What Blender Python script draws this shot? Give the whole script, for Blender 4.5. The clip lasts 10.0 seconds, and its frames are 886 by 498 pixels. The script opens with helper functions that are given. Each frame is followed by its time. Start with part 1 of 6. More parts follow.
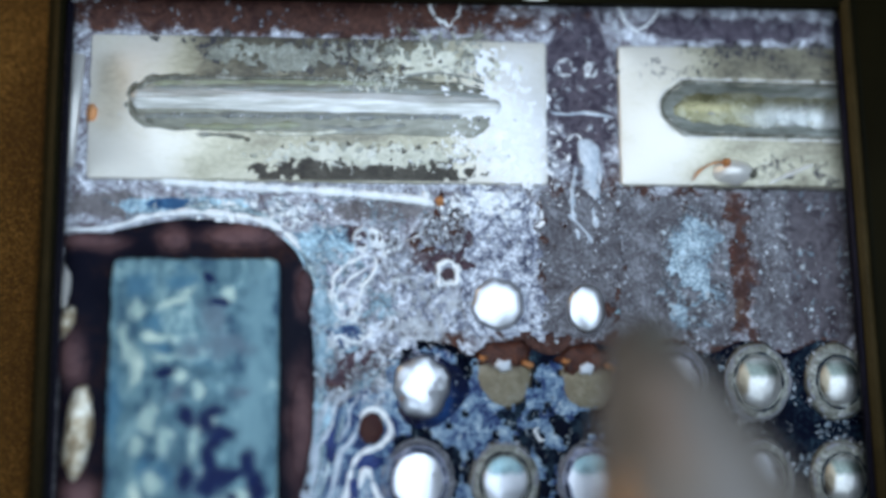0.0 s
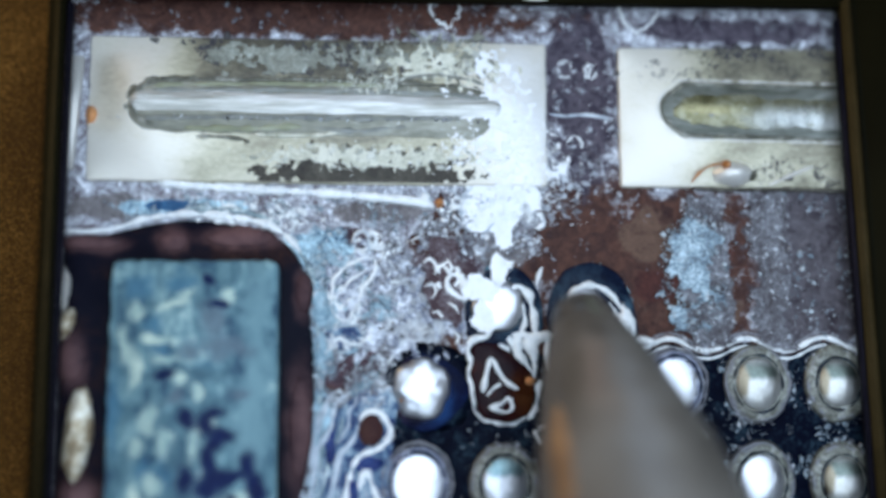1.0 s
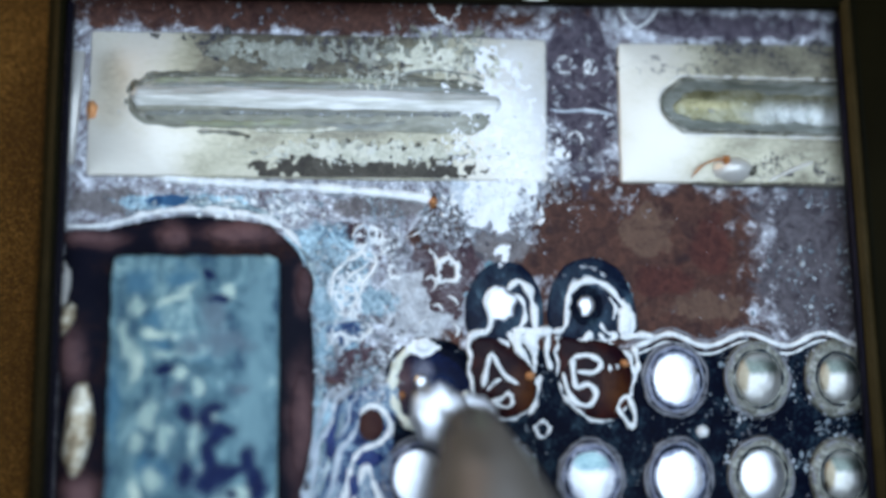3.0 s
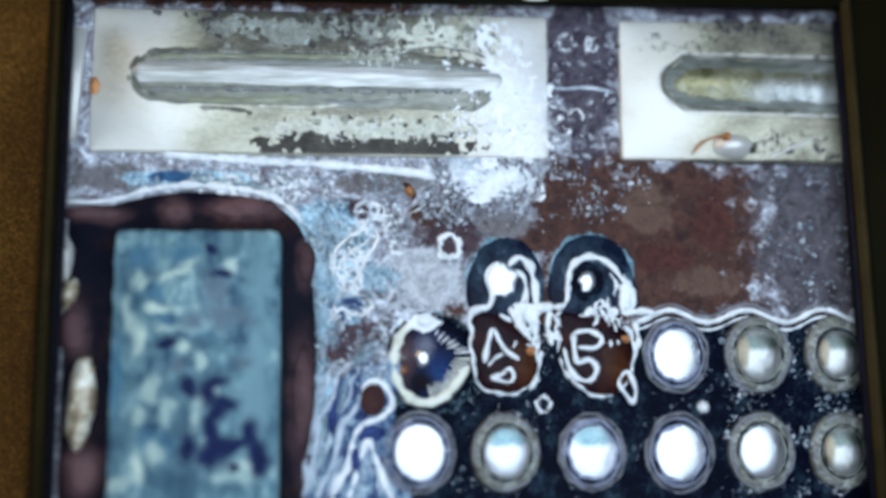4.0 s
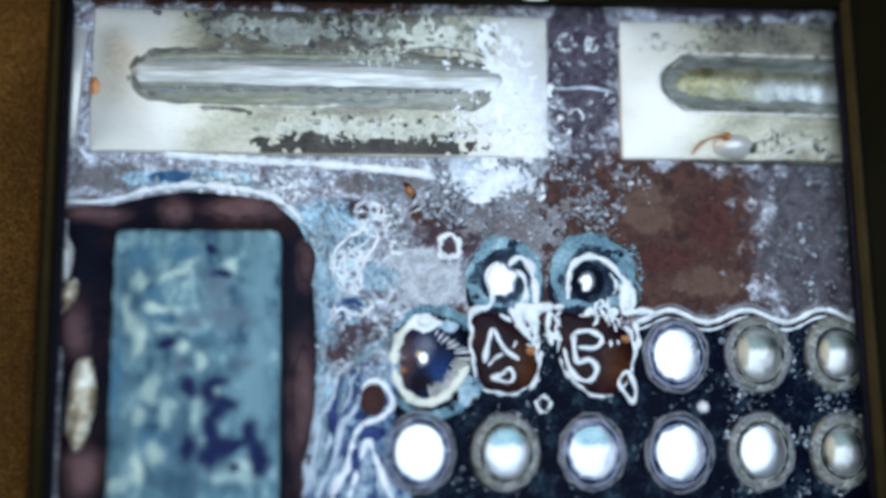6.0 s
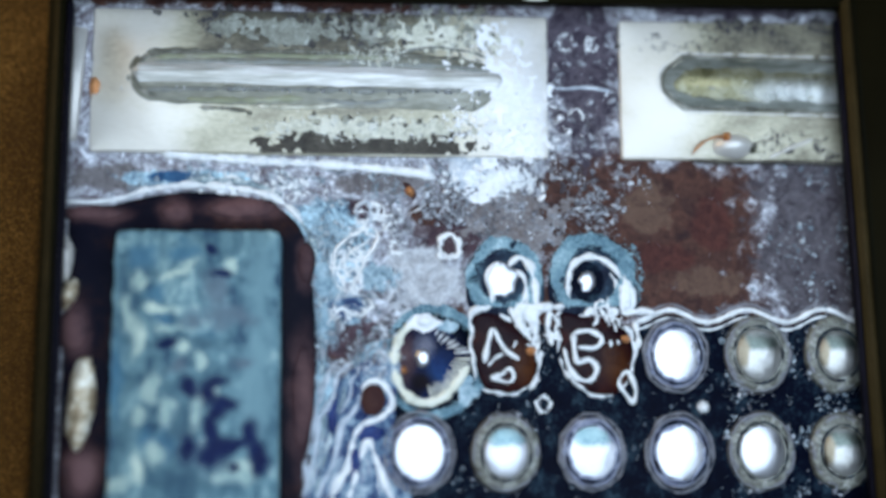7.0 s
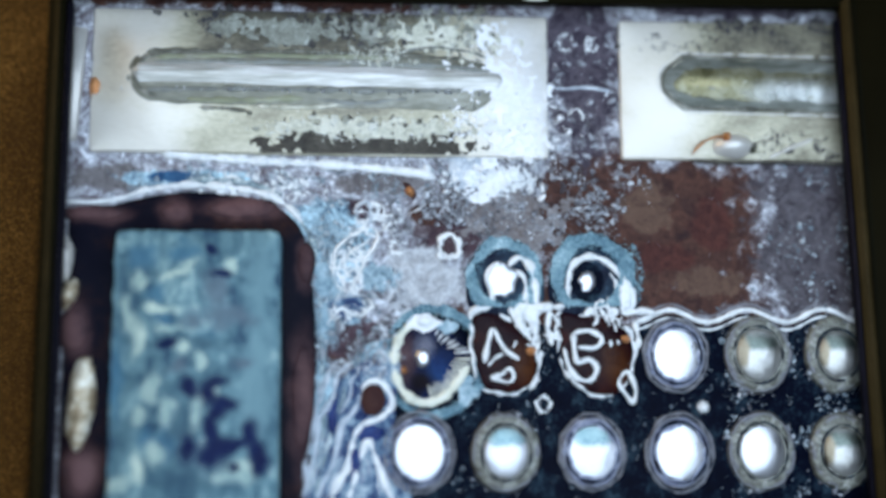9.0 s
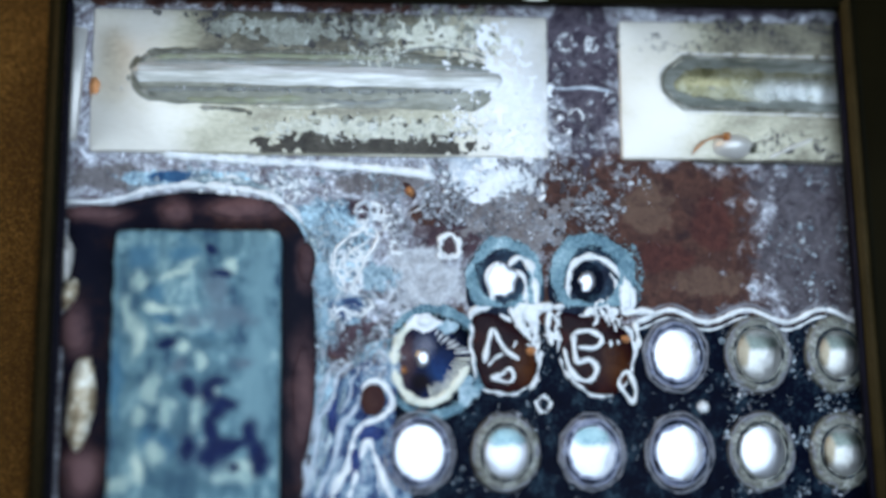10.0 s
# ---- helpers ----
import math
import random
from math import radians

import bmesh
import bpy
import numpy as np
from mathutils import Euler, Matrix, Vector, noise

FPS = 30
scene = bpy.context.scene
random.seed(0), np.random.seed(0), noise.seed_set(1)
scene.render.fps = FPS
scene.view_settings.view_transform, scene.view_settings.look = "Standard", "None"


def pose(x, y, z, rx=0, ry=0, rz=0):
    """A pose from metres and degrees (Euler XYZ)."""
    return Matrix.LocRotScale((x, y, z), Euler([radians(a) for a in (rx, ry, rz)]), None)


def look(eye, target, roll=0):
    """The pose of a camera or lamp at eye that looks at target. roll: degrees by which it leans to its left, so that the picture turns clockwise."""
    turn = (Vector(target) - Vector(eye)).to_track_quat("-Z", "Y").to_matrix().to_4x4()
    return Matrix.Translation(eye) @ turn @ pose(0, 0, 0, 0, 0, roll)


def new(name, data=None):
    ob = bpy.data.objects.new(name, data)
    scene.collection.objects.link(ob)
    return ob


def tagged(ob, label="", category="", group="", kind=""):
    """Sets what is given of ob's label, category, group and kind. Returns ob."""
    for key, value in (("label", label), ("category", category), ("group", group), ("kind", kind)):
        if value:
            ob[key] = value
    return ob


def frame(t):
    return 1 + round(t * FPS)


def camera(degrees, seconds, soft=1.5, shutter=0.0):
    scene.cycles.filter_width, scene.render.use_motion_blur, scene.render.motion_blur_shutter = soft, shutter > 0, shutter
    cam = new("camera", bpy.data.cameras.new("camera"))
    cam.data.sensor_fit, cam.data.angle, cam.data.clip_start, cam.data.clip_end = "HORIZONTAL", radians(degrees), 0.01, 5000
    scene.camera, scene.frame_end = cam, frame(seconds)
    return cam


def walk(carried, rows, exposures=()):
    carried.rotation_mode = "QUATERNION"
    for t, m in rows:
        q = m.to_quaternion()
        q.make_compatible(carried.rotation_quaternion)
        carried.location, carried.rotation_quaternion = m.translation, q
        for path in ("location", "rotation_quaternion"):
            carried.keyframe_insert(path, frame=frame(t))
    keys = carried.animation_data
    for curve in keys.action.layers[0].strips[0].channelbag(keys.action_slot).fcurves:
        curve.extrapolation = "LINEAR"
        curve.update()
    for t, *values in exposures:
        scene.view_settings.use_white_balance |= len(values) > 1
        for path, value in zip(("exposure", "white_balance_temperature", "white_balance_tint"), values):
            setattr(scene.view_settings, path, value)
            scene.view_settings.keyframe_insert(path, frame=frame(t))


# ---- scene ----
# A microscope's flat display lies on a leather desk mat; inside its dark frame a
# circuit board is enlarged to about 20 cm and slides under the frame's lip, while
# a soldering iron works on the solder points.
cam = camera(50.0, 10.0, soft=3.7, shutter=0.5)
cam.data.dof.use_dof = True
cam.data.dof.focus_distance, cam.data.dof.aperture_fstop = 0.2540, 1.5
walk(cam, [(0.0, pose(-0.0215, -0.0335, 0.2490, 7.690, -4.856, -0.568)), (10.0, pose(-0.0215, -0.0335, 0.2490, 7.690, -4.856, -0.568))])

# ---- light ----
world = bpy.data.worlds.new("room_light")
scene.world = world
world.use_nodes = True
world.node_tree.nodes["Background"].inputs[0].default_value = (0.75, 0.78, 0.9, 1)
world.node_tree.nodes["Background"].inputs[1].default_value = 0.03
scene.view_settings.exposure = 0.0


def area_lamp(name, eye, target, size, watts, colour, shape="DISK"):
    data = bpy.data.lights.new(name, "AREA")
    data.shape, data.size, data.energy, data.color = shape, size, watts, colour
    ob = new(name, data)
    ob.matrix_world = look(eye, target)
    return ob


# unseen soft disc added over the board, in place of the display's glow
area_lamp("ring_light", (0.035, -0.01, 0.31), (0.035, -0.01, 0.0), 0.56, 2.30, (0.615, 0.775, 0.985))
area_lamp("room_lamp", (-0.40, 0.30, 0.11), (-0.15, 0.08, 0.0), 0.24, 0.68, (1.0, 0.66, 0.26))


# ---- materials ----
def rgba(c):
    return (c[0], c[1], c[2], 1.0)


def surf(name, stops, scale=120.0, fine=1500.0, fine_mix=0.35, rough=(0.35, 0.6), metal=0.0, bump=0.25,
         bump_scale=900.0, warp=0.4, coat=0.0, spec=0.5, island=False, stretch=(1, 1, 1), bump_dist=0.0004):
    """Two scales of noise drive colour, roughness and relief. stops: (position, colour)."""
    m = bpy.data.materials.new(name)
    m.use_nodes = True
    nt = m.node_tree
    bsdf = nt.nodes["Principled BSDF"]
    tc = nt.nodes.new("ShaderNodeTexCoord")
    mp = nt.nodes.new("ShaderNodeMapping")
    mp.inputs["Scale"].default_value = stretch
    nt.links.new(tc.outputs["Object"], mp.inputs[0])
    big = nt.nodes.new("ShaderNodeTexNoise")
    big.inputs["Scale"].default_value, big.inputs["Detail"].default_value = scale, 7
    big.inputs["Roughness"].default_value, big.inputs["Distortion"].default_value = 0.6, warp
    small = nt.nodes.new("ShaderNodeTexNoise")
    small.inputs["Scale"].default_value, small.inputs["Detail"].default_value = fine, 3
    for n in (big, small):
        nt.links.new(mp.outputs[0], n.inputs["Vector"])
    mix = nt.nodes.new("ShaderNodeMix")
    mix.inputs[0].default_value = fine_mix
    source = big.outputs["Fac"]
    if island:
        geo = nt.nodes.new("ShaderNodeNewGeometry")
        source = geo.outputs["Random Per Island"]
    nt.links.new(source, mix.inputs[2])
    nt.links.new(small.outputs["Fac"], mix.inputs[3])
    ramp = nt.nodes.new("ShaderNodeValToRGB")
    els = ramp.color_ramp.elements
    els[0].position, els[0].color = stops[0][0], rgba(stops[0][1])
    els[1].position, els[1].color = stops[-1][0], rgba(stops[-1][1])
    for p, c in stops[1:-1]:
        els.new(p).color = rgba(c)
    nt.links.new(mix.outputs[0], ramp.inputs[0])
    nt.links.new(ramp.outputs[0], bsdf.inputs["Base Color"])
    mr = nt.nodes.new("ShaderNodeMapRange")
    mr.inputs["To Min"].default_value, mr.inputs["To Max"].default_value = rough
    mr.inputs["From Min"].default_value, mr.inputs["From Max"].default_value = 0.3, 0.7
    nt.links.new(big.outputs["Fac"], mr.inputs["Value"])
    nt.links.new(mr.outputs[0], bsdf.inputs["Roughness"])
    bsdf.inputs["Metallic"].default_value = metal
    bsdf.inputs["Specular IOR Level"].default_value = spec
    bsdf.inputs["Coat Weight"].default_value = coat
    bsdf.inputs["Coat Roughness"].default_value = 0.08
    if bump:
        tex = nt.nodes.new("ShaderNodeTexNoise")
        tex.inputs["Scale"].default_value, tex.inputs["Detail"].default_value = bump_scale, 4
        nt.links.new(mp.outputs[0], tex.inputs["Vector"])
        bp = nt.nodes.new("ShaderNodeBump")
        bp.inputs["Strength"].default_value, bp.inputs["Distance"].default_value = bump, bump_dist
        nt.links.new(tex.outputs["Fac"], bp.inputs["Height"])
        nt.links.new(bp.outputs[0], bsdf.inputs["Normal"])
    return m


M_MAT = surf("brown_leatherette", [(0.3, (0.022, 0.010, 0.002)), (0.5, (0.055, 0.023, 0.0042)), (0.66, (0.19, 0.090, 0.020))],
             25, 2200, 0.65, (0.6, 0.8), bump=0.8, bump_scale=1600, spec=0.05)
M_WALL = surf("grey_plaster", [(0.3, (0.10, 0.09, 0.08)), (0.7, (0.16, 0.15, 0.13))], 3, 60, 0.3, (0.8, 0.95), bump=0.1, bump_scale=80)
M_BEZEL = surf("black_plastic", [(0.3, (0.0042, 0.0036, 0.0014)), (0.7, (0.010, 0.0085, 0.003))], 40, 3000, 0.5, (0.6, 0.75), bump=0.3, bump_scale=3000, bump_dist=0.0001, spec=0.04)
M_LIP = surf("worn_brown_lip", [(0.3, (0.018, 0.012, 0.004)), (0.7, (0.05, 0.033, 0.012))], 60, 1500, 0.4, (0.5, 0.7), bump=0.2, spec=0.05)
M_BROWN = surf("brown_solder_mask", [(0.3, (0.022, 0.010, 0.012)), (0.43, (0.044, 0.018, 0.017)), (0.55, (0.072, 0.032, 0.025)), (0.66, (0.10, 0.056, 0.038)), (0.78, (0.17, 0.12, 0.10))],
               48, 1100, 0.22, (0.4, 0.6), bump=0.15, spec=0.06)
M_NAVY = surf("dark_blue_black_mask", [(0.3, (0.001, 0.0015, 0.005)), (0.50, (0.0024, 0.0038, 0.011)), (0.62, (0.019, 0.036, 0.052)), (0.74, (0.12, 0.18, 0.20))],
              170, 1200, 0.4, (0.4, 0.6), bump=0.25, spec=0.03)
M_HALO = surf("teal_black_glassy_flux", [(0.3, (0.002, 0.0025, 0.008)), (0.46, (0.007, 0.012, 0.028)), (0.58, (0.022, 0.042, 0.066)), (0.72, (0.12, 0.20, 0.25))],
              150, 1200, 0.25, (0.2, 0.4), bump=0.3, spec=0.1)
M_TRACE = surf("blue_teal_mask", [(0.35, (0.005, 0.012, 0.06)), (0.45, (0.03, 0.055, 0.14)), (0.53, (0.16, 0.25, 0.34)), (0.64, (0.50, 0.58, 0.62))], 260, 1200, 0.35, (0.3, 0.5), bump=0.4, spec=0.1)
M_WETBLUE = surf("deep_blue_wet_flux", [(0.3, (0.003, 0.008, 0.055)), (0.55, (0.006, 0.022, 0.13)), (0.72, (0.04, 0.10, 0.25))], 160, 1200, 0.3, (0.2, 0.35), bump=0.2, spec=0.2)
M_PALELINE = surf("pale_lavender_flux_line", [(0.3, (0.24, 0.30, 0.36)), (0.5, (0.52, 0.57, 0.62)), (0.7, (0.84, 0.87, 0.88))], 240, 1800, 0.4, (0.25, 0.45), bump=0.4)
M_FILM = surf("grey_flux_film", [(0.32, (0.055, 0.037, 0.040)), (0.40, (0.15, 0.12, 0.13)), (0.47, (0.26, 0.25, 0.272)), (0.55, (0.48, 0.49, 0.525)), (0.64, (0.9, 0.91, 0.95))],
              170, 1300, 0.34, (0.45, 0.7), bump=0.6, bump_scale=600, warp=1.8, spec=0.12)
def blend_spots(m, spots, grain=140.0, stray=2.6, soft=(1.15, 0.8), bend=0.0):
    """Soft-edged patches of other residue, or of painted gleam and glow, in one surface: (centre, half width, half
    height, dark colour, light colour).
    """
    nt = m.node_tree
    bsdf = nt.nodes["Principled BSDF"]
    tc = [n for n in nt.nodes if n.type == "TEX_COORD"][0]
    colour = bsdf.inputs["Base Color"].links[0].from_socket
    tone = [n for n in nt.nodes if n.type == "MIX"][0].outputs[0]
    spread = nt.nodes.new("ShaderNodeMapRange")
    spread.inputs["From Min"].default_value, spread.inputs["From Max"].default_value = 0.36, 0.62
    nt.links.new(tone, spread.inputs["Value"])
    edge = nt.nodes.new("ShaderNodeTexNoise")
    edge.inputs["Scale"].default_value, edge.inputs["Detail"].default_value, edge.inputs["Roughness"].default_value = grain, 8, 0.7
    nt.links.new(tc.outputs["Object"], edge.inputs["Vector"])
    wander = nt.nodes.new("ShaderNodeMath")
    wander.operation = "MULTIPLY_ADD"
    wander.inputs[1].default_value, wander.inputs[2].default_value = stray, -stray / 2
    nt.links.new(edge.outputs["Fac"], wander.inputs[0])
    place = tc.outputs["Object"]
    if bend:
        sway = nt.nodes.new("ShaderNodeTexNoise")
        sway.inputs["Scale"].default_value, sway.inputs["Detail"].default_value = 130.0, 3
        nt.links.new(place, sway.inputs["Vector"])
        bent = nt.nodes.new("ShaderNodeVectorMath")
        bent.operation = "MULTIPLY_ADD"
        bent.inputs[1].default_value = (bend, bend, 0)
        nt.links.new(sway.outputs["Color"], bent.inputs[0])
        nt.links.new(place, bent.inputs[2])
        back = nt.nodes.new("ShaderNodeVectorMath")
        back.operation = "SUBTRACT"
        back.inputs[1].default_value = (bend / 2, bend / 2, 0)
        nt.links.new(bent.outputs[0], back.inputs[0])
        place = back.outputs[0]
    for c, rx, ry, dark, light in spots:
        sub = nt.nodes.new("ShaderNodeVectorMath")
        sub.operation = "SUBTRACT"
        sub.inputs[1].default_value = (c[0], c[1], 0)
        nt.links.new(place, sub.inputs[0])
        mul = nt.nodes.new("ShaderNodeVectorMath")
        mul.operation = "MULTIPLY"
        mul.inputs[1].default_value = (1 / rx, 1 / ry, 0)
        nt.links.new(sub.outputs[0], mul.inputs[0])
        length = nt.nodes.new("ShaderNodeVectorMath")
        length.operation = "LENGTH"
        nt.links.new(mul.outputs[0], length.inputs[0])
        add = nt.nodes.new("ShaderNodeMath")
        add.operation = "ADD"
        nt.links.new(length.outputs["Value"], add.inputs[0])
        nt.links.new(wander.outputs[0], add.inputs[1])
        fac = nt.nodes.new("ShaderNodeMapRange")
        fac.interpolation_type = "SMOOTHSTEP"
        fac.inputs["From Min"].default_value, fac.inputs["From Max"].default_value = soft
        nt.links.new(add.outputs[0], fac.inputs["Value"])
        two = nt.nodes.new("ShaderNodeMix")
        two.data_type = "RGBA"
        two.inputs[6].default_value, two.inputs[7].default_value = rgba(dark), rgba(light)
        nt.links.new(spread.outputs[0], two.inputs[0])
        over = nt.nodes.new("ShaderNodeMix")
        over.data_type = "RGBA"
        nt.links.new(fac.outputs[0], over.inputs[0])
        nt.links.new(colour, over.inputs[6])
        nt.links.new(two.outputs[2], over.inputs[7])
        colour = over.outputs[2]
    nt.links.new(colour, bsdf.inputs["Base Color"])


BROWN = ((0.030, 0.012, 0.011), (0.105, 0.047, 0.033))
TAN = ((0.070, 0.036, 0.026), (0.155, 0.090, 0.062))
RUST = ((0.035, 0.010, 0.009), (0.100, 0.034, 0.026))
VIOLET = ((0.020, 0.014, 0.026), (0.12, 0.10, 0.12))
BLUE = ((0.015, 0.055, 0.11), (0.58, 0.80, 0.88))
PLUM = ((0.022, 0.010, 0.016), (0.115, 0.068, 0.078))
DIM = ((0.030, 0.022, 0.028), (0.14, 0.125, 0.135))
PALE = ((0.30, 0.30, 0.315), (0.64, 0.66, 0.67))
TEALFILM = ((0.09, 0.16, 0.20), (0.48, 0.62, 0.68))
GREY = ((0.10, 0.085, 0.085), (0.24, 0.22, 0.22))
blend_spots(M_FILM, (
    ((0.0597, 0.0033), 0.0342, 0.0252, *BROWN), ((0.0603, -0.0136), 0.027, 0.0054, *BROWN), ((0.0263, -0.0165), 0.0135, 0.009, *BROWN), ((0.0346, 0.0076), 0.0114, 0.0099, *BROWN), ((0.0253, 0.0032), 0.0075, 0.0051, *BROWN),
    ((0.0388, 0.0165), 0.012, 0.0099, *BROWN), ((0.0560, 0.0110), 0.0075, 0.0066, *TAN), ((0.0700, -0.0090), 0.0110, 0.0042, *TAN), ((0.0735, 0.0080), 0.0060, 0.0075, *RUST), ((0.0600, -0.0020), 0.0080, 0.0045, *RUST), ((0.0388, 0.0538), 0.0108, 0.027, *VIOLET), ((-0.0400, 0.0717), 0.069, 0.0066, *BROWN), ((0.0834, 0.0696), 0.033, 0.0039, *VIOLET),
    ((-0.0023, 0.0080), 0.006, 0.0048, *BROWN), ((0.0017, 0.0017), 0.0099, 0.0048, *PLUM), ((0.0070, 0.0070), 0.0075, 0.0054, *PLUM), ((-0.0215, 0.0104), 0.009, 0.003, *PLUM), ((-0.0268, -0.0218), 0.0114, 0.0069, *PLUM), ((-0.0193, -0.0245), 0.0066, 0.0045, *PLUM), ((0.0099, -0.0059), 0.0039, 0.0066, *PLUM), ((0.0029, 0.0136), 0.0036, 0.0039, *BROWN), ((-0.0267, -0.0259), 0.0066, 0.0048, *BROWN), ((0.0007, -0.0178), 0.006, 0.0036, *BROWN)) + (
    ((0.0162, 0.0071), 0.00825, 0.0045, *GREY), ((-0.0875, 0.0186), 0.01125, 0.0039, *GREY), ((-0.0155, 0.0176), 0.0135, 0.003, *GREY),
    ((-0.0274, 0.0001), 0.0087, 0.0105, *BLUE), ((-0.0334, 0.0069), 0.009, 0.006, *BLUE), ((-0.0274, -0.0177), 0.006, 0.006, *BLUE), ((-0.0673, 0.0186), 0.018, 0.0021, *BLUE), ((-0.0702, 0.0192), 0.006, 0.00135, (0.01, 0.045, 0.12), (0.05, 0.14, 0.26)),
    ((0.1085, 0.0175), 0.0060, 0.0045, *BLUE), ((0.1020, 0.0040), 0.0165, 0.0260, *DIM), ((-0.0301, -0.0523), 0.0054, 0.0225, *BLUE), ((-0.0059, -0.0081), 0.0115, 0.0090, *PALE),
    ((-0.0296, 0.0030), 0.0075, 0.0050, *TEALFILM), ((-0.0178, -0.0295), 0.0060, 0.0075, *TEALFILM), ((-0.0273, -0.0243), 0.0065, 0.0042, *PLUM), ((-0.0200, -0.0222), 0.0045, 0.0030, *PLUM), ((-0.0171, -0.0075), 0.0050, 0.0040, *TEALFILM), ((-0.0306, -0.0119), 0.0042, 0.0120, *TEALFILM), ((-0.0256, -0.0160), 0.0050, 0.0030, (0.004, 0.018, 0.09), (0.03, 0.09, 0.22))))
M_CRUST = surf("dim_violet_flux_crust", [(0.33, (0.035, 0.022, 0.023)), (0.43, (0.085, 0.076, 0.082)), (0.53, (0.15, 0.145, 0.155)), (0.68, (0.36, 0.37, 0.40))], 160, 1300, 0.5, (0.5, 0.7), bump=0.5, bump_scale=700, spec=0.12)
M_LAVENDER = surf("lavender_white_flux_crust", [(0.36, (0.035, 0.035, 0.06)), (0.44, (0.16, 0.17, 0.22)), (0.51, (0.40, 0.42, 0.47)), (0.60, (0.84, 0.87, 0.92))], 190, 1300, 0.42, (0.45, 0.65), bump=0.6, bump_scale=600, warp=1.6, spec=0.12)
M_BLUECRUST = surf("bluish_flux_crust", [(0.35, (0.045, 0.05, 0.065)), (0.43, (0.13, 0.16, 0.19)), (0.51, (0.27, 0.36, 0.41)), (0.62, (0.62, 0.74, 0.79))], 190, 1300, 0.5, (0.5, 0.7), bump=0.5, bump_scale=700, spec=0.12)
M_REDBROWN = surf("burnt_red_brown_flux", [(0.3, (0.012, 0.006, 0.006)), (0.5, (0.05, 0.017, 0.011)), (0.7, (0.15, 0.055, 0.030))], 200, 1300, 0.4, (0.3, 0.5), bump=0.5, bump_scale=600, spec=0.15)
M_BURNTFILM = surf("purple_brown_flux_film", [(0.3, (0.025, 0.012, 0.016)), (0.47, (0.065, 0.036, 0.040)), (0.58, (0.16, 0.13, 0.14)), (0.7, (0.5, 0.5, 0.52))], 170, 1300, 0.4, (0.4, 0.6), bump=0.4, bump_scale=700, spec=0.12)
M_CAP = surf("brown_grey_flux_cap", [(0.3, (0.12, 0.095, 0.055)), (0.5, (0.215, 0.18, 0.115)), (0.7, (0.34, 0.31, 0.24))], 130, 1300, 0.4, (0.35, 0.5), bump=0.4, bump_scale=600, spec=0.2)
blend_spots(M_CAP, (((0.0, 0.0062), 0.0085, 0.0044, (0.012, 0.005, 0.005), (0.075, 0.025, 0.012)),), 140.0, 1.2, (1.2, 0.7))
M_TEAL = surf("teal_flux_film", [(0.34, (0.012, 0.025, 0.055)), (0.42, (0.09, 0.14, 0.17)), (0.50, (0.24, 0.32, 0.34)), (0.58, (0.5, 0.58, 0.58)), (0.66, (0.9, 0.92, 0.9))],
              330, 1100, 0.45, (0.25, 0.5), bump=0.7, bump_scale=600, warp=1.4)
M_RIDGE = surf("white_flux_ridge_and_gleam", [(0.3, (0.48, 0.51, 0.54)), (0.5, (0.86, 0.87, 0.85)), (0.7, (0.96, 0.96, 0.94))],
               300, 2000, 0.4, (0.15, 0.35), bump=0.3, coat=0.4)
M_CREAMRIM = surf("cream_flux_rim", [(0.3, (0.42, 0.42, 0.34)), (0.5, (0.78, 0.77, 0.62)), (0.7, (0.94, 0.93, 0.84))], 260, 2000, 0.4, (0.2, 0.4), bump=0.3)
M_WHITE = surf("white_flux_smear_and_gleam", [(0.3, (0.70, 0.71, 0.72)), (0.5, (0.90, 0.90, 0.90)), (0.7, (0.97, 0.97, 0.97))], 260, 1800, 0.4, (0.3, 0.5), bump=0.3)
M_FLAKE = surf("pale_flux_flakes", [(0.0, (0.07, 0.06, 0.065)), (0.35, (0.20, 0.20, 0.22)), (0.7, (0.42, 0.44, 0.47)), (0.9, (0.75, 0.78, 0.8)), (1.0, (0.9, 0.9, 0.9))],
               200, 2500, 0.2, (0.25, 0.5), bump=0.3, island=True)
M_BLUEFLAKE = surf("bluish_flux_flakes", [(0.0, (0.055, 0.075, 0.095)), (0.5, (0.22, 0.275, 0.31)), (1.0, (0.62, 0.68, 0.70))],
                   200, 2500, 0.2, (0.25, 0.5), bump=0.3, island=True)
M_DIMFLAKE = surf("dim_violet_grey_flux", [(0.0, (0.045, 0.036, 0.042)), (0.5, (0.14, 0.135, 0.15)), (1.0, (0.28, 0.30, 0.325))], 200, 2500, 0.2, (0.4, 0.6), bump=0.3, spec=0.15, island=True)
M_FROSTGRIT = surf("teal_frost_grit", [(0.0, (0.10, 0.19, 0.22)), (0.5, (0.18, 0.32, 0.37)), (0.85, (0.32, 0.48, 0.52)), (1.0, (0.6, 0.72, 0.74))], 200, 2500, 0.2, (0.4, 0.6), bump=0.3, spec=0.15, island=True)
M_FROST = surf("teal_flux_frost", [(0.32, (0.022, 0.050, 0.080)), (0.43, (0.080, 0.160, 0.205)), (0.54, (0.20, 0.33, 0.375)), (0.66, (0.52, 0.68, 0.72))], 110, 1400, 0.4, (0.4, 0.6), bump=0.4, spec=0.15)
M_PALETEAL = surf("pale_teal_flux", [(0.32, (0.10, 0.17, 0.22)), (0.45, (0.24, 0.36, 0.42)), (0.57, (0.42, 0.55, 0.60)), (0.7, (0.72, 0.80, 0.82))], 190, 1400, 0.4, (0.4, 0.6), bump=0.4, spec=0.15)
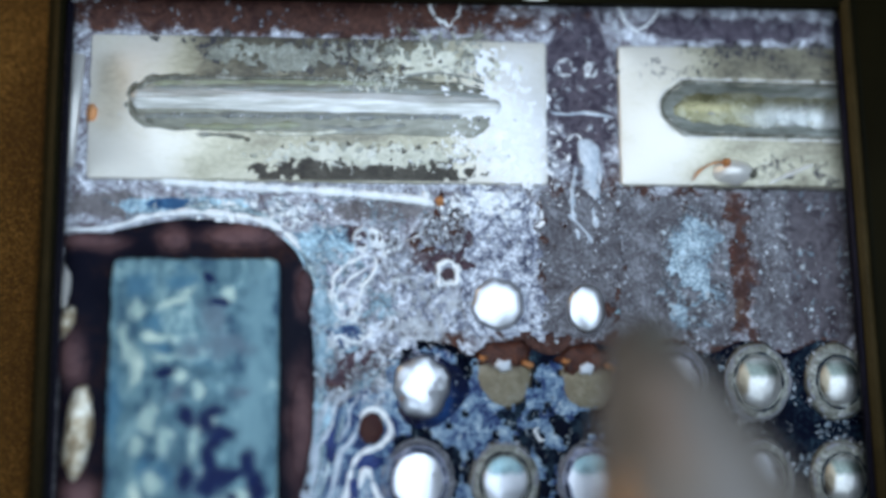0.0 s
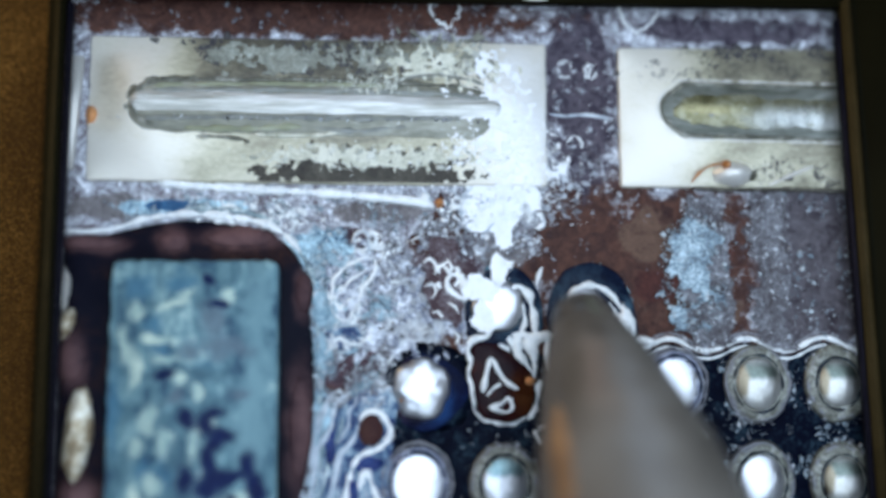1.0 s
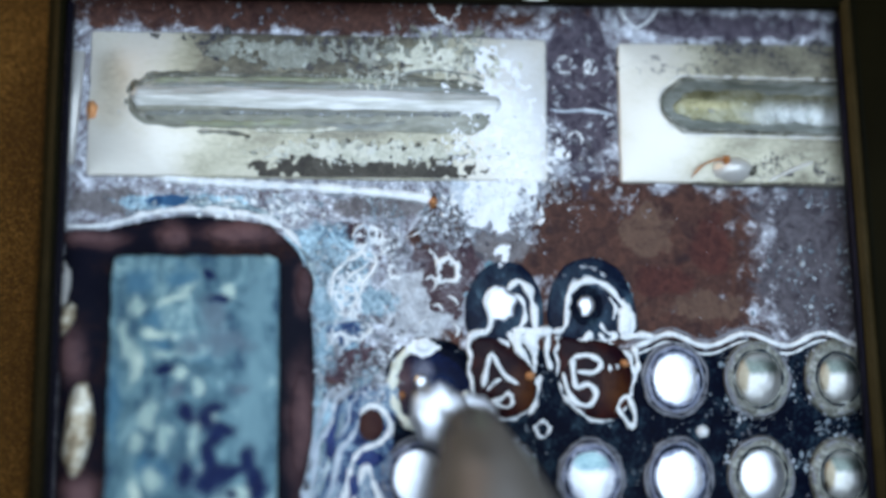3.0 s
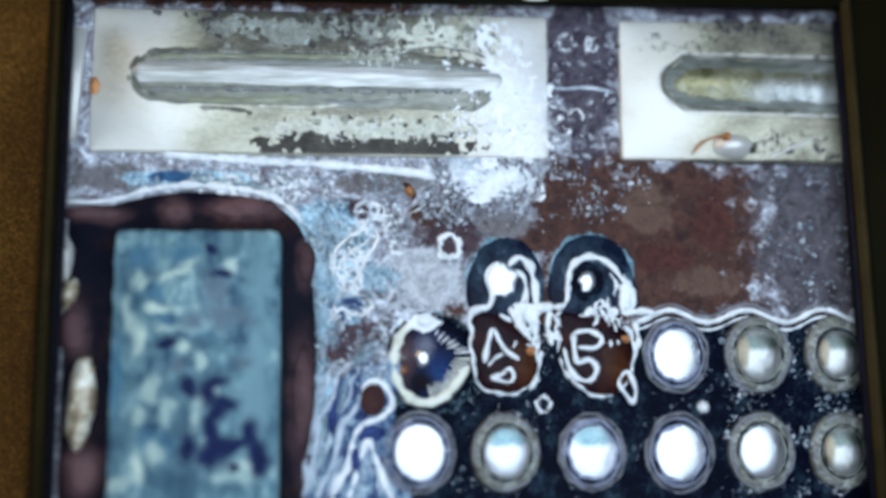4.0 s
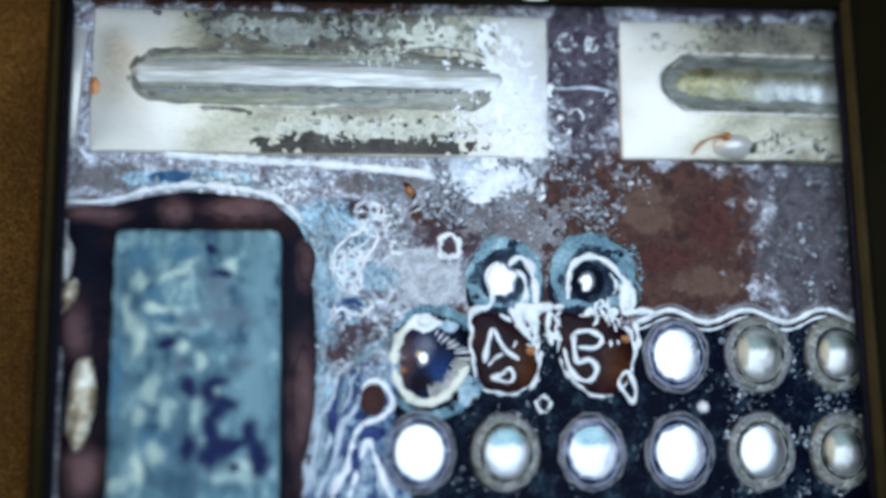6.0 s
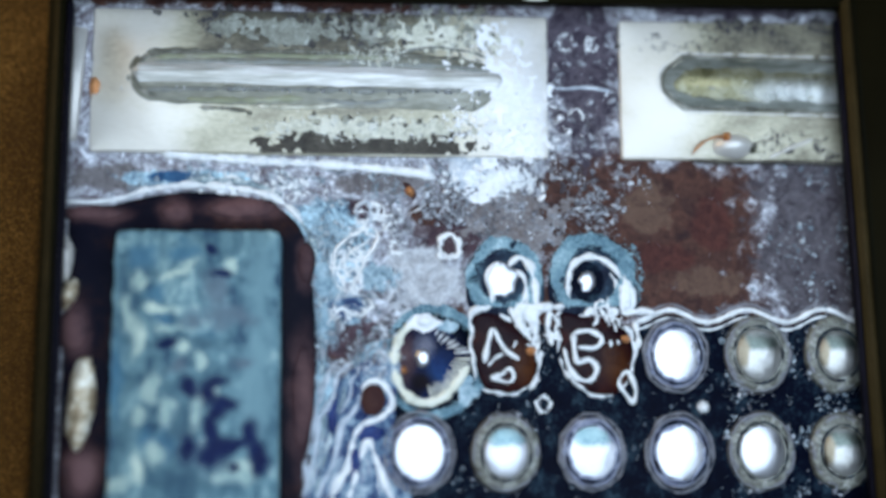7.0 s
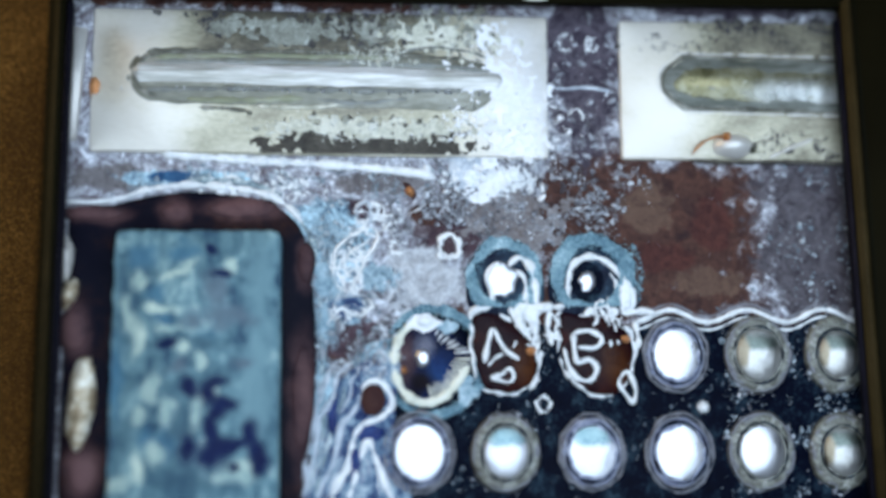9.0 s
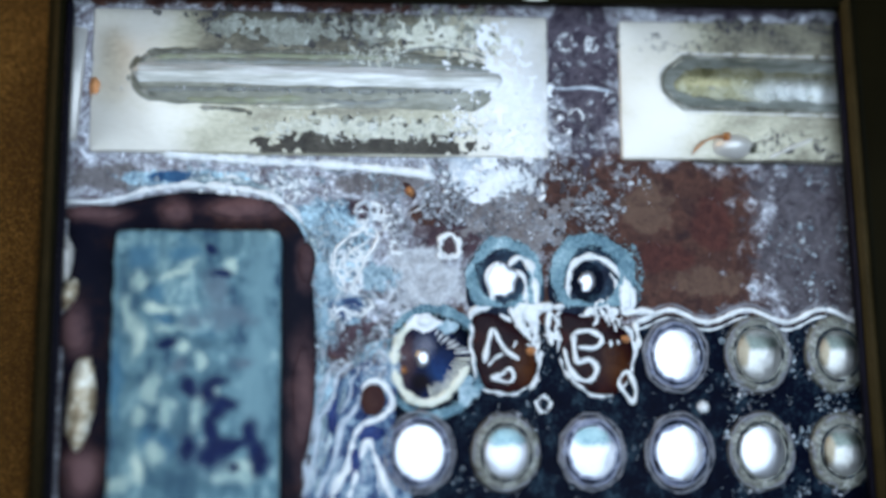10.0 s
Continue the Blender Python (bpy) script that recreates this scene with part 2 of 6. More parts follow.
M_HAZE = surf("grey_drying_flux", [(0.32, (0.088, 0.068, 0.062)), (0.42, (0.155, 0.13, 0.124)), (0.53, (0.24, 0.22, 0.218)), (0.66, (0.42, 0.42, 0.435))], 120, 1300, 0.45, (0.45, 0.65), bump=0.5, bump_scale=700, spec=0.12)
M_OLIVEFLAKE = surf("olive_tin_flakes", [(0.0, (0.20, 0.195, 0.14)), (0.5, (0.50, 0.50, 0.42)), (1.0, (0.80, 0.80, 0.72))],
                    200, 2500, 0.2, (0.35, 0.6), bump=0.3, island=True)
M_TOPFLAKE = surf("dull_olive_scale", [(0.0, (0.10, 0.095, 0.07)), (0.5, (0.25, 0.245, 0.195)), (0.85, (0.46, 0.46, 0.40)), (1.0, (0.74, 0.75, 0.72))], 200, 2500, 0.3, (0.4, 0.6), bump=0.3, island=True)
M_DARKFLAKE = surf("dark_tarnish_spots", [(0.0, (0.02, 0.018, 0.025)), (1.0, (0.09, 0.08, 0.07))], 200, 2500, 0.2, (0.5, 0.7), bump=0.3, island=True)
M_TIN = surf("bright_tin", [(0.3, (0.66, 0.62, 0.55)), (0.6, (0.77, 0.74, 0.68))], 90, 900, 0.3, (0.3, 0.45), metal=0.35, bump=0.12)
M_CREAM = surf("cream_solder", [(0.36, (0.12, 0.07, 0.035)), (0.46, (0.36, 0.27, 0.16)), (0.56, (0.66, 0.60, 0.46)), (0.66, (0.88, 0.87, 0.80))], 150, 900, 0.3, (0.35, 0.5), metal=0.3, bump=0.4, bump_scale=500)
M_SOLDER = surf("shiny_solder", [(0.3, (0.66, 0.66, 0.68)), (0.7, (0.84, 0.85, 0.87))], 150, 1500, 0.3, (0.25, 0.4), metal=0.9, bump=0.08, bump_scale=500)
M_DULL = surf("dull_flux_coated_solder", [(0.3, (0.46, 0.44, 0.38)), (0.5, (0.68, 0.67, 0.63)), (0.7, (0.90, 0.89, 0.87))], 140, 1500, 0.3, (0.42, 0.52), metal=0.9, bump=0.4, bump_scale=500)
OLIVE_TOP = ((0.10, 0.135, 0.12), (0.34, 0.38, 0.33))
TEAL_TOP = ((0.12, 0.22, 0.25), (0.38, 0.52, 0.52))
# olive tint over the upper crown, amber tint on the left edge
blend_spots(M_DULL, (((0.0, 0.0036), 0.0069, 0.0024, *OLIVE_TOP), ((-0.0045, 0.001), 0.0015, 0.0051, (0.30, 0.25, 0.17), (0.5, 0.43, 0.32))), 170.0, 1.2, (1.3, 0.5))
M_TEALTOP = surf("teal_topped_solder", [(0.3, (0.66, 0.66, 0.68)), (0.7, (0.84, 0.85, 0.87))], 150, 1500, 0.3, (0.36, 0.5), metal=0.9, bump=0.1, bump_scale=500)
# teal tint over the upper crown
blend_spots(M_TEALTOP, (((0.0, 0.0044), 0.0069, 0.00285, *TEAL_TOP),), 150.0, 1.4, (1.2, 0.6))
M_RING = surf("grey_green_flux_ring", [(0.32, (0.035, 0.034, 0.030)), (0.45, (0.12, 0.118, 0.092)), (0.55, (0.235, 0.235, 0.195)), (0.68, (0.52, 0.53, 0.50))], 420, 1500, 0.4, (0.3, 0.55), bump=0.6, bump_scale=700)
M_LILAC = surf("lilac_grey_flux_ring", [(0.32, (0.05, 0.055, 0.10)), (0.45, (0.145, 0.16, 0.24)), (0.55, (0.29, 0.31, 0.40)), (0.68, (0.60, 0.62, 0.68))], 300, 1500, 0.4, (0.3, 0.55), bump=0.5, bump_scale=700)
M_POOL = surf("dark_red_flux_pool", [(0.3, (0.004, 0.0012, 0.005)), (0.5, (0.014, 0.0035, 0.0055)), (0.62, (0.035, 0.008, 0.006)), (0.75, (0.09, 0.022, 0.009))], 80, 900, 0.2, (0.2, 0.35), bump=0.1, spec=0.1)
blend_spots(M_POOL, (((0.0055, -0.003), 0.0045, 0.006, (0.025, 0.006, 0.004), (0.09, 0.030, 0.009)),), 90.0, 1.2, (1.4, 0.3))
M_BLACK = surf("black_recess", [(0.3, (0.003, 0.003, 0.007)), (0.7, (0.014, 0.012, 0.018))], 120, 900, 0.3, (0.4, 0.6), bump=0.2, spec=0.06)
M_COPPER = surf("bare_copper", [(0.3, (0.40, 0.14, 0.04)), (0.7, (0.75, 0.36, 0.15))], 300, 1500, 0.3, (0.4, 0.6), metal=0.5, bump=0.3)
M_CHIP = surf("mottled_blue_grey_ceramic", [(0.32, (0.012, 0.035, 0.075)), (0.40, (0.042, 0.095, 0.140)), (0.48, (0.088, 0.170, 0.205)), (0.55, (0.140, 0.255, 0.285)), (0.62, (0.27, 0.41, 0.42)), (0.70, (0.66, 0.74, 0.66))],
              105, 480, 0.3, (0.4, 0.6), bump=0.8, bump_scale=240, warp=0.9, spec=0.12, stretch=(1.1, 0.7, 1))
CHIP_AT = (-0.0624, -0.0349)


def on_chip(p):
    return (p[0] - CHIP_AT[0], p[1] - CHIP_AT[1])


NAVY = ((0.001, 0.004, 0.040), (0.004, 0.013, 0.065))
SCUFF = ((0.20, 0.335, 0.34), (0.58, 0.69, 0.58))
CLEAN = ((0.14, 0.25, 0.28), (0.185, 0.31, 0.335))
SMOKE = ((0.075, 0.11, 0.145), (0.14, 0.20, 0.235))
DEEP = ((0.030, 0.075, 0.115), (0.085, 0.16, 0.19))
BLUE = ((0.045, 0.125, 0.20), (0.085, 0.20, 0.27))
CHIP_SPOTS = [(on_chip(p), 0.00015 * rx, 0.00015 * ry, *c) for p, rx, ry, c in (
    ((-0.0468, -0.0139), 26, 150, CLEAN), ((-0.0478, -0.0338), 32, 70, CLEAN), ((-0.0482, -0.0435), 22, 22, CLEAN), ((-0.0545, -0.0186), 42, 16, SMOKE), ((-0.0579, -0.0126), 22, 34, SMOKE), ((-0.063, -0.0179), 16, 14, SMOKE),
    ((-0.0517, -0.0291), 20, 9, SMOKE), ((-0.0679, -0.0303), 20, 9, SMOKE), ((-0.0765, -0.0025), 26, 22, BLUE), ((-0.0667, -0.0018), 28, 14, BLUE), ((-0.0723, -0.0125), 14, 14, BLUE), ((-0.0708, -0.0178), 20, 7, BLUE),
    ((-0.0687, -0.0464), 10, 40, BLUE), ((-0.0731, -0.047), 16, 12, BLUE), ((-0.0597, -0.0232), 20, 10, BLUE), ((-0.0812, -0.0347), 8, 60, BLUE), ((-0.0630, -0.0450), 40, 30, DEEP), ((-0.0640, -0.0590), 50, 22, DEEP), ((-0.0590, -0.0350), 24, 22, DEEP), ((-0.0610, -0.0240), 30, 12, DEEP))]
CHIP_SPOTS += [(on_chip(p), 0.00015 * rx, 0.00015 * ry, *SCUFF) for p, rx, ry in (
    ((-0.0772, -0.0085), 11, 12), ((-0.0679, -0.0072), 26, 7), ((-0.0643, -0.0049), 9, 9), ((-0.0542, -0.0045), 14, 14), ((-0.0792, -0.0165), 9, 38), ((-0.0771, -0.023), 10, 35),
    ((-0.0732, -0.0348), 11, 28), ((-0.0654, -0.0264), 15, 14), ((-0.0612, -0.0281), 14, 8), ((-0.0682, -0.0201), 28, 9), ((-0.0755, -0.0431), 12, 14), ((-0.0718, -0.0508), 14, 18),
    ((-0.0764, -0.0539), 9, 30), ((-0.0709, -0.0158), 28, 5), ((-0.0621, -0.042), 11, 30), ((-0.0809, -0.0595), 16, 14), ((-0.0512, -0.0563), 30, 14), ((-0.0574, -0.0369), 10, 8),
    ((-0.0695, -0.0419), 12, 22))]
blend_spots(M_CHIP, CHIP_SPOTS, 190.0, 2.6, (1.6, 0.3), 0.008)
blend_spots(M_CHIP, [(on_chip(p), 0.00015 * rx, 0.00015 * ry, *NAVY) for p, rx, ry in (
    ((-0.0642, -0.0352), 13, 16), ((-0.0578, -0.0343), 18, 10), ((-0.0594, -0.0369), 16, 16), ((-0.0548, -0.0395), 22, 11), ((-0.0567, -0.0414), 16, 13), ((-0.0582, -0.0459), 12, 39),
    ((-0.0641, -0.051), 16, 25), ((-0.0584, -0.0523), 26, 22), ((-0.0558, -0.0504), 26, 11), ((-0.0527, -0.0492), 26, 10), ((-0.0488, -0.0474), 13, 25), ((-0.0475, -0.0519), 13, 22),
    ((-0.0461, -0.0548), 16, 16), ((-0.0529, -0.0556), 7, 7), ((-0.0564, -0.0076), 19, 8), ((-0.0592, -0.0012), 9, 10), ((-0.0693, -0.0247), 18, 9))],
    170.0, 1.5, (1.6, 0.4), 0.005)
M_OLIVE = surf("dull_olive_metal", [(0.3, (0.13, 0.125, 0.09)), (0.5, (0.25, 0.245, 0.19)), (0.7, (0.48, 0.47, 0.40))], 120, 900, 0.3, (0.4, 0.6), metal=0.3, bump=0.3, stretch=(0.35, 1, 1))
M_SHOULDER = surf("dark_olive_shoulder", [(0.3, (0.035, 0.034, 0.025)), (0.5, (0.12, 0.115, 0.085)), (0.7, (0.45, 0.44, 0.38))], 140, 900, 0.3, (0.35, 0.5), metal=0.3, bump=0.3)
M_GROOVESHADE = surf("dark_grey_groove_shade", [(0.3, (0.11, 0.115, 0.10)), (0.5, (0.21, 0.215, 0.19)), (0.7, (0.40, 0.41, 0.38))], 120, 1100, 0.4, (0.4, 0.6), metal=0.3, bump=0.3, stretch=(0.2, 1, 1))
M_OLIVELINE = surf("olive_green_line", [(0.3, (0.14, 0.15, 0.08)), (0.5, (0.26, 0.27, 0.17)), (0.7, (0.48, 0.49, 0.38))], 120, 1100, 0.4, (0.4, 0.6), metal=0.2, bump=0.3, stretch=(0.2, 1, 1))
M_CREAMFLAT = surf("cream_scale_on_tin", [(0.32, (0.30, 0.29, 0.20)), (0.45, (0.55, 0.54, 0.42)), (0.6, (0.78, 0.76, 0.64))], 260, 1500, 0.4, (0.4, 0.6), bump=0.4)
M_OLIVESCALE = surf("olive_scale_on_tin", [(0.32, (0.08, 0.08, 0.055)), (0.45, (0.17, 0.17, 0.13)), (0.58, (0.31, 0.32, 0.265)), (0.7, (0.55, 0.57, 0.52))], 240, 1500, 0.4, (0.4, 0.6), bump=0.4)
M_BURNT_SHADE = surf("burnt_tarnish_and_shade", [(0.32, (0.028, 0.024, 0.021)), (0.5, (0.072, 0.064, 0.052)), (0.7, (0.17, 0.16, 0.13))], 120, 1500, 0.4, (0.5, 0.7), bump=0.3, spec=0.15)
M_PRESSED = surf("grey_olive_pressed_metal", [(0.3, (0.04, 0.042, 0.032)), (0.45, (0.11, 0.115, 0.09)), (0.58, (0.22, 0.23, 0.20)), (0.7, (0.48, 0.49, 0.46))], 130, 900, 0.3, (0.4, 0.6), metal=0.3, bump=0.4, stretch=(0.25, 1, 1))
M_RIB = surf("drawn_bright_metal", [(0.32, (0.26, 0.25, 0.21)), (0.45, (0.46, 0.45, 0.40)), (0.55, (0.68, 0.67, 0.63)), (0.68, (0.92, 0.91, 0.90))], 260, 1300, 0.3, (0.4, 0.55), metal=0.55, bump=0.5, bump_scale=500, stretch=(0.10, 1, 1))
M_CUP = surf("navy_black_cup", [(0.3, (0.002, 0.003, 0.007)), (0.5, (0.005, 0.008, 0.030)), (0.62, (0.009, 0.020, 0.070)), (0.75, (0.06, 0.04, 0.07))], 110, 900, 0.2, (0.3, 0.5), bump=0.3, spec=0.06)
# the grey second spot paints a soft glow above the solder bead
blend_spots(M_CUP, (((-0.0052, 0.0010), 0.0030, 0.0066, (0.030, 0.014, 0.020), (0.12, 0.075, 0.080)), ((0.0002, 0.0035), 0.0026, 0.0030, (0.05, 0.06, 0.10), (0.22, 0.22, 0.27)), ((0.0042, -0.0030), 0.0040, 0.0050, (0.006, 0.016, 0.075), (0.02, 0.06, 0.17)), ((-0.0005, -0.0052), 0.0034, 0.0028, (0.002, 0.002, 0.005), (0.010, 0.006, 0.008))), 150.0, 1.2, (1.6, 0.3))
M_RECESS = surf("brown_black_resin", [(0.3, (0.003, 0.003, 0.008)), (0.5, (0.006, 0.006, 0.012)), (0.62, (0.025, 0.012, 0.012)), (0.75, (0.07, 0.035, 0.025))], 45, 700, 0.15, (0.4, 0.6), bump=0.2, spec=0.06)
FILLETS = (((-0.0697, 0.0095), 27, 20), ((-0.0524, 0.0104), 62, 18), ((-0.0904, 0.009), 55, 14), ((-0.0359, -0.0037), 16, 36), ((-0.0366, -0.0386), 20, 95), ((-0.0941, -0.021), 26, 36), ((-0.0906, -0.056), 26, 36))
REDDISH = ((0.048, 0.024, 0.027), (0.16, 0.085, 0.082))
blend_spots(M_RECESS, [(at, 0.00017 * rx, 0.00017 * ry, *REDDISH) for at, rx, ry in FILLETS], 80.0, 1.2, (1.5, 0.25), 0.004)
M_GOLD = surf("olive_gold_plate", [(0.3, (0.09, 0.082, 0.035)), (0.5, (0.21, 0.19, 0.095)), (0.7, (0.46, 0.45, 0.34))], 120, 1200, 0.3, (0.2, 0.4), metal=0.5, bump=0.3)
# the wide pale patch paints the gleam on the groove's floor
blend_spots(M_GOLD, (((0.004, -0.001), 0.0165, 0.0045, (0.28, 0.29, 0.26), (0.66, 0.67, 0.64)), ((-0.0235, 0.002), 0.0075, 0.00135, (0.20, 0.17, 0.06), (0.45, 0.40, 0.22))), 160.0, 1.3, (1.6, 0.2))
M_TIP = surf("grey_brown_iron", [(0.3, (0.075, 0.063, 0.051)), (0.5, (0.145, 0.127, 0.106)), (0.62, (0.185, 0.165, 0.14)), (0.75, (0.27, 0.245, 0.215))], 45, 900, 0.25, (0.5, 0.7), metal=0.1, bump=0.2, spec=0.3)
blend_spots(M_TIP, (((0.0, -0.006), 0.009, 0.0066, (0.060, 0.050, 0.040), (0.15, 0.125, 0.10)), ((-0.0021, -0.0195), 0.0039, 0.009, (0.12, 0.085, 0.065), (0.25, 0.195, 0.155)),
                    ((0.0051, -0.0315), 0.0039, 0.0225, (0.12, 0.11, 0.10), (0.21, 0.195, 0.178)), ((-0.0075, -0.018), 0.003, 0.0135, (0.07, 0.058, 0.046), (0.17, 0.145, 0.12))), 60.0, 1.6, (1.4, 0.3), 0.01)
M_ORANGE = surf("copper_orange_metal", [(0.3, (0.12, 0.08, 0.05)), (0.5, (0.32, 0.17, 0.075)), (0.7, (0.7, 0.42, 0.2))], 130, 900, 0.3, (0.45, 0.6), metal=0.4, bump=0.3)
M_TIPDARK = surf("burnt_black_tip", [(0.3, (0.03, 0.026, 0.022)), (0.7, (0.12, 0.10, 0.085))], 120, 900, 0.25, (0.3, 0.5), metal=0.2, bump=0.3)


def tin_tarnish(name, x_clean_a, x_clean_b, half, depth=0.85):
    """Tin that is bright at its ends and tarnished olive between x_clean_a and x_clean_b."""
    m = surf(name, [(0.0, (0.80, 0.745, 0.64)), (0.22, (0.72, 0.665, 0.53)), (0.40, (0.55, 0.51, 0.37)), (0.58, (0.34, 0.31, 0.22)), (0.75, (0.15, 0.135, 0.10)), (1.0, (0.05, 0.042, 0.04))],
             90, 1100, 0.3, (0.3, 0.5), metal=0.25, bump=0.25, stretch=(0.5, 1.1, 1))
    nt = m.node_tree
    ramp = [n for n in nt.nodes if n.type == "VALTORGB"][0]
    noise_mix = [n for n in nt.nodes if n.type == "MIX"][0]
    tc = [n for n in nt.nodes if n.type == "TEX_COORD"][0]
    sep = nt.nodes.new("ShaderNodeSeparateXYZ")
    nt.links.new(tc.outputs["Object"], sep.inputs[0])
    a = nt.nodes.new("ShaderNodeMapRange")
    a.interpolation_type = "SMOOTHSTEP"
    a.inputs["From Min"].default_value, a.inputs["From Max"].default_value = x_clean_a, x_clean_a + 0.022
    b = nt.nodes.new("ShaderNodeMapRange")
    b.interpolation_type = "SMOOTHSTEP"
    b.inputs["From Min"].default_value, b.inputs["From Max"].default_value = x_clean_b, x_clean_b - 0.030
    up = nt.nodes.new("ShaderNodeMapRange")
    up.inputs["From Min"].default_value, up.inputs["From Max"].default_value = -half, half
    up.inputs["To Min"].default_value, up.inputs["To Max"].default_value = 0.55, 1.0
    for n, s in ((a, "X"), (b, "X"), (up, "Y")):
        nt.links.new(sep.outputs[s], n.inputs["Value"])
    m1 = nt.nodes.new("ShaderNodeMath")
    m1.operation = "MULTIPLY"
    nt.links.new(a.outputs[0], m1.inputs[0])
    nt.links.new(b.outputs[0], m1.inputs[1])
    m2 = nt.nodes.new("ShaderNodeMath")
    m2.operation = "MULTIPLY"
    nt.links.new(m1.outputs[0], m2.inputs[0])
    nt.links.new(up.outputs[0], m2.inputs[1])
    m3 = nt.nodes.new("ShaderNodeMath")
    m3.operation = "MULTIPLY_ADD"
    nt.links.new(noise_mix.outputs[0], m3.inputs[0])
    m3.inputs[1].default_value = 1.4
    m3.inputs[2].default_value = -0.75
    m4 = nt.nodes.new("ShaderNodeMath")
    m4.operation = "MULTIPLY_ADD"
    nt.links.new(m2.outputs[0], m4.inputs[0])
    m4.inputs[1].default_value = depth
    nt.links.new(m3.outputs[0], m4.inputs[2])
    nt.links.new(m4.outputs[0], ramp.inputs[0])
    return m


# ---- mesh helpers ----
RIDERS = []


def part(name, bm, material, parent=None, label="", smooth=True, placed=False):
    """One mesh under a thing; placed: the mesh was drawn in the board's own place."""
    if placed:
        home = placed if isinstance(placed, bpy.types.Object) else parent
        bm.transform(Matrix.Translation(-home.location))
    me = bpy.data.meshes.new(name)
    bmesh.ops.recalc_face_normals(bm, faces=bm.faces)
    bm.to_mesh(me)
    bm.free()
    me.materials.append(material)
    if smooth:
        for p in me.polygons:
            p.use_smooth = True
    ob = new(name, me)
    ob.parent = parent
    if label:
        tagged(ob, label)
    return ob


def raw_part(name, verts, faces, material, parent=None, label=""):
    me = bpy.data.meshes.new(name)
    me.from_pydata(verts, [], faces)
    me.materials.append(material)
    ob = new(name, me)
    ob.parent = parent
    if label:
        tagged(ob, label)
    return ob


def thing(name, at, label, category, group="", kind="", rides=True, z=0.0):
    ob = new(name)
    ob.empty_display_size = 0.01
    ob.location = (at[0], at[1], z)
    tagged(ob, label, category, group, kind)
    if rides:
        RIDERS.append(ob)
    return ob


def box(bm, x0, x1, y0, y1, z0, z1, bevel=0.0):
    g = bmesh.ops.create_cube(bm, size=1.0)
    for v in g["verts"]:
        v.co = Vector(((x0 + x1) / 2 + v.co.x * (x1 - x0), (y0 + y1) / 2 + v.co.y * (y1 - y0), (z0 + z1) / 2 + v.co.z * (z1 - z0)))
    if bevel:
        edges = {e for v in g["verts"] for e in v.link_edges}
        bmesh.ops.bevel(bm, geom=list(edges), offset=bevel, segments=2, affect="EDGES")


def n2(x, y, s, seed=0.0):
    return noise.noise(Vector((x * s + seed * 7.3, y * s - seed * 3.1, seed * 1.7)))


def spline(pts, closed=False, step=0.0012):
    """Catmull-Rom through a few control points, at even steps."""
    ps = [Vector((p[0], p[1])) for p in pts]
    n = len(ps)
    out = []
    for i in range(n if closed else n - 1):
        if closed:
            a, b, c, d = ps[i - 1], ps[i], ps[(i + 1) % n], ps[(i + 2) % n]
        else:
            a, b, c, d = ps[max(i - 1, 0)], ps[i], ps[i + 1], ps[min(i + 2, n - 1)]
        k = max(2, int((c - b).length / step))
        for j in range(k):
            t = j / k
            out.append(0.5 * ((2 * b) + (c - a) * t + (2 * a - 5 * b + 4 * c - d) * t * t + (3 * b - a - 3 * c + d) * t ** 3))
    if not closed:
        out.append(ps[-1])
    return out


def oval(cx, cy, rx, ry, n=48, rough=0.0, seed=0.0, power=2.0, ragged=0.0):
    """A superellipse with an uneven outline; power 2 is an ellipse, 6 a rounded rectangle."""
    out = []
    for i in range(n):
        a = 2 * math.pi * i / n
        c, s = math.cos(a), math.sin(a)
        r = (abs(c) ** power + abs(s) ** power) ** (-1 / power)
        r *= 1 + rough * noise.noise(Vector((2.2 * c, 2.2 * s, seed))) + 0.5 * rough * noise.noise(Vector((6 * c, 6 * s, seed + 9)))
        r *= 1 + ragged * (noise.noise(Vector((11 * c, 11 * s, seed + 2))) + 0.6 * noise.noise(Vector((25 * c, 25 * s, seed + 5))))
        out.append(Vector((cx + rx * r * c, cy + ry * r * s)))
    return out


def slab(bm, outline, z0, z1, bevel=0.0006, jag=0.0, seed=0.0):
    """A plate with a given outline, standing from z0 to z1 with a chamfered rim."""
    n = len(outline)
    cen = sum(outline, Vector((0, 0))) / n
    pts = []
    for i, p in enumerate(outline):
        tan = outline[(i + 1) % n] - outline[i - 1]
        nor = Vector((tan.y, -tan.x)).normalized() if tan.length > 0 else (p - cen).normalized()
        k = jag * (n2(p.x, p.y, 180, seed) + 0.5 * n2(p.x, p.y, 420, seed + 3))
        w = p + nor * k
        w.x = min(max(w.x, -0.0966), 0.1370)
        pts.append((w, nor))
    area = sum(outline[i - 1].x * outline[i].y - outline[i].x * outline[i - 1].y for i in range(n))
    sign = -1 if area > 0 else 1
    low = [bm.verts.new((p.x, p.y, z0 - 0.0003)) for p, _ in pts]
    mid = [bm.verts.new((p.x, p.y, z1 - bevel)) for p, _ in pts]
    top = [bm.verts.new((p.x + sign * q.x * bevel, p.y + sign * q.y * bevel, z1)) for p, q in pts]
    for i in range(n):
        j = (i + 1) % n
        bm.faces.new((low[i], low[j], mid[j], mid[i]))
        bm.faces.new((mid[i], mid[j], top[j], top[i]))
    f = bm.faces.new(top)
    g = bm.faces.new(low[::-1])
    bmesh.ops.triangulate(bm, faces=[f, g])


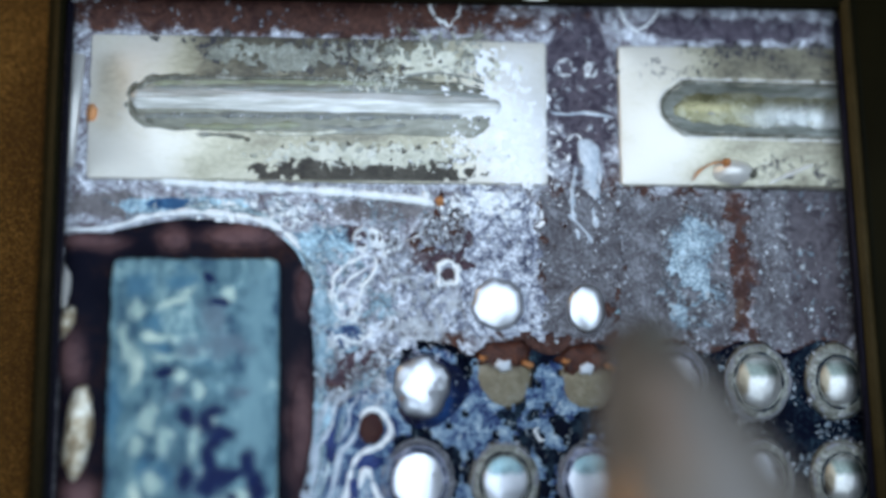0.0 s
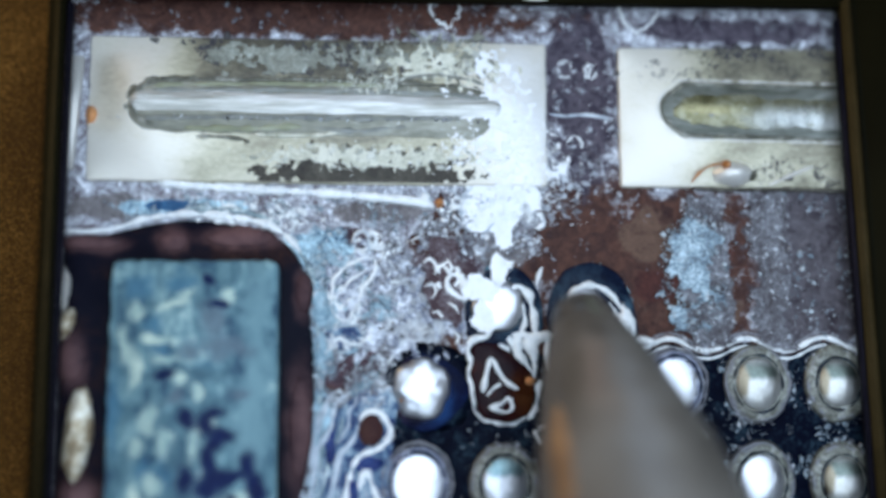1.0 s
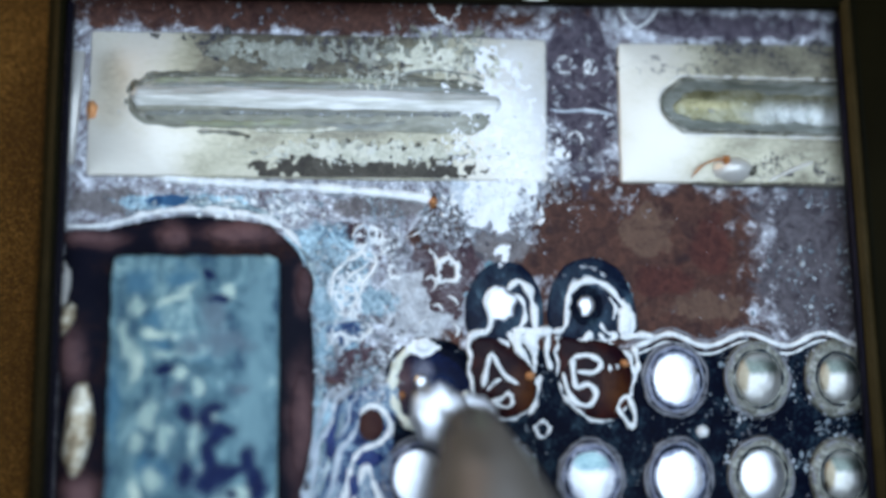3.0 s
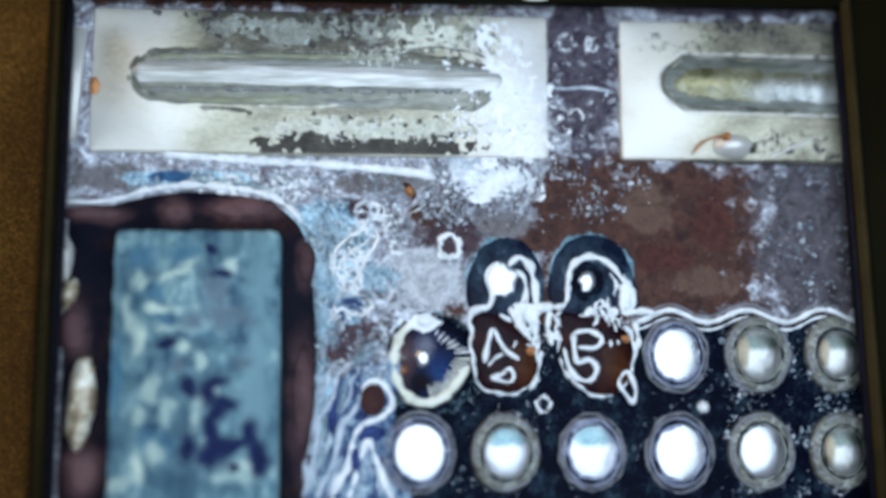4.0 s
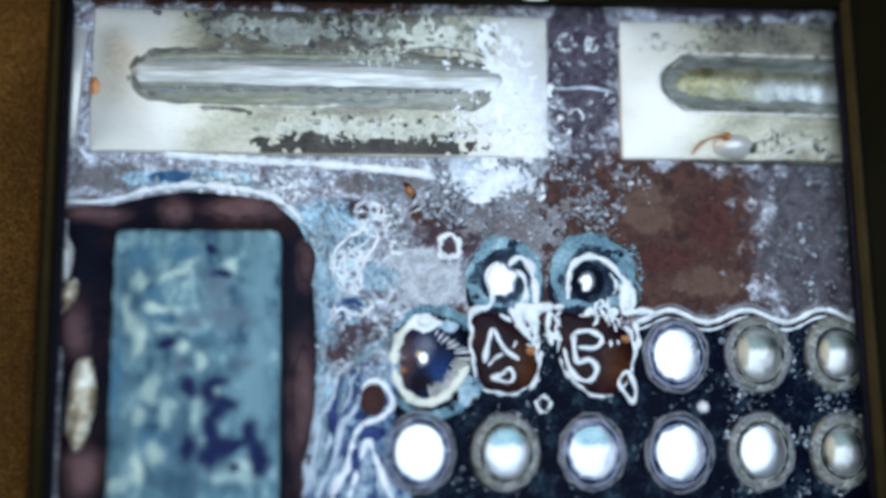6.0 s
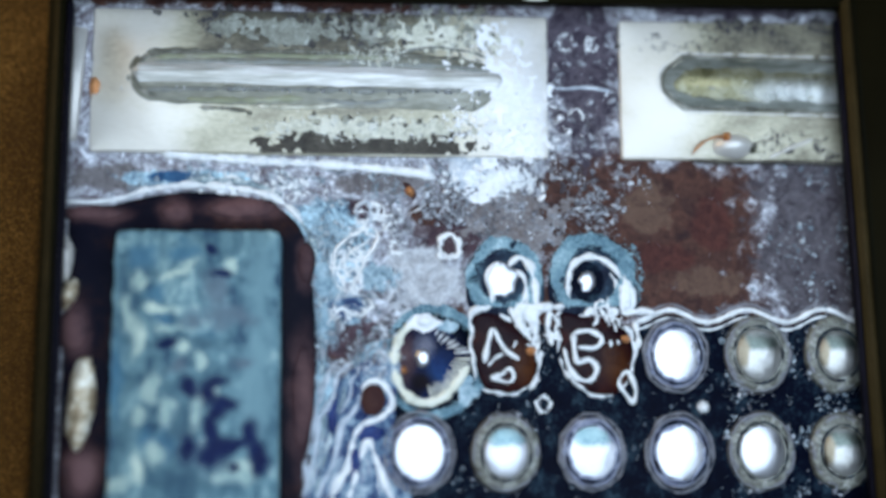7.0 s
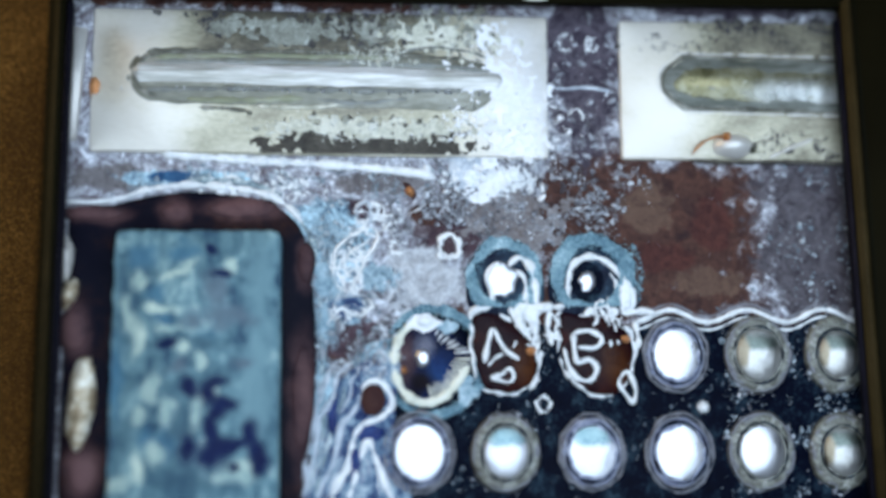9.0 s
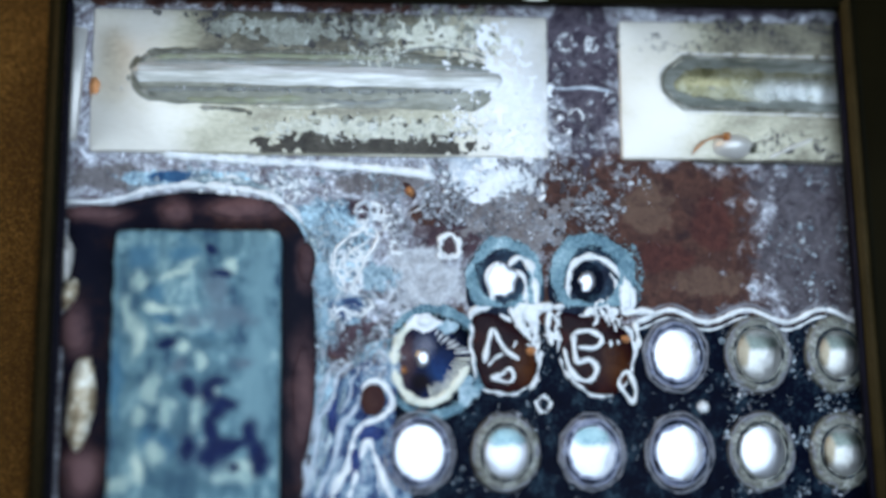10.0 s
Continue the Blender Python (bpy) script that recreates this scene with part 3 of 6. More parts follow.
def ridge(bm, line, r, h, z=0.0, closed=False, wob=0.25, seed=0.0, sides=5):
    """A half-round bead along a line."""
    n = len(line)
    rings = []
    for i, p in enumerate(line):
        a = line[i - 1] if (i or closed) else p
        b = line[(i + 1) % n] if (i < n - 1 or closed) else p
        t = (b - a)
        t = t.normalized() if t.length > 1e-9 else Vector((1, 0))
        nor = Vector((-t.y, t.x))
        k = 1 + wob * 1.6 * n2(p.x, p.y, 420, seed)
        if not closed:
            k *= min(1.0, 0.25 + 0.35 * min(i, n - 1 - i))
        rings.append([bm.verts.new((p.x + nor.x * r * k * math.cos(u), p.y + nor.y * r * k * math.cos(u), z - 0.0002 + h * k * math.sin(u)))
                      for u in [math.pi * s / sides for s in range(sides + 1)]])
    for i in range(n if closed else n - 1):
        A, B = rings[i], rings[(i + 1) % n]
        for s in range(sides):
            bm.faces.new((A[s], A[s + 1], B[s + 1], B[s]))
        bm.faces.new((A[sides], A[0], B[0], B[sides]))
    if not closed:
        bm.faces.new(rings[0])
        bm.faces.new(rings[-1][::-1])


def dome(bm, rx, ry, profile, z=0.0, rings=12, seg=36, rough=0.0, seed=0.0, at=(0, 0), bump=0.0):
    """A surface of revolution, oval and uneven; profile(u) gives the height at u from 0 (centre) to 1 (rim)."""
    top = bm.verts.new((at[0], at[1], z + profile(0)))
    last = None
    for k in range(1, rings + 1):
        u = k / rings
        row = []
        for i in range(seg):
            a = 2 * math.pi * i / seg
            c, s = math.cos(a), math.sin(a)
            q = 1 + rough * u * (noise.noise(Vector((1.7 * c, 1.7 * s, seed))) + 0.5 * noise.noise(Vector((5 * c, 5 * s, seed + 4))))
            x, y = rx * u * q * c, ry * u * q * s
            row.append(bm.verts.new((at[0] + x, at[1] + y, z + profile(u) + (bump * n2(x, y, 500, seed) if k < rings else 0))))
        for i in range(seg):
            j = (i + 1) % seg
            if last is None:
                bm.faces.new((top, row[i], row[j]))
            else:
                bm.faces.new((last[i], row[i], row[j], last[j]))
        last = row
    bm.faces.new(last[::-1])


def flakes(n, place, size, z=0.0, seed=1, tall=0.6, keep=None, home=(0.0, 0.0)):
    """Many small uneven chips lying about; place(rng) gives a point, keep(x, y) may refuse it."""
    rng = random.Random(seed)
    verts, faces = [], []
    made, tries = 0, 0
    while made < n and tries < n * 12:
        tries += 1
        x, y = place(rng)
        if keep and not keep(x, y):
            continue
        if abs(x + home[0] - 0.0202) > 0.1166 or y + home[1] > 0.0880:
            continue
        made += 1
        r = size[0] + (size[1] - size[0]) * rng.random() ** 3
        k = rng.choice((5, 6, 7))
        a0, el, th = rng.random() * 6.3, 0.25 + 0.6 * rng.random(), rng.random() * 3.14
        h = r * tall * (0.4 + 0.8 * rng.random())
        tx, ty = rng.uniform(-0.25, 0.25), rng.uniform(-0.25, 0.25)
        base = len(verts)
        for lev in (0, 1):
            for i in range(k):
                a = a0 + 6.2832 * i / k
                q = r * (0.42 + 0.85 * rng.random()) * (1.0 if lev == 0 else 0.68)
                u, w = q * math.cos(a), q * el * math.sin(a)
                px, py = u * math.cos(th) - w * math.sin(th), u * math.sin(th) + w * math.cos(th)
                zz = z - 0.0002 if lev == 0 else z + max(0.0002, h + tx * px + ty * py)
                verts.append((x + px, y + py, zz))
        for i in range(k):
            j = (i + 1) % k
            faces.append((base + i, base + j, base + k + j, base + k + i))
        faces.append(tuple(base + k + i for i in range(k)))
    return verts, faces


def patch(cx, cy, sx, sy):
    return lambda rng: (rng.gauss(cx, sx), rng.gauss(cy, sy))


def field(x0, x1, y0, y1):
    """Even scatter with feathered edges."""
    fx, fy = 0.10 * (x1 - x0), 0.10 * (y1 - y0)
    return lambda rng: (rng.uniform(x0, x1) + rng.gauss(0, fx), rng.uniform(y0, y1) + rng.gauss(0, fy))


def clumpy(s, level, seed):
    return lambda x, y: n2(x, y, s, seed) + 0.5 * n2(x, y, s * 2.7, seed + 5) > level


def crust(name, root, n, place, size, material, z, seed, label, keep=None, tall=0.6):
    v, f = flakes(n, place, size, z, seed, tall, keep, (root.location.x, root.location.y))
    ob = raw_part(name, v, f, material, root, label)
    tagged(ob, kind="stuff")
    return ob


def between(a, b, root=None):
    """Even scatter in the rectangle with corners a and b, seen from the root's own place."""
    dx, dy = (root.location.x, root.location.y) if root else (0.0, 0.0)
    return field(min(a[0], b[0]) - dx, max(a[0], b[0]) - dx, min(a[1], b[1]) - dy, max(a[1], b[1]) - dy)


def ragged(root, box_, inside, z, material, seed, name="sheet", step=0.0006, amp=1.0, lumpy=0.00018, fine=1.0):
    """A thin ragged sheet with holes, where inside(x, y), about -1 to 1, and two scales of noise allow it."""
    x0, x1, y0, y1 = box_
    ox, oy = root.location.x, root.location.y
    pts, quads, at = [], [], {}
    for i in range(int((x1 - x0) / step)):
        for j in range(int((y1 - y0) / step)):
            x, y = x0 + i * step, y0 + j * step
            if inside(x, y) + amp * (0.8 / fine * n2(x, y, 90 * fine, seed) + 0.8 * n2(x, y, 260 * fine, seed + 1) + 0.5 * n2(x, y, 640 * fine ** 0.5, seed + 2)) > 0.1:
                at[i, j] = len(pts)
                pts.append((x - ox, y - oy, z + lumpy * n2(x, y, 300, seed)))
    for (i, j), v in at.items():
        ring = [at.get(q) for q in ((i + 1, j), (i + 1, j + 1), (i, j + 1))]
        if None not in ring:
            quads.append((v, *ring))
    sheet = raw_part(name, pts, quads, material, root)
    for p in sheet.data.polygons:
        p.use_smooth = True
    return sheet


# ---- setting: desk mat and plain room ----
DESK = -0.012
bm = bmesh.new()
box(bm, -0.8, 0.8, -0.7, 0.7, DESK - 0.03, DESK)
tagged(part("desk_mat", bm, M_MAT, smooth=False), "dark brown grained leatherette desk mat", "desk mat", kind="structure")
for nm, b in (("wall_north", (-0.9, 0.9, 0.7, 0.8)), ("wall_south", (-0.9, 0.9, -0.8, -0.7)),
              ("wall_west", (-0.9, -0.8, -0.7, 0.7)), ("wall_east", (0.8, 0.9, -0.7, 0.7))):
    bm = bmesh.new()
    box(bm, *b, DESK - 0.03, 0.8)
    tagged(part(nm, bm, M_WALL, smooth=False), "plain grey plaster wall", "wall", kind="structure")
bm = bmesh.new()
box(bm, -0.9, 0.9, -0.8, 0.8, 0.8, 0.9)
tagged(part("ceiling", bm, M_WALL, smooth=False), "plain grey ceiling", "ceiling", kind="structure")

# ---- the display's frame ----
X0, X1 = -0.0959, 0.1087
Y1, Y0 = 0.0633, -0.0880
ZL, ZT = 0.0055, 0.0100
monitor = thing("monitor", (0, 0), "black plastic display frame with a worn brown inner lip", "monitor", rides=False, z=DESK)
bm = bmesh.new()
zb, zt = 0.0, ZT - DESK


def lean(b):
    """The right side stands about half a degree out of square."""
    pivot = Matrix.Translation((X1, Y1, 0))
    b.transform(pivot @ Matrix.Rotation(0.0085, 4, "Z") @ pivot.inverted() @ Matrix.Translation((0.0002, 0, 0)))


box(bm, X0 - 0.0052, X0 - 0.0012, Y0 - 0.02, Y1 + 0.02, zb + 0.019, zt, 0.0008)
box(bm, X0 - 0.0052, X0 - 0.0042, Y0 - 0.02, Y1 + 0.02, zb, zb + 0.0188)
part("frame_side", bm, M_BEZEL, monitor)
bm = bmesh.new()
box(bm, X1 + 0.0034, X1 + 0.045, Y0 - 0.02, Y1 + 0.02, zb + 0.019, zt, 0.0015)
box(bm, X1 + 0.042, X1 + 0.045, Y0 - 0.02, Y1 + 0.02, zb, zb + 0.0188)
lean(bm)
part("frame_side", bm, M_BEZEL, monitor)
bm = bmesh.new()
box(bm, X0 - 0.0010, X1 + 0.0032, Y1 + 0.0012, Y1 + 0.03, zb + 0.016, zt, 0.0012)
pivot = Matrix.Translation((X0, Y1, 0))
bm.transform(pivot @ Matrix.Rotation(0.0064, 4, "Z") @ pivot.inverted() @ Matrix.Translation((0, 0.0007, 0)))
part("frame_top", bm, M_BEZEL, monitor)
bm = bmesh.new()
box(bm, X0 - 0.0010, X1 + 0.0032, Y0 - 0.02, Y0 - 0.0012, zb + 0.016, zt, 0.0012)
part("frame_bottom", bm, M_BEZEL, monitor)
bm = bmesh.new()
box(bm, X0 - 0.0032, X0 - 0.0022, Y0 - 0.018, Y1 + 0.018, zt - 0.001, zt + 0.0006, 0.0003)
part("bead", bm, M_LIP, monitor, "thin olive bead on the frame")
bm = bmesh.new()
box(bm, X1 + 0.0008, X1 + 0.0033, Y0, Y1 + 0.018, ZL - DESK, zt + 0.0004, 0.0006)
lean(bm)
part("lip", bm, M_LIP, monitor, "worn brown inner lip")
bm = bmesh.new()
box(bm, X0 - 0.0011, X0 + 0.0003, Y0, Y1, ZL - DESK, zt - 0.0015, 0.0004)
part("gasket", bm, M_BLACK, monitor, "black rubber gasket")
bm = bmesh.new()
box(bm, X1 - 0.0003, X1 + 0.0007, Y0, Y1, ZL - DESK, zt - 0.0015, 0.0004)
lean(bm)
part("gasket", bm, M_BLACK, monitor, "black rubber gasket")
bm = bmesh.new()
box(bm, X0 - 0.004, X1 + 0.041, Y0 - 0.03, Y1 + 0.05, 0.0, 0.0055)
part("back_panel", bm, M_BEZEL, monitor, smooth=False)
# this cream bump paints a bright reflection on the top frame
bm = bmesh.new()
dome(bm, 0.0036, 0.0006, lambda u: 0.0005 * (1 - u * u) ** 0.5, z=zt - 0.0004, at=(0.0245, Y1 + 0.0028), rings=5, seg=20)
part("stud", bm, M_TIN, monitor, "small cream bump painting a reflection on the frame")

# ---- the board ----
board = thing("circuit_board", (0, 0), "brown circuit board crusted with grey flux residue", "circuit board")
bm = bmesh.new()
box(bm, X0 - 0.0022, X1 + 0.030, -0.105, 0.0885, -0.0063, 0.0)
part("substrate", bm, M_BROWN, board, smooth=False)

# dark mask round the solder grid, with a scalloped upper edge
def scallop(x):
    return (0.0616, -0.0193)[1] + 0.00165 * math.cos(2 * math.pi * (x - (0.0607, -0.0391)[0]) / 0.0213) + 0.00045 * n2(x, 0, 120, 3)


bm = bmesh.new()
edge = [Vector((x, scallop(x))) for x in np.linspace((-0.0168, -0.0178)[0], X1 + 0.02, 80)]
slab(bm, edge + [Vector((X1 + 0.02, -0.1)), Vector(((-0.0200, -0.0624)[0], -0.1)), Vector((-0.0168, -0.0411))], 0.0, 0.00042, 0.0002)
part("solder_mask", bm, M_NAVY, board, "glossy blue-black mask round the solder points")
# one crusted sheet of old flux over the brown mask, down to the scalloped edge
STEP = 0.0008
verts, faces, index = [], [], {}
nx, ny = int((X1 + 0.028 - X0 + 0.002) / STEP), int((0.0875 + 0.100) / STEP)
left_end = (-0.0162, -0.0382)[0]


def film_z(x, y):
    return 0.00036 + 0.00022 * n2(x, y, 240, 3) + 0.00014 * n2(x, y, 700, 5)


for i in range(nx):
    for j in range(ny):
        x, y = X0 - 0.002 + i * STEP, -0.100 + j * STEP
        if x > left_end and y < scallop(x):
            continue
        index[i, j] = len(verts)
        verts.append((x, y, film_z(x, y)))
for (i, j), v in index.items():
    ring = [index.get(q) for q in ((i + 1, j), (i + 1, j + 1), (i, j + 1))]
    if None not in ring:
        faces.append((v, *ring))
film = raw_part("flux_film", verts, faces, M_FILM, board, "mottled film of old flux over brown mask")
for p in film.data.polygons:
    p.use_smooth = True

# beads of hardened flux
def bead(line, r, h=None, closed=False, material=None, label="white bead of hardened flux", z=0.0004, seed=0.0, wob=0.3, root=None):
    b = bmesh.new()
    ridge(b, line, r, h or r * 0.8, z, closed, wob, seed)
    part("flux_bead", b, material or M_RIDGE, root or board, label)


xs = np.linspace((0.0506, -0.0158)[0], X1 + 0.01, 100)
edging = thing("flux_edging", (0, 0), "white beads of flux along the scalloped mask edge", "flux bead", "flux residue")
bead([Vector((x, scallop(x) + 0.0012)) for x in xs], 0.00075, root=edging)
bead([Vector((x, scallop(x) - 0.0009)) for x in xs], 0.00045, seed=2, root=edging)
bead([Vector((x, scallop(x) + 0.0027)) for x in xs], 0.000375, seed=4, material=M_FLAKE, root=edging)
bead(spline([(-0.0747, 0.0252), (-0.0542, 0.0237), (-0.0275, 0.0223), (-0.0065, 0.0203), (-0.0019, 0.0188)]), 0.0013, wob=0.6)
# nested traces that run from the tear-drop via down to the edge
bm = bmesh.new()
slab(bm, spline([(-0.0127, -0.0295), (-0.0215, -0.0295), (-0.0287, -0.0366), (-0.0312, -0.0495), (-0.0349, -0.0704), (-0.0099, -0.0710), (-0.0127, -0.0469)], True), 0.0004, 0.00130, 0.0003, jag=0.001, seed=9)
part("solder_mask", bm, M_TRACE, board, "blue-black mask between the traces")
for k, (pts, r, m) in enumerate((
        ([(-0.0232, -0.0294), (-0.0268, -0.0316), (-0.0284, -0.0366), (-0.0294, -0.0401), (-0.0325, -0.0444), (-0.0329, -0.0507), (-0.0348, -0.0577), (-0.0363, -0.0635)], 4.5, M_PALELINE),
        ([(-0.0255, -0.0340), (-0.0264, -0.0398), (-0.0286, -0.0440), (-0.0299, -0.0494), (-0.0313, -0.0552), (-0.0333, -0.0636)], 3.2, M_TEAL),
        ([(-0.0215, -0.0367), (-0.0226, -0.0401), (-0.0246, -0.0431), (-0.0268, -0.0461), (-0.0275, -0.0501), (-0.0286, -0.0543), (-0.0308, -0.0592), (-0.0328, -0.0640)], 4.2, M_PALELINE),
        ([(-0.0272, -0.0366), (-0.0301, -0.0397), (-0.0309, -0.0444), (-0.0315, -0.0507), (-0.0334, -0.0563), (-0.0349, -0.0633)], 2.4, M_TEAL),
        ([(-0.0193, -0.0341), (-0.0215, -0.0367), (-0.0193, -0.0344), (-0.0163, -0.0350), (-0.0142, -0.0373), (-0.0138, -0.0405), (-0.0160, -0.0439), (-0.0207, -0.0457), (-0.0233, -0.0483), (-0.0243, -0.0523), (-0.0253, -0.0567), (-0.0283, -0.0617), (-0.0297, -0.0647)], 5.5, M_RIDGE)) + (
        ([(-0.0254, -0.0648), (-0.0234, -0.0596), (-0.0217, -0.0540), (-0.0207, -0.0506), (-0.0193, -0.0497), (-0.0183, -0.0524), (-0.0169, -0.0569), (-0.0143, -0.0626), (-0.0129, -0.0651)], 5.5, M_RIDGE),
        ([(-0.0231, -0.0649), (-0.0213, -0.0596), (-0.0200, -0.0544), (-0.0194, -0.0594), (-0.0189, -0.0650)], 2.2, M_LILAC),
        ([(-0.0163, -0.0650), (-0.0174, -0.0611), (-0.0183, -0.0587)], 2.2, M_RIDGE))):
    bead([p + Vector((0.0005 * n2(p.x, p.y, 260, k), 0.0004 * n2(p.x, p.y, 260, k + 4))) for p in spline(pts)], 0.000155 * r, h=0.00010 * r, seed=k, z=0.0013, wob=0.6, material=m)
for at, rx, ry in (((-0.0193, -0.0478), 24, 16), ((-0.0232, -0.0554), 9, 30), ((-0.0289, -0.0430), 10, 34)):
    bm = bmesh.new()
    dome(bm, 0.00015 * rx, 0.00015 * ry, lambda u: 0.0003 * (1 - u ** 4), z=0.0013, at=at, rough=0.3, seed=rx, rings=4, seg=24)
    part("wet_pool", bm, M_WETBLUE, board, "deep blue wet flux between the traces")
bm = bmesh.new()
dome(bm, 0.0033, 0.0041, lambda u: 0.0009 * (1 - u * u), z=0.0013, at=(-0.0186, -0.0393))
part("via", bm, M_BROWN, board, "brown tear-drop via")
for k, (pts, r) in enumerate((([(-0.0273, -0.0294), (-0.0301, -0.0334), (-0.0315, -0.0380), (-0.0335, -0.0429), (-0.0346, -0.0507), (-0.0362, -0.0591)], 3.0), ([(-0.0294, -0.0308), (-0.0321, -0.0365), (-0.0335, -0.0408)], 2.6), ([(-0.0215, -0.0316), (-0.0241, -0.0346), (-0.0246, -0.0381), (-0.0264, -0.0412), (-0.0278, -0.0444)], 2.4), ([(-0.0308, -0.0465), (-0.0320, -0.0521), (-0.0334, -0.0584), (-0.0349, -0.0639)], 2.2), ([(-0.0174, -0.0295), (-0.0200, -0.0312), (-0.0215, -0.0335)], 2.4), ([(-0.0266, -0.0522), (-0.0274, -0.0564), (-0.0291, -0.0606), (-0.0311, -0.0647)], 2.4), ([(-0.0142, -0.0324), (-0.0163, -0.0312), (-0.0180, -0.0318)], 2.0))):
    bead([q + Vector((0.0007 * n2(q.x, q.y, 240, k + 20), 0.0006 * n2(q.x, q.y, 240, k + 24))) for q in spline(pts)], 0.00013 * r, seed=k + 60, z=0.0014, wob=0.7, material=M_PALELINE)
# broken white curls above the traces
bead(spline([(-0.0303, -0.0192), (-0.0280, -0.0155), (-0.0241, -0.0160), (-0.0215, -0.0177), (-0.0193, -0.0155)]), 0.00075, seed=11)
bead(spline([(-0.0127, -0.0200), (-0.0156, -0.0251), (-0.0168, -0.0295)]), 0.00075, seed=12)
crust("grit", board, 420, between((-0.0317, -0.0177), (-0.0142, -0.0324)), (0.0003, 0.0012), M_FLAKE, 0.0012, 51, "flux grit", clumpy(110, 0.0, 4), 0.35)
# rings left by burst bubbles
for k, (c, r) in enumerate((((0.0020, 0.0008), 17), ((0.0345, 0.0576), 13), ((0.0418, 0.0571), 11), ((-0.0215, 0.0016), 22), ((-0.0249, -0.0059), 18), ((-0.0277, -0.0032), 13), ((0.0260, -0.0410), 12),
                            ((0.0017, 0.0741), 26), ((0.0559, 0.0752), 34), ((-0.0208, 0.0099), 15), ((-0.0141, 0.0069), 11))):
    bead(oval(*c, r * 0.00015, r * 0.0001725, 26, 0.45, k), 0.00034 if 0.03 < c[0] < 0.045 else 0.0005, closed=True, seed=k, wob=0.6, label="white ring of a burst flux bubble")

rng = random.Random(21)
for k in range(12):
    c, spread = (((-0.0242, -0.0021), (24, 52)), ((-0.0126, 0.0062), (40, 30)), ((-0.0274, -0.0155), (18, 14)), ((0.0384, 0.0314), (22, 60)))[(0, 0, 0, 1, 2, 1)[k % 6]]
    at = (c[0] + rng.gauss(0, spread[0]) * 0.00015, c[1] + rng.gauss(0, spread[1]) * 0.00015)
    r = rng.uniform(5, 16)
    bead(oval(*at, r * 0.00015, r * 0.00015 * rng.uniform(0.7, 1.5), 30, 0.8, k + 30, 2.0, 0.12), 0.00015 * rng.uniform(2.0, 3.6), closed=True, seed=k + 40, wob=0.9, label="white ring of a burst flux bubble")

# a thin white line across the gap between the contacts, and squiggles by it
bead(spline([(0.0285, 0.0452), (0.0338, 0.0444), (0.0401, 0.0448), (0.0477, 0.0436)]), 0.0004, wob=0.9, seed=31, material=M_PALELINE)
bead(spline([(0.0403, 0.0599), (0.0418, 0.0580), (0.0407, 0.0551)]), 0.0005, wob=0.8, seed=32)
bead(spline([(0.0344, 0.0366), (0.0368, 0.0390), (0.0389, 0.0366), (0.0376, 0.0339)]), 0.0005, wob=0.8, seed=33)

# cavity round the chip
RECESS = spline([(-0.1005, 0.0106), (-0.0872, 0.0112), (-0.0801, 0.0129), (-0.0715, 0.0145), (-0.0643, 0.0150), (-0.0541, 0.0141), (-0.0467, 0.0124), (-0.0405, 0.0088), (-0.0362, 0.0025), (-0.0342, -0.0088), (-0.0331, -0.0265), (-0.0336, -0.0466), (-0.0348, -0.0635), (-0.0355, -0.0787)], False, 0.001)
bm = bmesh.new()
slab(bm, RECESS + [Vector((-0.0967, -0.0771))], 0.0004, 0.0011, 0.0005)
part("recess", bm, M_RECESS, board, "brown-black sunken gap round the chip")
bead(spline([(-0.1000, 0.0122), (-0.0901, 0.0121), (-0.0837, 0.0131), (-0.0780, 0.0150), (-0.0730, 0.0164)]), 0.00054, z=0.0008, wob=0.4, seed=6)
bead(spline([(-0.0802, 0.0147), (-0.0716, 0.0163), (-0.0643, 0.0168), (-0.0541, 0.0158), (-0.0462, 0.0142), (-0.0405, 0.0109), (-0.0369, 0.0067)]), 0.000975, z=0.0006, wob=0.9, seed=7)
bead(spline([(-0.0673, 0.0177), (-0.0585, 0.0183), (-0.0497, 0.0169), (-0.0423, 0.0142)]), 0.00075, z=0.0006, wob=0.9, seed=8, material=M_TEAL)
bead(spline([(-0.0378, 0.0073), (-0.0345, 0.0025), (-0.0330, -0.0059), (-0.0320, -0.0177), (-0.0317, -0.0294), (-0.0321, -0.0438)]), 0.00075, z=0.0005, wob=0.9, seed=9, material=M_TEAL)
crust("grit", board, 260, between((-0.0629, 0.0192), (-0.0364, 0.0118)), (0.0003, 0.00135), M_RIDGE, 0.0006, 61, "flux grit", clumpy(120, 0.0, 4), 0.35)
bead(spline([(-0.0355, 0.0030), (-0.0324, -0.0044), (-0.0313, -0.0133), (-0.0314, -0.0236), (-0.0322, -0.0351), (-0.0330, -0.0465), (-0.0343, -0.0578)]), 0.0015, h=0.0006, z=0.0005, wob=0.9, seed=19, material=M_PALETEAL)
crust("grit", board, 260, between((-0.0356, 0.0061), (-0.0295, -0.0294)), (0.0003, 0.0012), M_BLUEFLAKE, 0.0006, 62, "flux grit", clumpy(120, -0.1, 5), 0.35)
for k, (at, rx, ry) in enumerate(FILLETS):
    bm = bmesh.new()
    dome(bm, 0.00015 * rx, 0.00015 * ry, lambda u: 0.0009 * (1 - u * u), z=0.0010, at=at, rough=0.16, seed=k, rings=6, seg=30)
    part("resin_fillet", bm, M_RECESS, board, "reddish brown resin fillet")

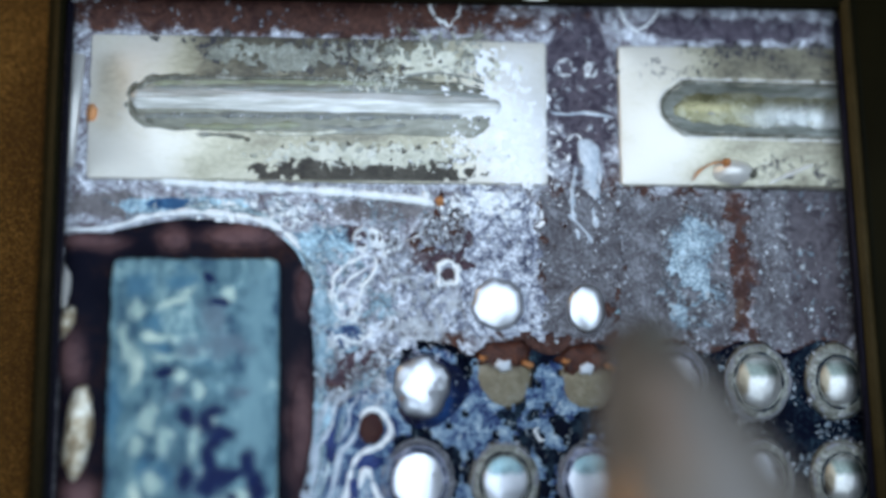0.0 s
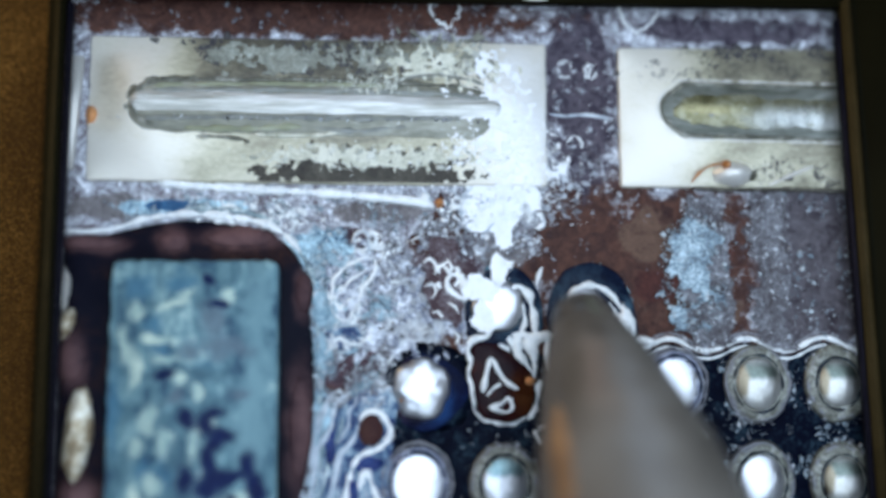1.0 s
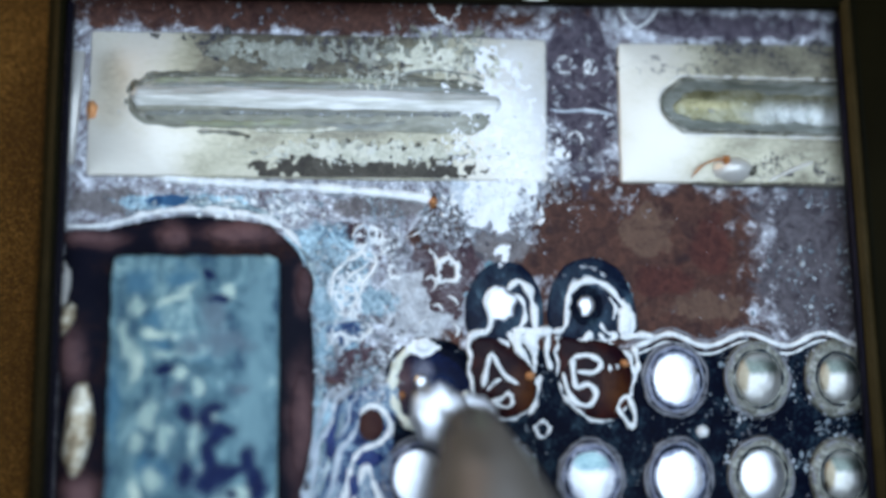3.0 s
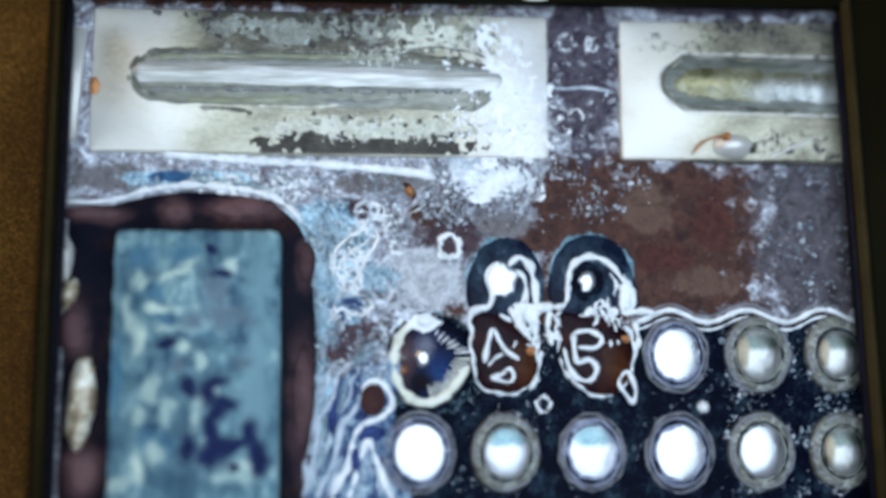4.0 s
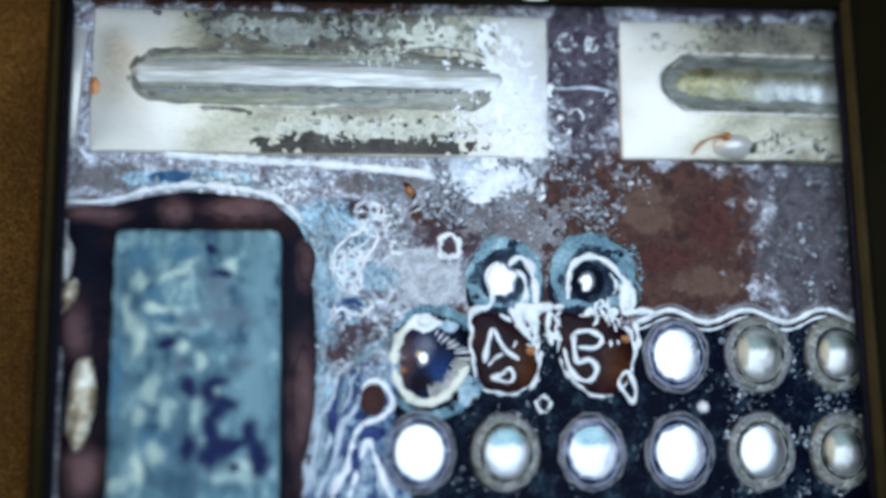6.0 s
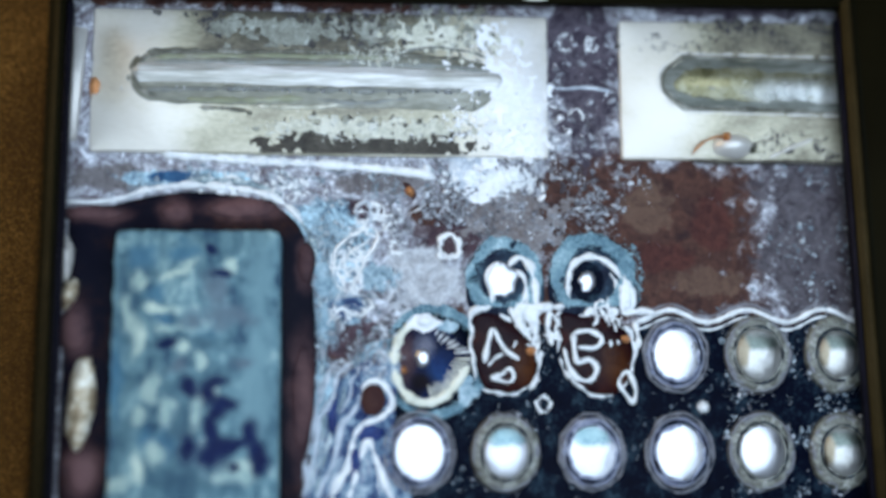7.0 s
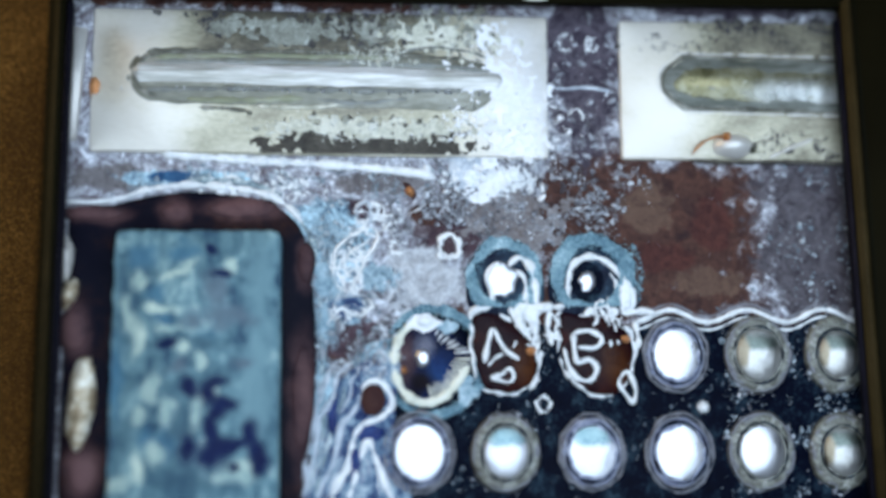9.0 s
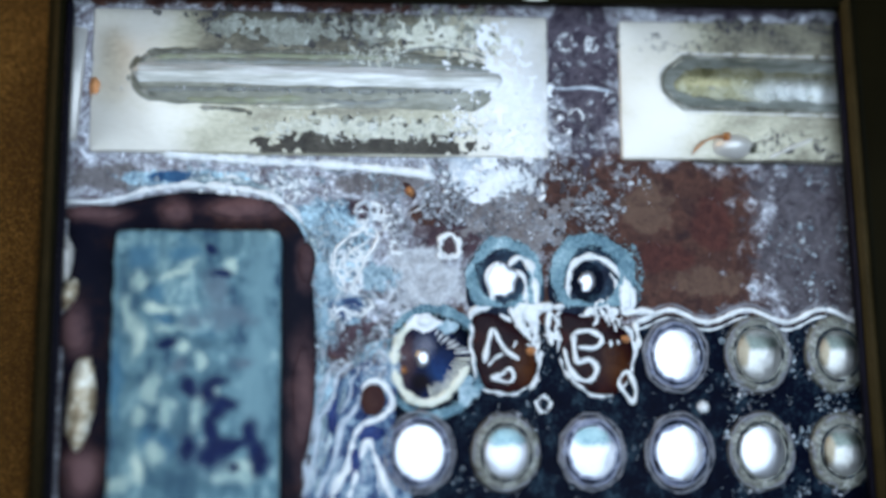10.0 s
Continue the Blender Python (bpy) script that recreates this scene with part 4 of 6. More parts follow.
# ---- chip ----
chip = thing("chip_component", (-0.0624, -0.0349), "blue-grey ceramic chip with a mottled, stained top", "electronic component")
bm = bmesh.new()
slab(bm, oval(0, 0, 0.0204, 0.0384, 480, 0.008, 2, 40.0), 0.0009, 0.0075, 0.0006)
body = part("body", bm, M_CHIP, chip)
bm = bmesh.new()
ridge(bm, oval(0, 0, 0.0201, 0.0381, 480, 0.008, 2, 40.0), 0.00045, 0.0003, 0.0074, True, 0.6, 3)
part("worn_edge", bm, M_CHIP, body, "pale worn edge")
for k, (at, rx, ry, turn, m) in enumerate((((-0.0971, -0.0024), 16, 38, 0, M_TIN), ((-0.0959, -0.0118), 15, 32, -25, M_CREAM), ((-0.0917, -0.0394), 25, 78, -4, M_CREAM))):
    s = thing("solder_fillet", at, "shiny cream solder fillet beside the chip, half under the frame", "solder joint", "fillets beside the chip")
    bm = bmesh.new()
    dome(bm, 0.00015 * rx, 0.00015 * ry, lambda u: 0.0022 * (1 - u ** 2.4), z=0.0010, rough=0.2, seed=k + 3, bump=0.0006)
    bm.transform(Matrix.Rotation(radians(turn), 4, "Z"))
    part("fillet", bm, m, s)

# ---- contacts ----
def rounded(corners, r=0.00105, n=40, jag=0.00025, seed=0.0):
    """An outline through four corners with rounded, slightly uneven edges."""
    cs = [Vector(c) for c in corners]
    out = []
    for i in range(4):
        a, b, c = cs[i - 1], cs[i], cs[(i + 1) % 4]
        p, q = b + (a - b).normalized() * r, b + (c - b).normalized() * r
        for k in range(5):
            t = k / 4
            out.append(p * (1 - t) ** 2 + b * 2 * t * (1 - t) + q * t * t)
        e = c + (b - c).normalized() * r
        for k in range(1, n):
            w = q.lerp(e, k / n)
            out.append(w + Vector((1, 1)) * jag * n2(w.x, w.y, 300, seed))
    return out


def stadium(hl, hw, n=26):
    """A slot's outline with half-round ends."""
    k = hl - hw
    right = [Vector((k + hw * math.cos(a), hw * math.sin(a))) for a in np.linspace(-math.pi / 2, math.pi / 2, n)]
    left = [Vector((-k + hw * math.cos(a), hw * math.sin(a))) for a in np.linspace(math.pi / 2, 3 * math.pi / 2, n)]
    top = [Vector((k - 2 * k * i / 60, hw)) for i in range(1, 60)]
    low = [Vector((-k + 2 * k * i / 60, -hw)) for i in range(1, 60)]
    return right + top + left + low


def lens(hl, hw, run=0.0065):
    """A pressed pocket's outline, tapering to a blunt point at its left end."""
    xs = [-hl + 2 * hl * (i / 70) ** 1.6 for i in range(71)]
    side = [(x, hw * min(1.0, max(0.0, (x + hl) / run)) ** 0.5) for x in xs]
    return [Vector((x, -w)) for x, w in side] + [Vector((x, w)) for x, w in side[:0:-1]]


def contact(at, corners, groove, rib, material, groove_material, rib_material, label, lipped=False):
    """A tinned plate with a shallow groove (centre, half length, half width) and a drawn rib in it."""
    root = thing("metal_contact", at, label, "metal contact", "contacts along the board's edge")
    b = bmesh.new()
    slab(b, rounded(corners), 0.0, 0.0018, 0.0005)
    part("plate", b, material, root, placed=True)
    turn = Matrix.Rotation(math.radians(-0.7), 2)
    c, hl, hw = groove
    b = bmesh.new()
    outline = lens if lipped else stadium
    slab(b, [turn @ p + Vector(c) for p in outline(hl, hw)], 0.0010, 0.0020, 0.0002, jag=0.0006, seed=4)
    groove_part = part("groove", b, M_PRESSED if lipped else groove_material, root, "dull olive groove", placed=True)
    b = bmesh.new()
    line = outline(hl + 0.00045, hw + 0.00045)
    if lipped:
        ridge(b, [turn @ p + Vector(c) for p in line], 0.0006, 0.00045, 0.0019, True, 0.35, 5)
    else:
        ridge(b, [turn @ p + Vector(c) for p in line if p.y > -0.4 * hw], 0.000525, 0.0003, 0.0018, False, 0.8, 5)
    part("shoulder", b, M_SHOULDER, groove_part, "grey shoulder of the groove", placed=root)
    if lipped:
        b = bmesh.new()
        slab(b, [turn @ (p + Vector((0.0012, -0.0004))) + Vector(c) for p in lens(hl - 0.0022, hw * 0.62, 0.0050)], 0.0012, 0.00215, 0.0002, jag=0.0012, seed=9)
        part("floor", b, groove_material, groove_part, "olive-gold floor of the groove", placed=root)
        b = bmesh.new()
        ridge(b, [turn @ p + Vector(c) for p in lens(hl + 0.0016, hw + 0.0014)], 0.0004, 0.0003, 0.0018, True, 0.6, 17)
        part("lip", b, M_TIN, groove_part, "", placed=root)
    if not rib:
        return root
    b = bmesh.new()
    c, hl, hw = rib
    nx, ny = 110, 20
    grid = []
    for i in range(nx + 1):
        row = []
        s = -1 + 2 * i / nx
        end = min(1.0, max(0.02, math.sqrt(max(0.0, (1 - abs(s)) * 2 * hl / hw * 0.9))))
        for j in range(ny + 1):
            v = -1 + 2 * j / ny
            x, y = s * hl, v * hw * end + 0.00045 * n2(s * hl, 0, 90, 2)
            z = 0.0019 + 0.0007 * (1 - abs(v) ** 2.0) * end + 0.00022 * (n2(x * 0.12, y, 500, 2) + 0.6 * n2(x * 0.3, y, 900, 7)) * (1 - v * v)
            p = turn @ Vector((x, y))
            row.append(b.verts.new((p.x + c[0], p.y + c[1], z)))
        grid.append(row)
    for i in range(nx):
        for j in range(ny):
            b.faces.new((grid[i][j], grid[i + 1][j], grid[i + 1][j + 1], grid[i][j + 1]))
    part("rib", b, rib_material, groove_part, "bright drawn rib", placed=root)
    return root


M_TIN1 = tin_tarnish("tin_tarnished_middle", -0.047, 0.052, 0.018)
M_TIN2 = tin_tarnish("tin_tarnished_far_end", -0.040, 0.14, 0.03, 0.80)
# right end painted to a blown-out white, left end to a beige glow
blend_spots(M_TIN1, (((0.0545, -0.004), 0.0105, 0.0250, (0.90, 0.86, 0.80), (0.97, 0.95, 0.92)), ((-0.0535, 0.004), 0.0051, 0.0126, (0.46, 0.38, 0.26), (0.70, 0.62, 0.48)),), 90.0, 1.4, (1.3, 0.3))
c1 = contact((-0.0328, 0.0442), ((-0.0921, 0.0642), (0.0292, 0.0643), (0.0287, 0.0245), (-0.0920, 0.0253)), ((-0.0337, 0.0449), 0.0484, 0.0071), ((-0.0325, 0.0463), 0.0492, 0.0029),
             M_TIN1, M_OLIVE, M_RIB, "tinned contact with a ribbed, tarnished olive middle")
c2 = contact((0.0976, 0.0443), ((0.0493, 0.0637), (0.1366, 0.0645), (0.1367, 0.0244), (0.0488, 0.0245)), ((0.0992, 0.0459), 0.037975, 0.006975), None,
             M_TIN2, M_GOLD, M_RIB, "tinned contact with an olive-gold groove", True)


crust("tin_crumb_litter", c1, 120, between((-0.0277, 0.0541), (-0.0094, 0.0497), c1), (0.00045, 0.0015), M_OLIVEFLAKE, 0.0020, 15, "pale crumbs of tin")
crust("tarnish", c1, 420, between((-0.0684, 0.0634), (-0.0124, 0.0547), c1), (0.00045, 0.00195), M_DARKFLAKE, 0.0017, 6, "dark tarnish spots", clumpy(90, 0.0, 15), 0.06)
crust("tarnish", c2, 320, between((0.0587, 0.0632), (0.1139, 0.0536), c2), (0.000225, 0.00105), M_DARKFLAKE, 0.0017, 8, "dark tarnish spots", clumpy(150, 0.05, 18), 0.1)
crust("tarnish", c2, 170, between((0.0733, 0.0647), (0.1178, 0.0610), c2), (0.00045, 0.0018), M_DARKFLAKE, 0.0017, 27, "dark tarnish spots", clumpy(110, -0.1, 22), 0.08)
# pale streaks paint the glints along the olive-gold groove
for k, (a, b, r, m) in enumerate((((0.0695, 0.0451), (0.0805, 0.0448), 2.5, M_FLAKE), ((0.0788, 0.0432), (0.0902, 0.0437), 3, M_FLAKE), ((0.0900, 0.0449), (0.1084, 0.0456), 3, M_RIB), ((0.0822, 0.0468), (0.1019, 0.0475), 3, M_OLIVEFLAKE),
                                  ((0.0901, 0.0420), (0.1099, 0.0427), 3.5, M_OLIVEFLAKE))):
    bm = bmesh.new()
    ridge(bm, [Vector(a).lerp(Vector(b), i / 20) + Vector((0, 0.0006 * n2(i, k, 0.3, k + 7))) for i in range(21)], 0.00015 * r, 0.0003, 0.0020, False, 0.8, k)
    part("streak", bm, m, c2, "streak painting gleam and shade in the groove", placed=True)
crust("tarnish", c2, 220, between((0.0895, 0.0320), (0.1169, 0.0255), c2), (0.0003, 0.0012), M_DARKFLAKE, 0.0017, 9, "dark tarnish spots", clumpy(120, 0.0, 19), 0.1)
crust("tin_crumb_litter", c1, 260, between((-0.0216, 0.0654), (0.0123, 0.0533), c1), (0.0006, 0.0021), M_TOPFLAKE, 0.0018, 26, "dull scale on the tin", clumpy(120, -0.1, 21), 0.2)
crust("tin_crumb_litter", c1, 90, between((-0.0723, 0.0426), (0.0122, 0.0418), c1), (0.0003, 0.0009), M_FLAKE, 0.0020, 16, "pale crumbs of tin")
# dark lines paint the groove's shadow bands, the white one its highlight
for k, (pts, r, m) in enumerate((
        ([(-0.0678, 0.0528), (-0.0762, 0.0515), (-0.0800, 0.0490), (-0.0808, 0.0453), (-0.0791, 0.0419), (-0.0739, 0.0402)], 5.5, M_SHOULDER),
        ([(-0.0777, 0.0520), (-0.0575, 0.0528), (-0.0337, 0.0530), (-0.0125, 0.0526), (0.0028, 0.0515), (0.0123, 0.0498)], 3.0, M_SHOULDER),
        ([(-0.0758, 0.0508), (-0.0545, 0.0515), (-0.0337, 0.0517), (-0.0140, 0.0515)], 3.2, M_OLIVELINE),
        ([(-0.0768, 0.0493), (-0.0574, 0.0499), (-0.0276, 0.0500), (-0.0003, 0.0495), (0.0151, 0.0479)], 4.5, M_GROOVESHADE),
        ([(-0.0780, 0.0420), (-0.0543, 0.0425), (-0.0216, 0.0426), (0.0058, 0.0430)], 4.0, M_GROOVESHADE)) + (
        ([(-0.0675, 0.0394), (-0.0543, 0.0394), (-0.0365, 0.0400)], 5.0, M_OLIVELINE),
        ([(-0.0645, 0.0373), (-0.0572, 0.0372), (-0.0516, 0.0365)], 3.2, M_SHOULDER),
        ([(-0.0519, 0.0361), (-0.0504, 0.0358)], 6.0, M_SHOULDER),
        ([(-0.0336, 0.0399), (-0.0216, 0.0391), (-0.0095, 0.0403)], 4.0, M_GROOVESHADE),
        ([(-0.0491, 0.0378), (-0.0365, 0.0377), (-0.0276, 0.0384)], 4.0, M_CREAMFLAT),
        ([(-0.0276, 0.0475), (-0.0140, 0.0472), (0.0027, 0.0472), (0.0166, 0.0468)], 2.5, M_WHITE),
        ([(-0.0140, 0.0527), (-0.0033, 0.0549), (0.0074, 0.0538), (0.0133, 0.0514)], 2.5, M_GROOVESHADE))):
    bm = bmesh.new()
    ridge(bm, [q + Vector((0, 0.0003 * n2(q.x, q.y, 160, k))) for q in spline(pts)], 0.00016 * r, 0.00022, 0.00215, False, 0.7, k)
    part("streak", bm, m, c1, "streak painting gleam and shade in the groove", placed=True)
# burnt strip along the lower edge with cream scale over it, olive scale along the upper edge
def strip(x0, x1, y0, y1, fade, bias):
    """Inside a strip: fades at its ends, fullest in the middle of its height."""
    return lambda x, y: min(0.55, (x - x0) / fade - 0.3, (x1 - x) / fade - 0.3) + bias - 1.1 * abs((y - y0) / (y1 - y0) - 0.5) * 2


burnt = strip(-0.0468, 0.0094, 0.0212, 0.0330, 0.012, 0.75)
cream = strip(-0.0508, 0.0094, 0.0283, 0.0363, 0.010, 0.12)
olive = strip(-0.0640, 0.0100, 0.0545, 0.0650, 0.012, -0.08)
pale = strip(-0.0200, 0.0215, 0.0490, 0.0650, 0.010, -0.02)
white = strip(0.0020, 0.0300, 0.0240, 0.0660, 0.014, 0.10)
for k, (keep, m, z) in enumerate(((burnt, M_BURNT_SHADE, 0.0019), (cream, M_CREAMFLAT, 0.0022), (olive, M_OLIVESCALE, 0.0020), (pale, M_CREAMFLAT, 0.0021), (white, M_WHITE, 0.0021))):
    ragged(c1, (-0.0700, 0.0286, 0.0252, 0.0638), keep, z, m, 120 + 6 * k, "scale", 0.0004, 1.25, 0.00018, 1.9)
crust("tin_crumb_litter", c1, 90, between((-0.0723, 0.0426), (0.0122, 0.0418), c1), (0.0003, 0.0009), M_FLAKE, 0.0020, 16, "pale crumbs of tin")
crust("tin_crumb_litter", c1, 380, patch(0.0545, -0.012, 0.0055, 0.006), (0.0003, 0.0014), M_WHITE, 0.0018, 19, "white crumbs of flux", None, 0.15)
crust("tin_crumb_litter", c1, 260, patch(0.0420, -0.010, 0.008, 0.005), (0.0003, 0.0013), M_WHITE, 0.0018, 20, "white crumbs of flux", clumpy(120, 0.05, 3), 0.15)
def patch_at(c, rx, ry, gain=1.3):
    return lambda x, y: 0.7 - gain * math.hypot((x - c[0]) / rx, (y - c[1]) / ry)


# the same scales in broader patches
for k, (c, rx, ry, m, z) in enumerate((((-0.0186, 0.0268), 0.0290, 0.0052, M_BURNT_SHADE, 0.0019), ((-0.0020, 0.0289), 0.0120, 0.0042, M_BURNT_SHADE, 0.0019), ((-0.0246, 0.0314), 0.0250, 0.0042, M_CREAMFLAT, 0.0022), ((-0.0035, 0.0322), 0.0130, 0.0034, M_CREAMFLAT, 0.0022),
                                       ((-0.0337, 0.0588), 0.0240, 0.0050, M_OLIVESCALE, 0.0020), ((-0.0576, 0.0583), 0.0110, 0.0044, M_OLIVESCALE, 0.0021), ((-0.0033, 0.0579), 0.0120, 0.0050, M_CREAMFLAT, 0.0022), ((0.0106, 0.0566), 0.0075, 0.0060, M_WHITE, 0.0021))):
    ragged(c1, (max(c[0] - 1.2 * rx, -0.0900), min(c[0] + 1.2 * rx, 0.0286), max(c[1] - 1.2 * ry, 0.0252), min(c[1] + 1.2 * ry, 0.0638)), patch_at(c, rx, ry), z, m, 120 + 6 * k, "scale", 0.0005, 1.15)
crust("tin_crumb_litter", c1, 90, between((-0.0480, 0.0345), (0.0100, 0.0285), c1), (0.0006, 0.0018), M_OLIVEFLAKE, 0.0020, 3, "pale crumbs of tin", clumpy(130, 0.0, 4), 0.25)
bm = bmesh.new()
dome(bm, 0.0063, 0.0036, lambda u: 0.004 * (1 - u * u), z=0.0016, at=(0.0800, 0.0283), rough=0.15, seed=5)
part("tin_lump", bm, M_TIN, c2, "raised lump of tin", placed=True)
# a dark dome paints the lump's shadow on its right
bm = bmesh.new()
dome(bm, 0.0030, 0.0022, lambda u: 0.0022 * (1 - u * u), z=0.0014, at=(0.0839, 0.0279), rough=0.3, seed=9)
part("burnt_lump", bm, M_SHOULDER, c2, "dark dome painting the shade beside the lump", placed=True)
# a dark bead paints the shadow along the contact's lower edge
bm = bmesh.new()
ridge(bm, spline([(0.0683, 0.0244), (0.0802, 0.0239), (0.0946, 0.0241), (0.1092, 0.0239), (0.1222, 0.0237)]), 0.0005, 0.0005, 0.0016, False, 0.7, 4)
part("dark_edge", bm, M_BURNT_SHADE, c2, "dark bead painting the shade under the contact's edge", placed=True)
bm = bmesh.new()
ridge(bm, spline([(0.0681, 0.0257), (0.0710, 0.0289), (0.0753, 0.0308), (0.0797, 0.0304)]), 0.00035, 0.0006, 0.0030, False, 0.5, 6)
part("copper_line", bm, M_COPPER, c2, "thin orange copper line", placed=True)
bm = bmesh.new()
dome(bm, 0.00135, 0.00135, lambda u: 0.002 * (1 - u * u), z=0.004, at=(0.0775, 0.0304), rough=0.3, seed=6)
part("copper_speck", bm, M_COPPER, c2, "orange copper speck", placed=True)
bm = bmesh.new()
ridge(bm, spline([(0.0895, 0.0249), (0.0975, 0.0285), (0.1038, 0.0309)]), 0.0006, 0.00075, 0.0016)
part("tin_whisker", bm, M_TIN, c2, "thin lifted sliver of tin", placed=True)
# a sliver of the next contact, under the frame
c3 = thing("metal_contact", (-0.0967, 0.0419), "sliver of a tinned contact half under the frame", "metal contact", "contacts along the board's edge")
bm = bmesh.new()
slab(bm, [Vector((-0.0036, -0.01425)), Vector((0.0012, -0.0135)), Vector((0.003, 0.0165)), Vector((-0.0036, 0.01725))], 0.0, 0.0018, 0.0004)
part("plate", bm, M_TIN, c3)
bm = bmesh.new()
dome(bm, 0.0018, 0.0033, lambda u: 0.0016 * (1 - u * u), z=0.001, at=(0.0057, 0.00075), rough=0.3, seed=2)
part("copper_speck", bm, M_COPPER, c3, "orange bare copper")

# ---- solder points ----
def annulus(r0, r1):
    def place(rng):
        a, r = rng.uniform(0, 2 * math.pi), rng.triangular(r0, r1, r0)
        return r * math.cos(a), r * 1.12 * math.sin(a)
    return place


def solder_point(at, disc, material, label, seed, ring=61, squash=1.12):
    crown = 0.0020 if material is M_DULL else 0.0013 if label.startswith("dull") else 0.0008
    root = thing("solder_ball", at, label, "solder ball", "solder points in the grid")
    b = bmesh.new()
    dome(b, 0.00015 * ring, 0.00015 * ring * squash, lambda u: 0.0014 * (1 - max(0, (u - 0.8) / 0.2) ** 2), z=0.0004, rings=14, rough=0.05, seed=seed, bump=0.00035, seg=56)
    ring_part = part("flux_ring", b, M_RING if label.startswith("dull") else M_LILAC, root, "grey-green ring of flux" if label.startswith("dull") else "lilac-grey ring of flux")
    b = bmesh.new()
    ridge(b, oval(0, 0, 0.00015 * (disc + 3), 0.00015 * (disc + 3) * squash, 50, 0.03, seed), 0.00039, 0.0006, 0.0016, True, 0.5, seed)
    part("rim", b, M_NAVY, ring_part, "dark rim")
    for w, (reach, r, m) in enumerate(((10, 1.8, M_FLAKE), (16, 2.2, M_FLAKE))):
        b = bmesh.new()
        ridge(b, oval(0, 0, 0.00015 * (disc + reach), 0.00015 * (disc + reach) * squash, 90, 0.035, seed + w, 2.0, 0.03), 0.00015 * r, 0.00036, 0.0014, True, 0.8, seed + w)
        part("rim", b, m, ring_part, "thin pale rim of flux")
    b = bmesh.new()
    dome(b, 0.00015 * disc, 0.00015 * disc * squash, lambda u: crown * (1 - u ** 2.6), z=0.0017, rings=12, rough=0.03, seed=seed, bump=0.00005 if material is M_SOLDER else 0.00012)
    part("ball", b, material, root)
    return root


for k, (at, disc, m, lab) in enumerate((
        ((0.0617, -0.0284), 42, M_SOLDER, "bright flat-topped solder ball in a flux ring"),
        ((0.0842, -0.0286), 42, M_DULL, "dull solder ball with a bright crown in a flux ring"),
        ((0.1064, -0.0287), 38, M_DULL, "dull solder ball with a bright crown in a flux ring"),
        ((-0.0067, -0.0527), 44, M_SOLDER, "bright flat-topped solder ball in a flux ring"),
        ((0.0157, -0.0531), 40, M_TEALTOP, "dull solder ball with a teal upper crown in a flux ring"),
        ((0.0383, -0.0534), 42, M_TEALTOP, "bright solder ball with a teal upper crown in a flux ring"),
        ((0.0616, -0.0538), 44, M_SOLDER, "bright flat-topped solder ball in a flux ring"),
        ((0.0839, -0.0539), 42, M_SOLDER, "dull solder ball with a bright crown in a flux ring"),
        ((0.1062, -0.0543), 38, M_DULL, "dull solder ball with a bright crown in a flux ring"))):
    point = solder_point(at, disc, m, lab, k * 3.7 + 1, 62 if lab.startswith("dull") else 56)
    if lab.startswith("dull"):
        crust("flux_grit", point, 150, annulus(0.0069, 0.0111), (0.000225, 0.0009), M_FLAKE, 0.0009, 70 + k, "crumbs of flux round the ball", clumpy(130, -0.1, k), 0.4)


def pool(at, outline, curls, label, seed):
    root = thing("flux_pool", at, label, "flux pool", "flux pools at the joint")
    line = spline(outline, True, 0.0006)
    b = bmesh.new()
    slab(b, line, 0.0004, 0.0016, 0.0010, jag=0.0006, seed=seed)
    part("pool", b, M_POOL, root, placed=True)
    b = bmesh.new()
    ridge(b, [p + Vector((0.00135 * n2(p.x, p.y, 420, seed), 0.00135 * n2(p.x, p.y, 420, seed + 2))) for p in line], 0.0006, 0.0006, 0.0006, True, 0.9, seed)
    part("rim", b, M_RIDGE, root, "white jagged rim of flux", placed=True)
    # white curls paint the lamp's reflections in the wet pool
    for k, (pts, r, closed) in enumerate(curls):
        b = bmesh.new()
        ridge(b, spline(pts, closed, 0.0008), 0.00015 * r, 0.00015 * r * 0.8, 0.0015, closed, 0.5, seed + k)
        part("curl", b, M_RIDGE, root, "white curl painting a reflection in the pool", placed=True)
    return root


pool1 = pool((0.0160, -0.0271), [(0.0076, -0.0173), (0.0130, -0.0167), (0.0179, -0.0197), (0.0228, -0.0236), (0.0245, -0.0299), (0.0229, -0.0360), (0.0171, -0.0380), (0.0106, -0.0368), (0.0077, -0.0309), (0.0069, -0.0238)],
             [([(0.0102, -0.0309), (0.0113, -0.0256), (0.0127, -0.0212), (0.0142, -0.0239), (0.0162, -0.0270), (0.0185, -0.0286), (0.0206, -0.0298)], 4.6, False),
              ([(0.0111, -0.0312), (0.0135, -0.0287), (0.0163, -0.0274)], 4, False),
              ([(0.0122, -0.0338), (0.0149, -0.0331), (0.0170, -0.0315), (0.0181, -0.0339), (0.0166, -0.0352), (0.0143, -0.0346)], 4, True)], "dark red-brown flux pool with white curls", 2)
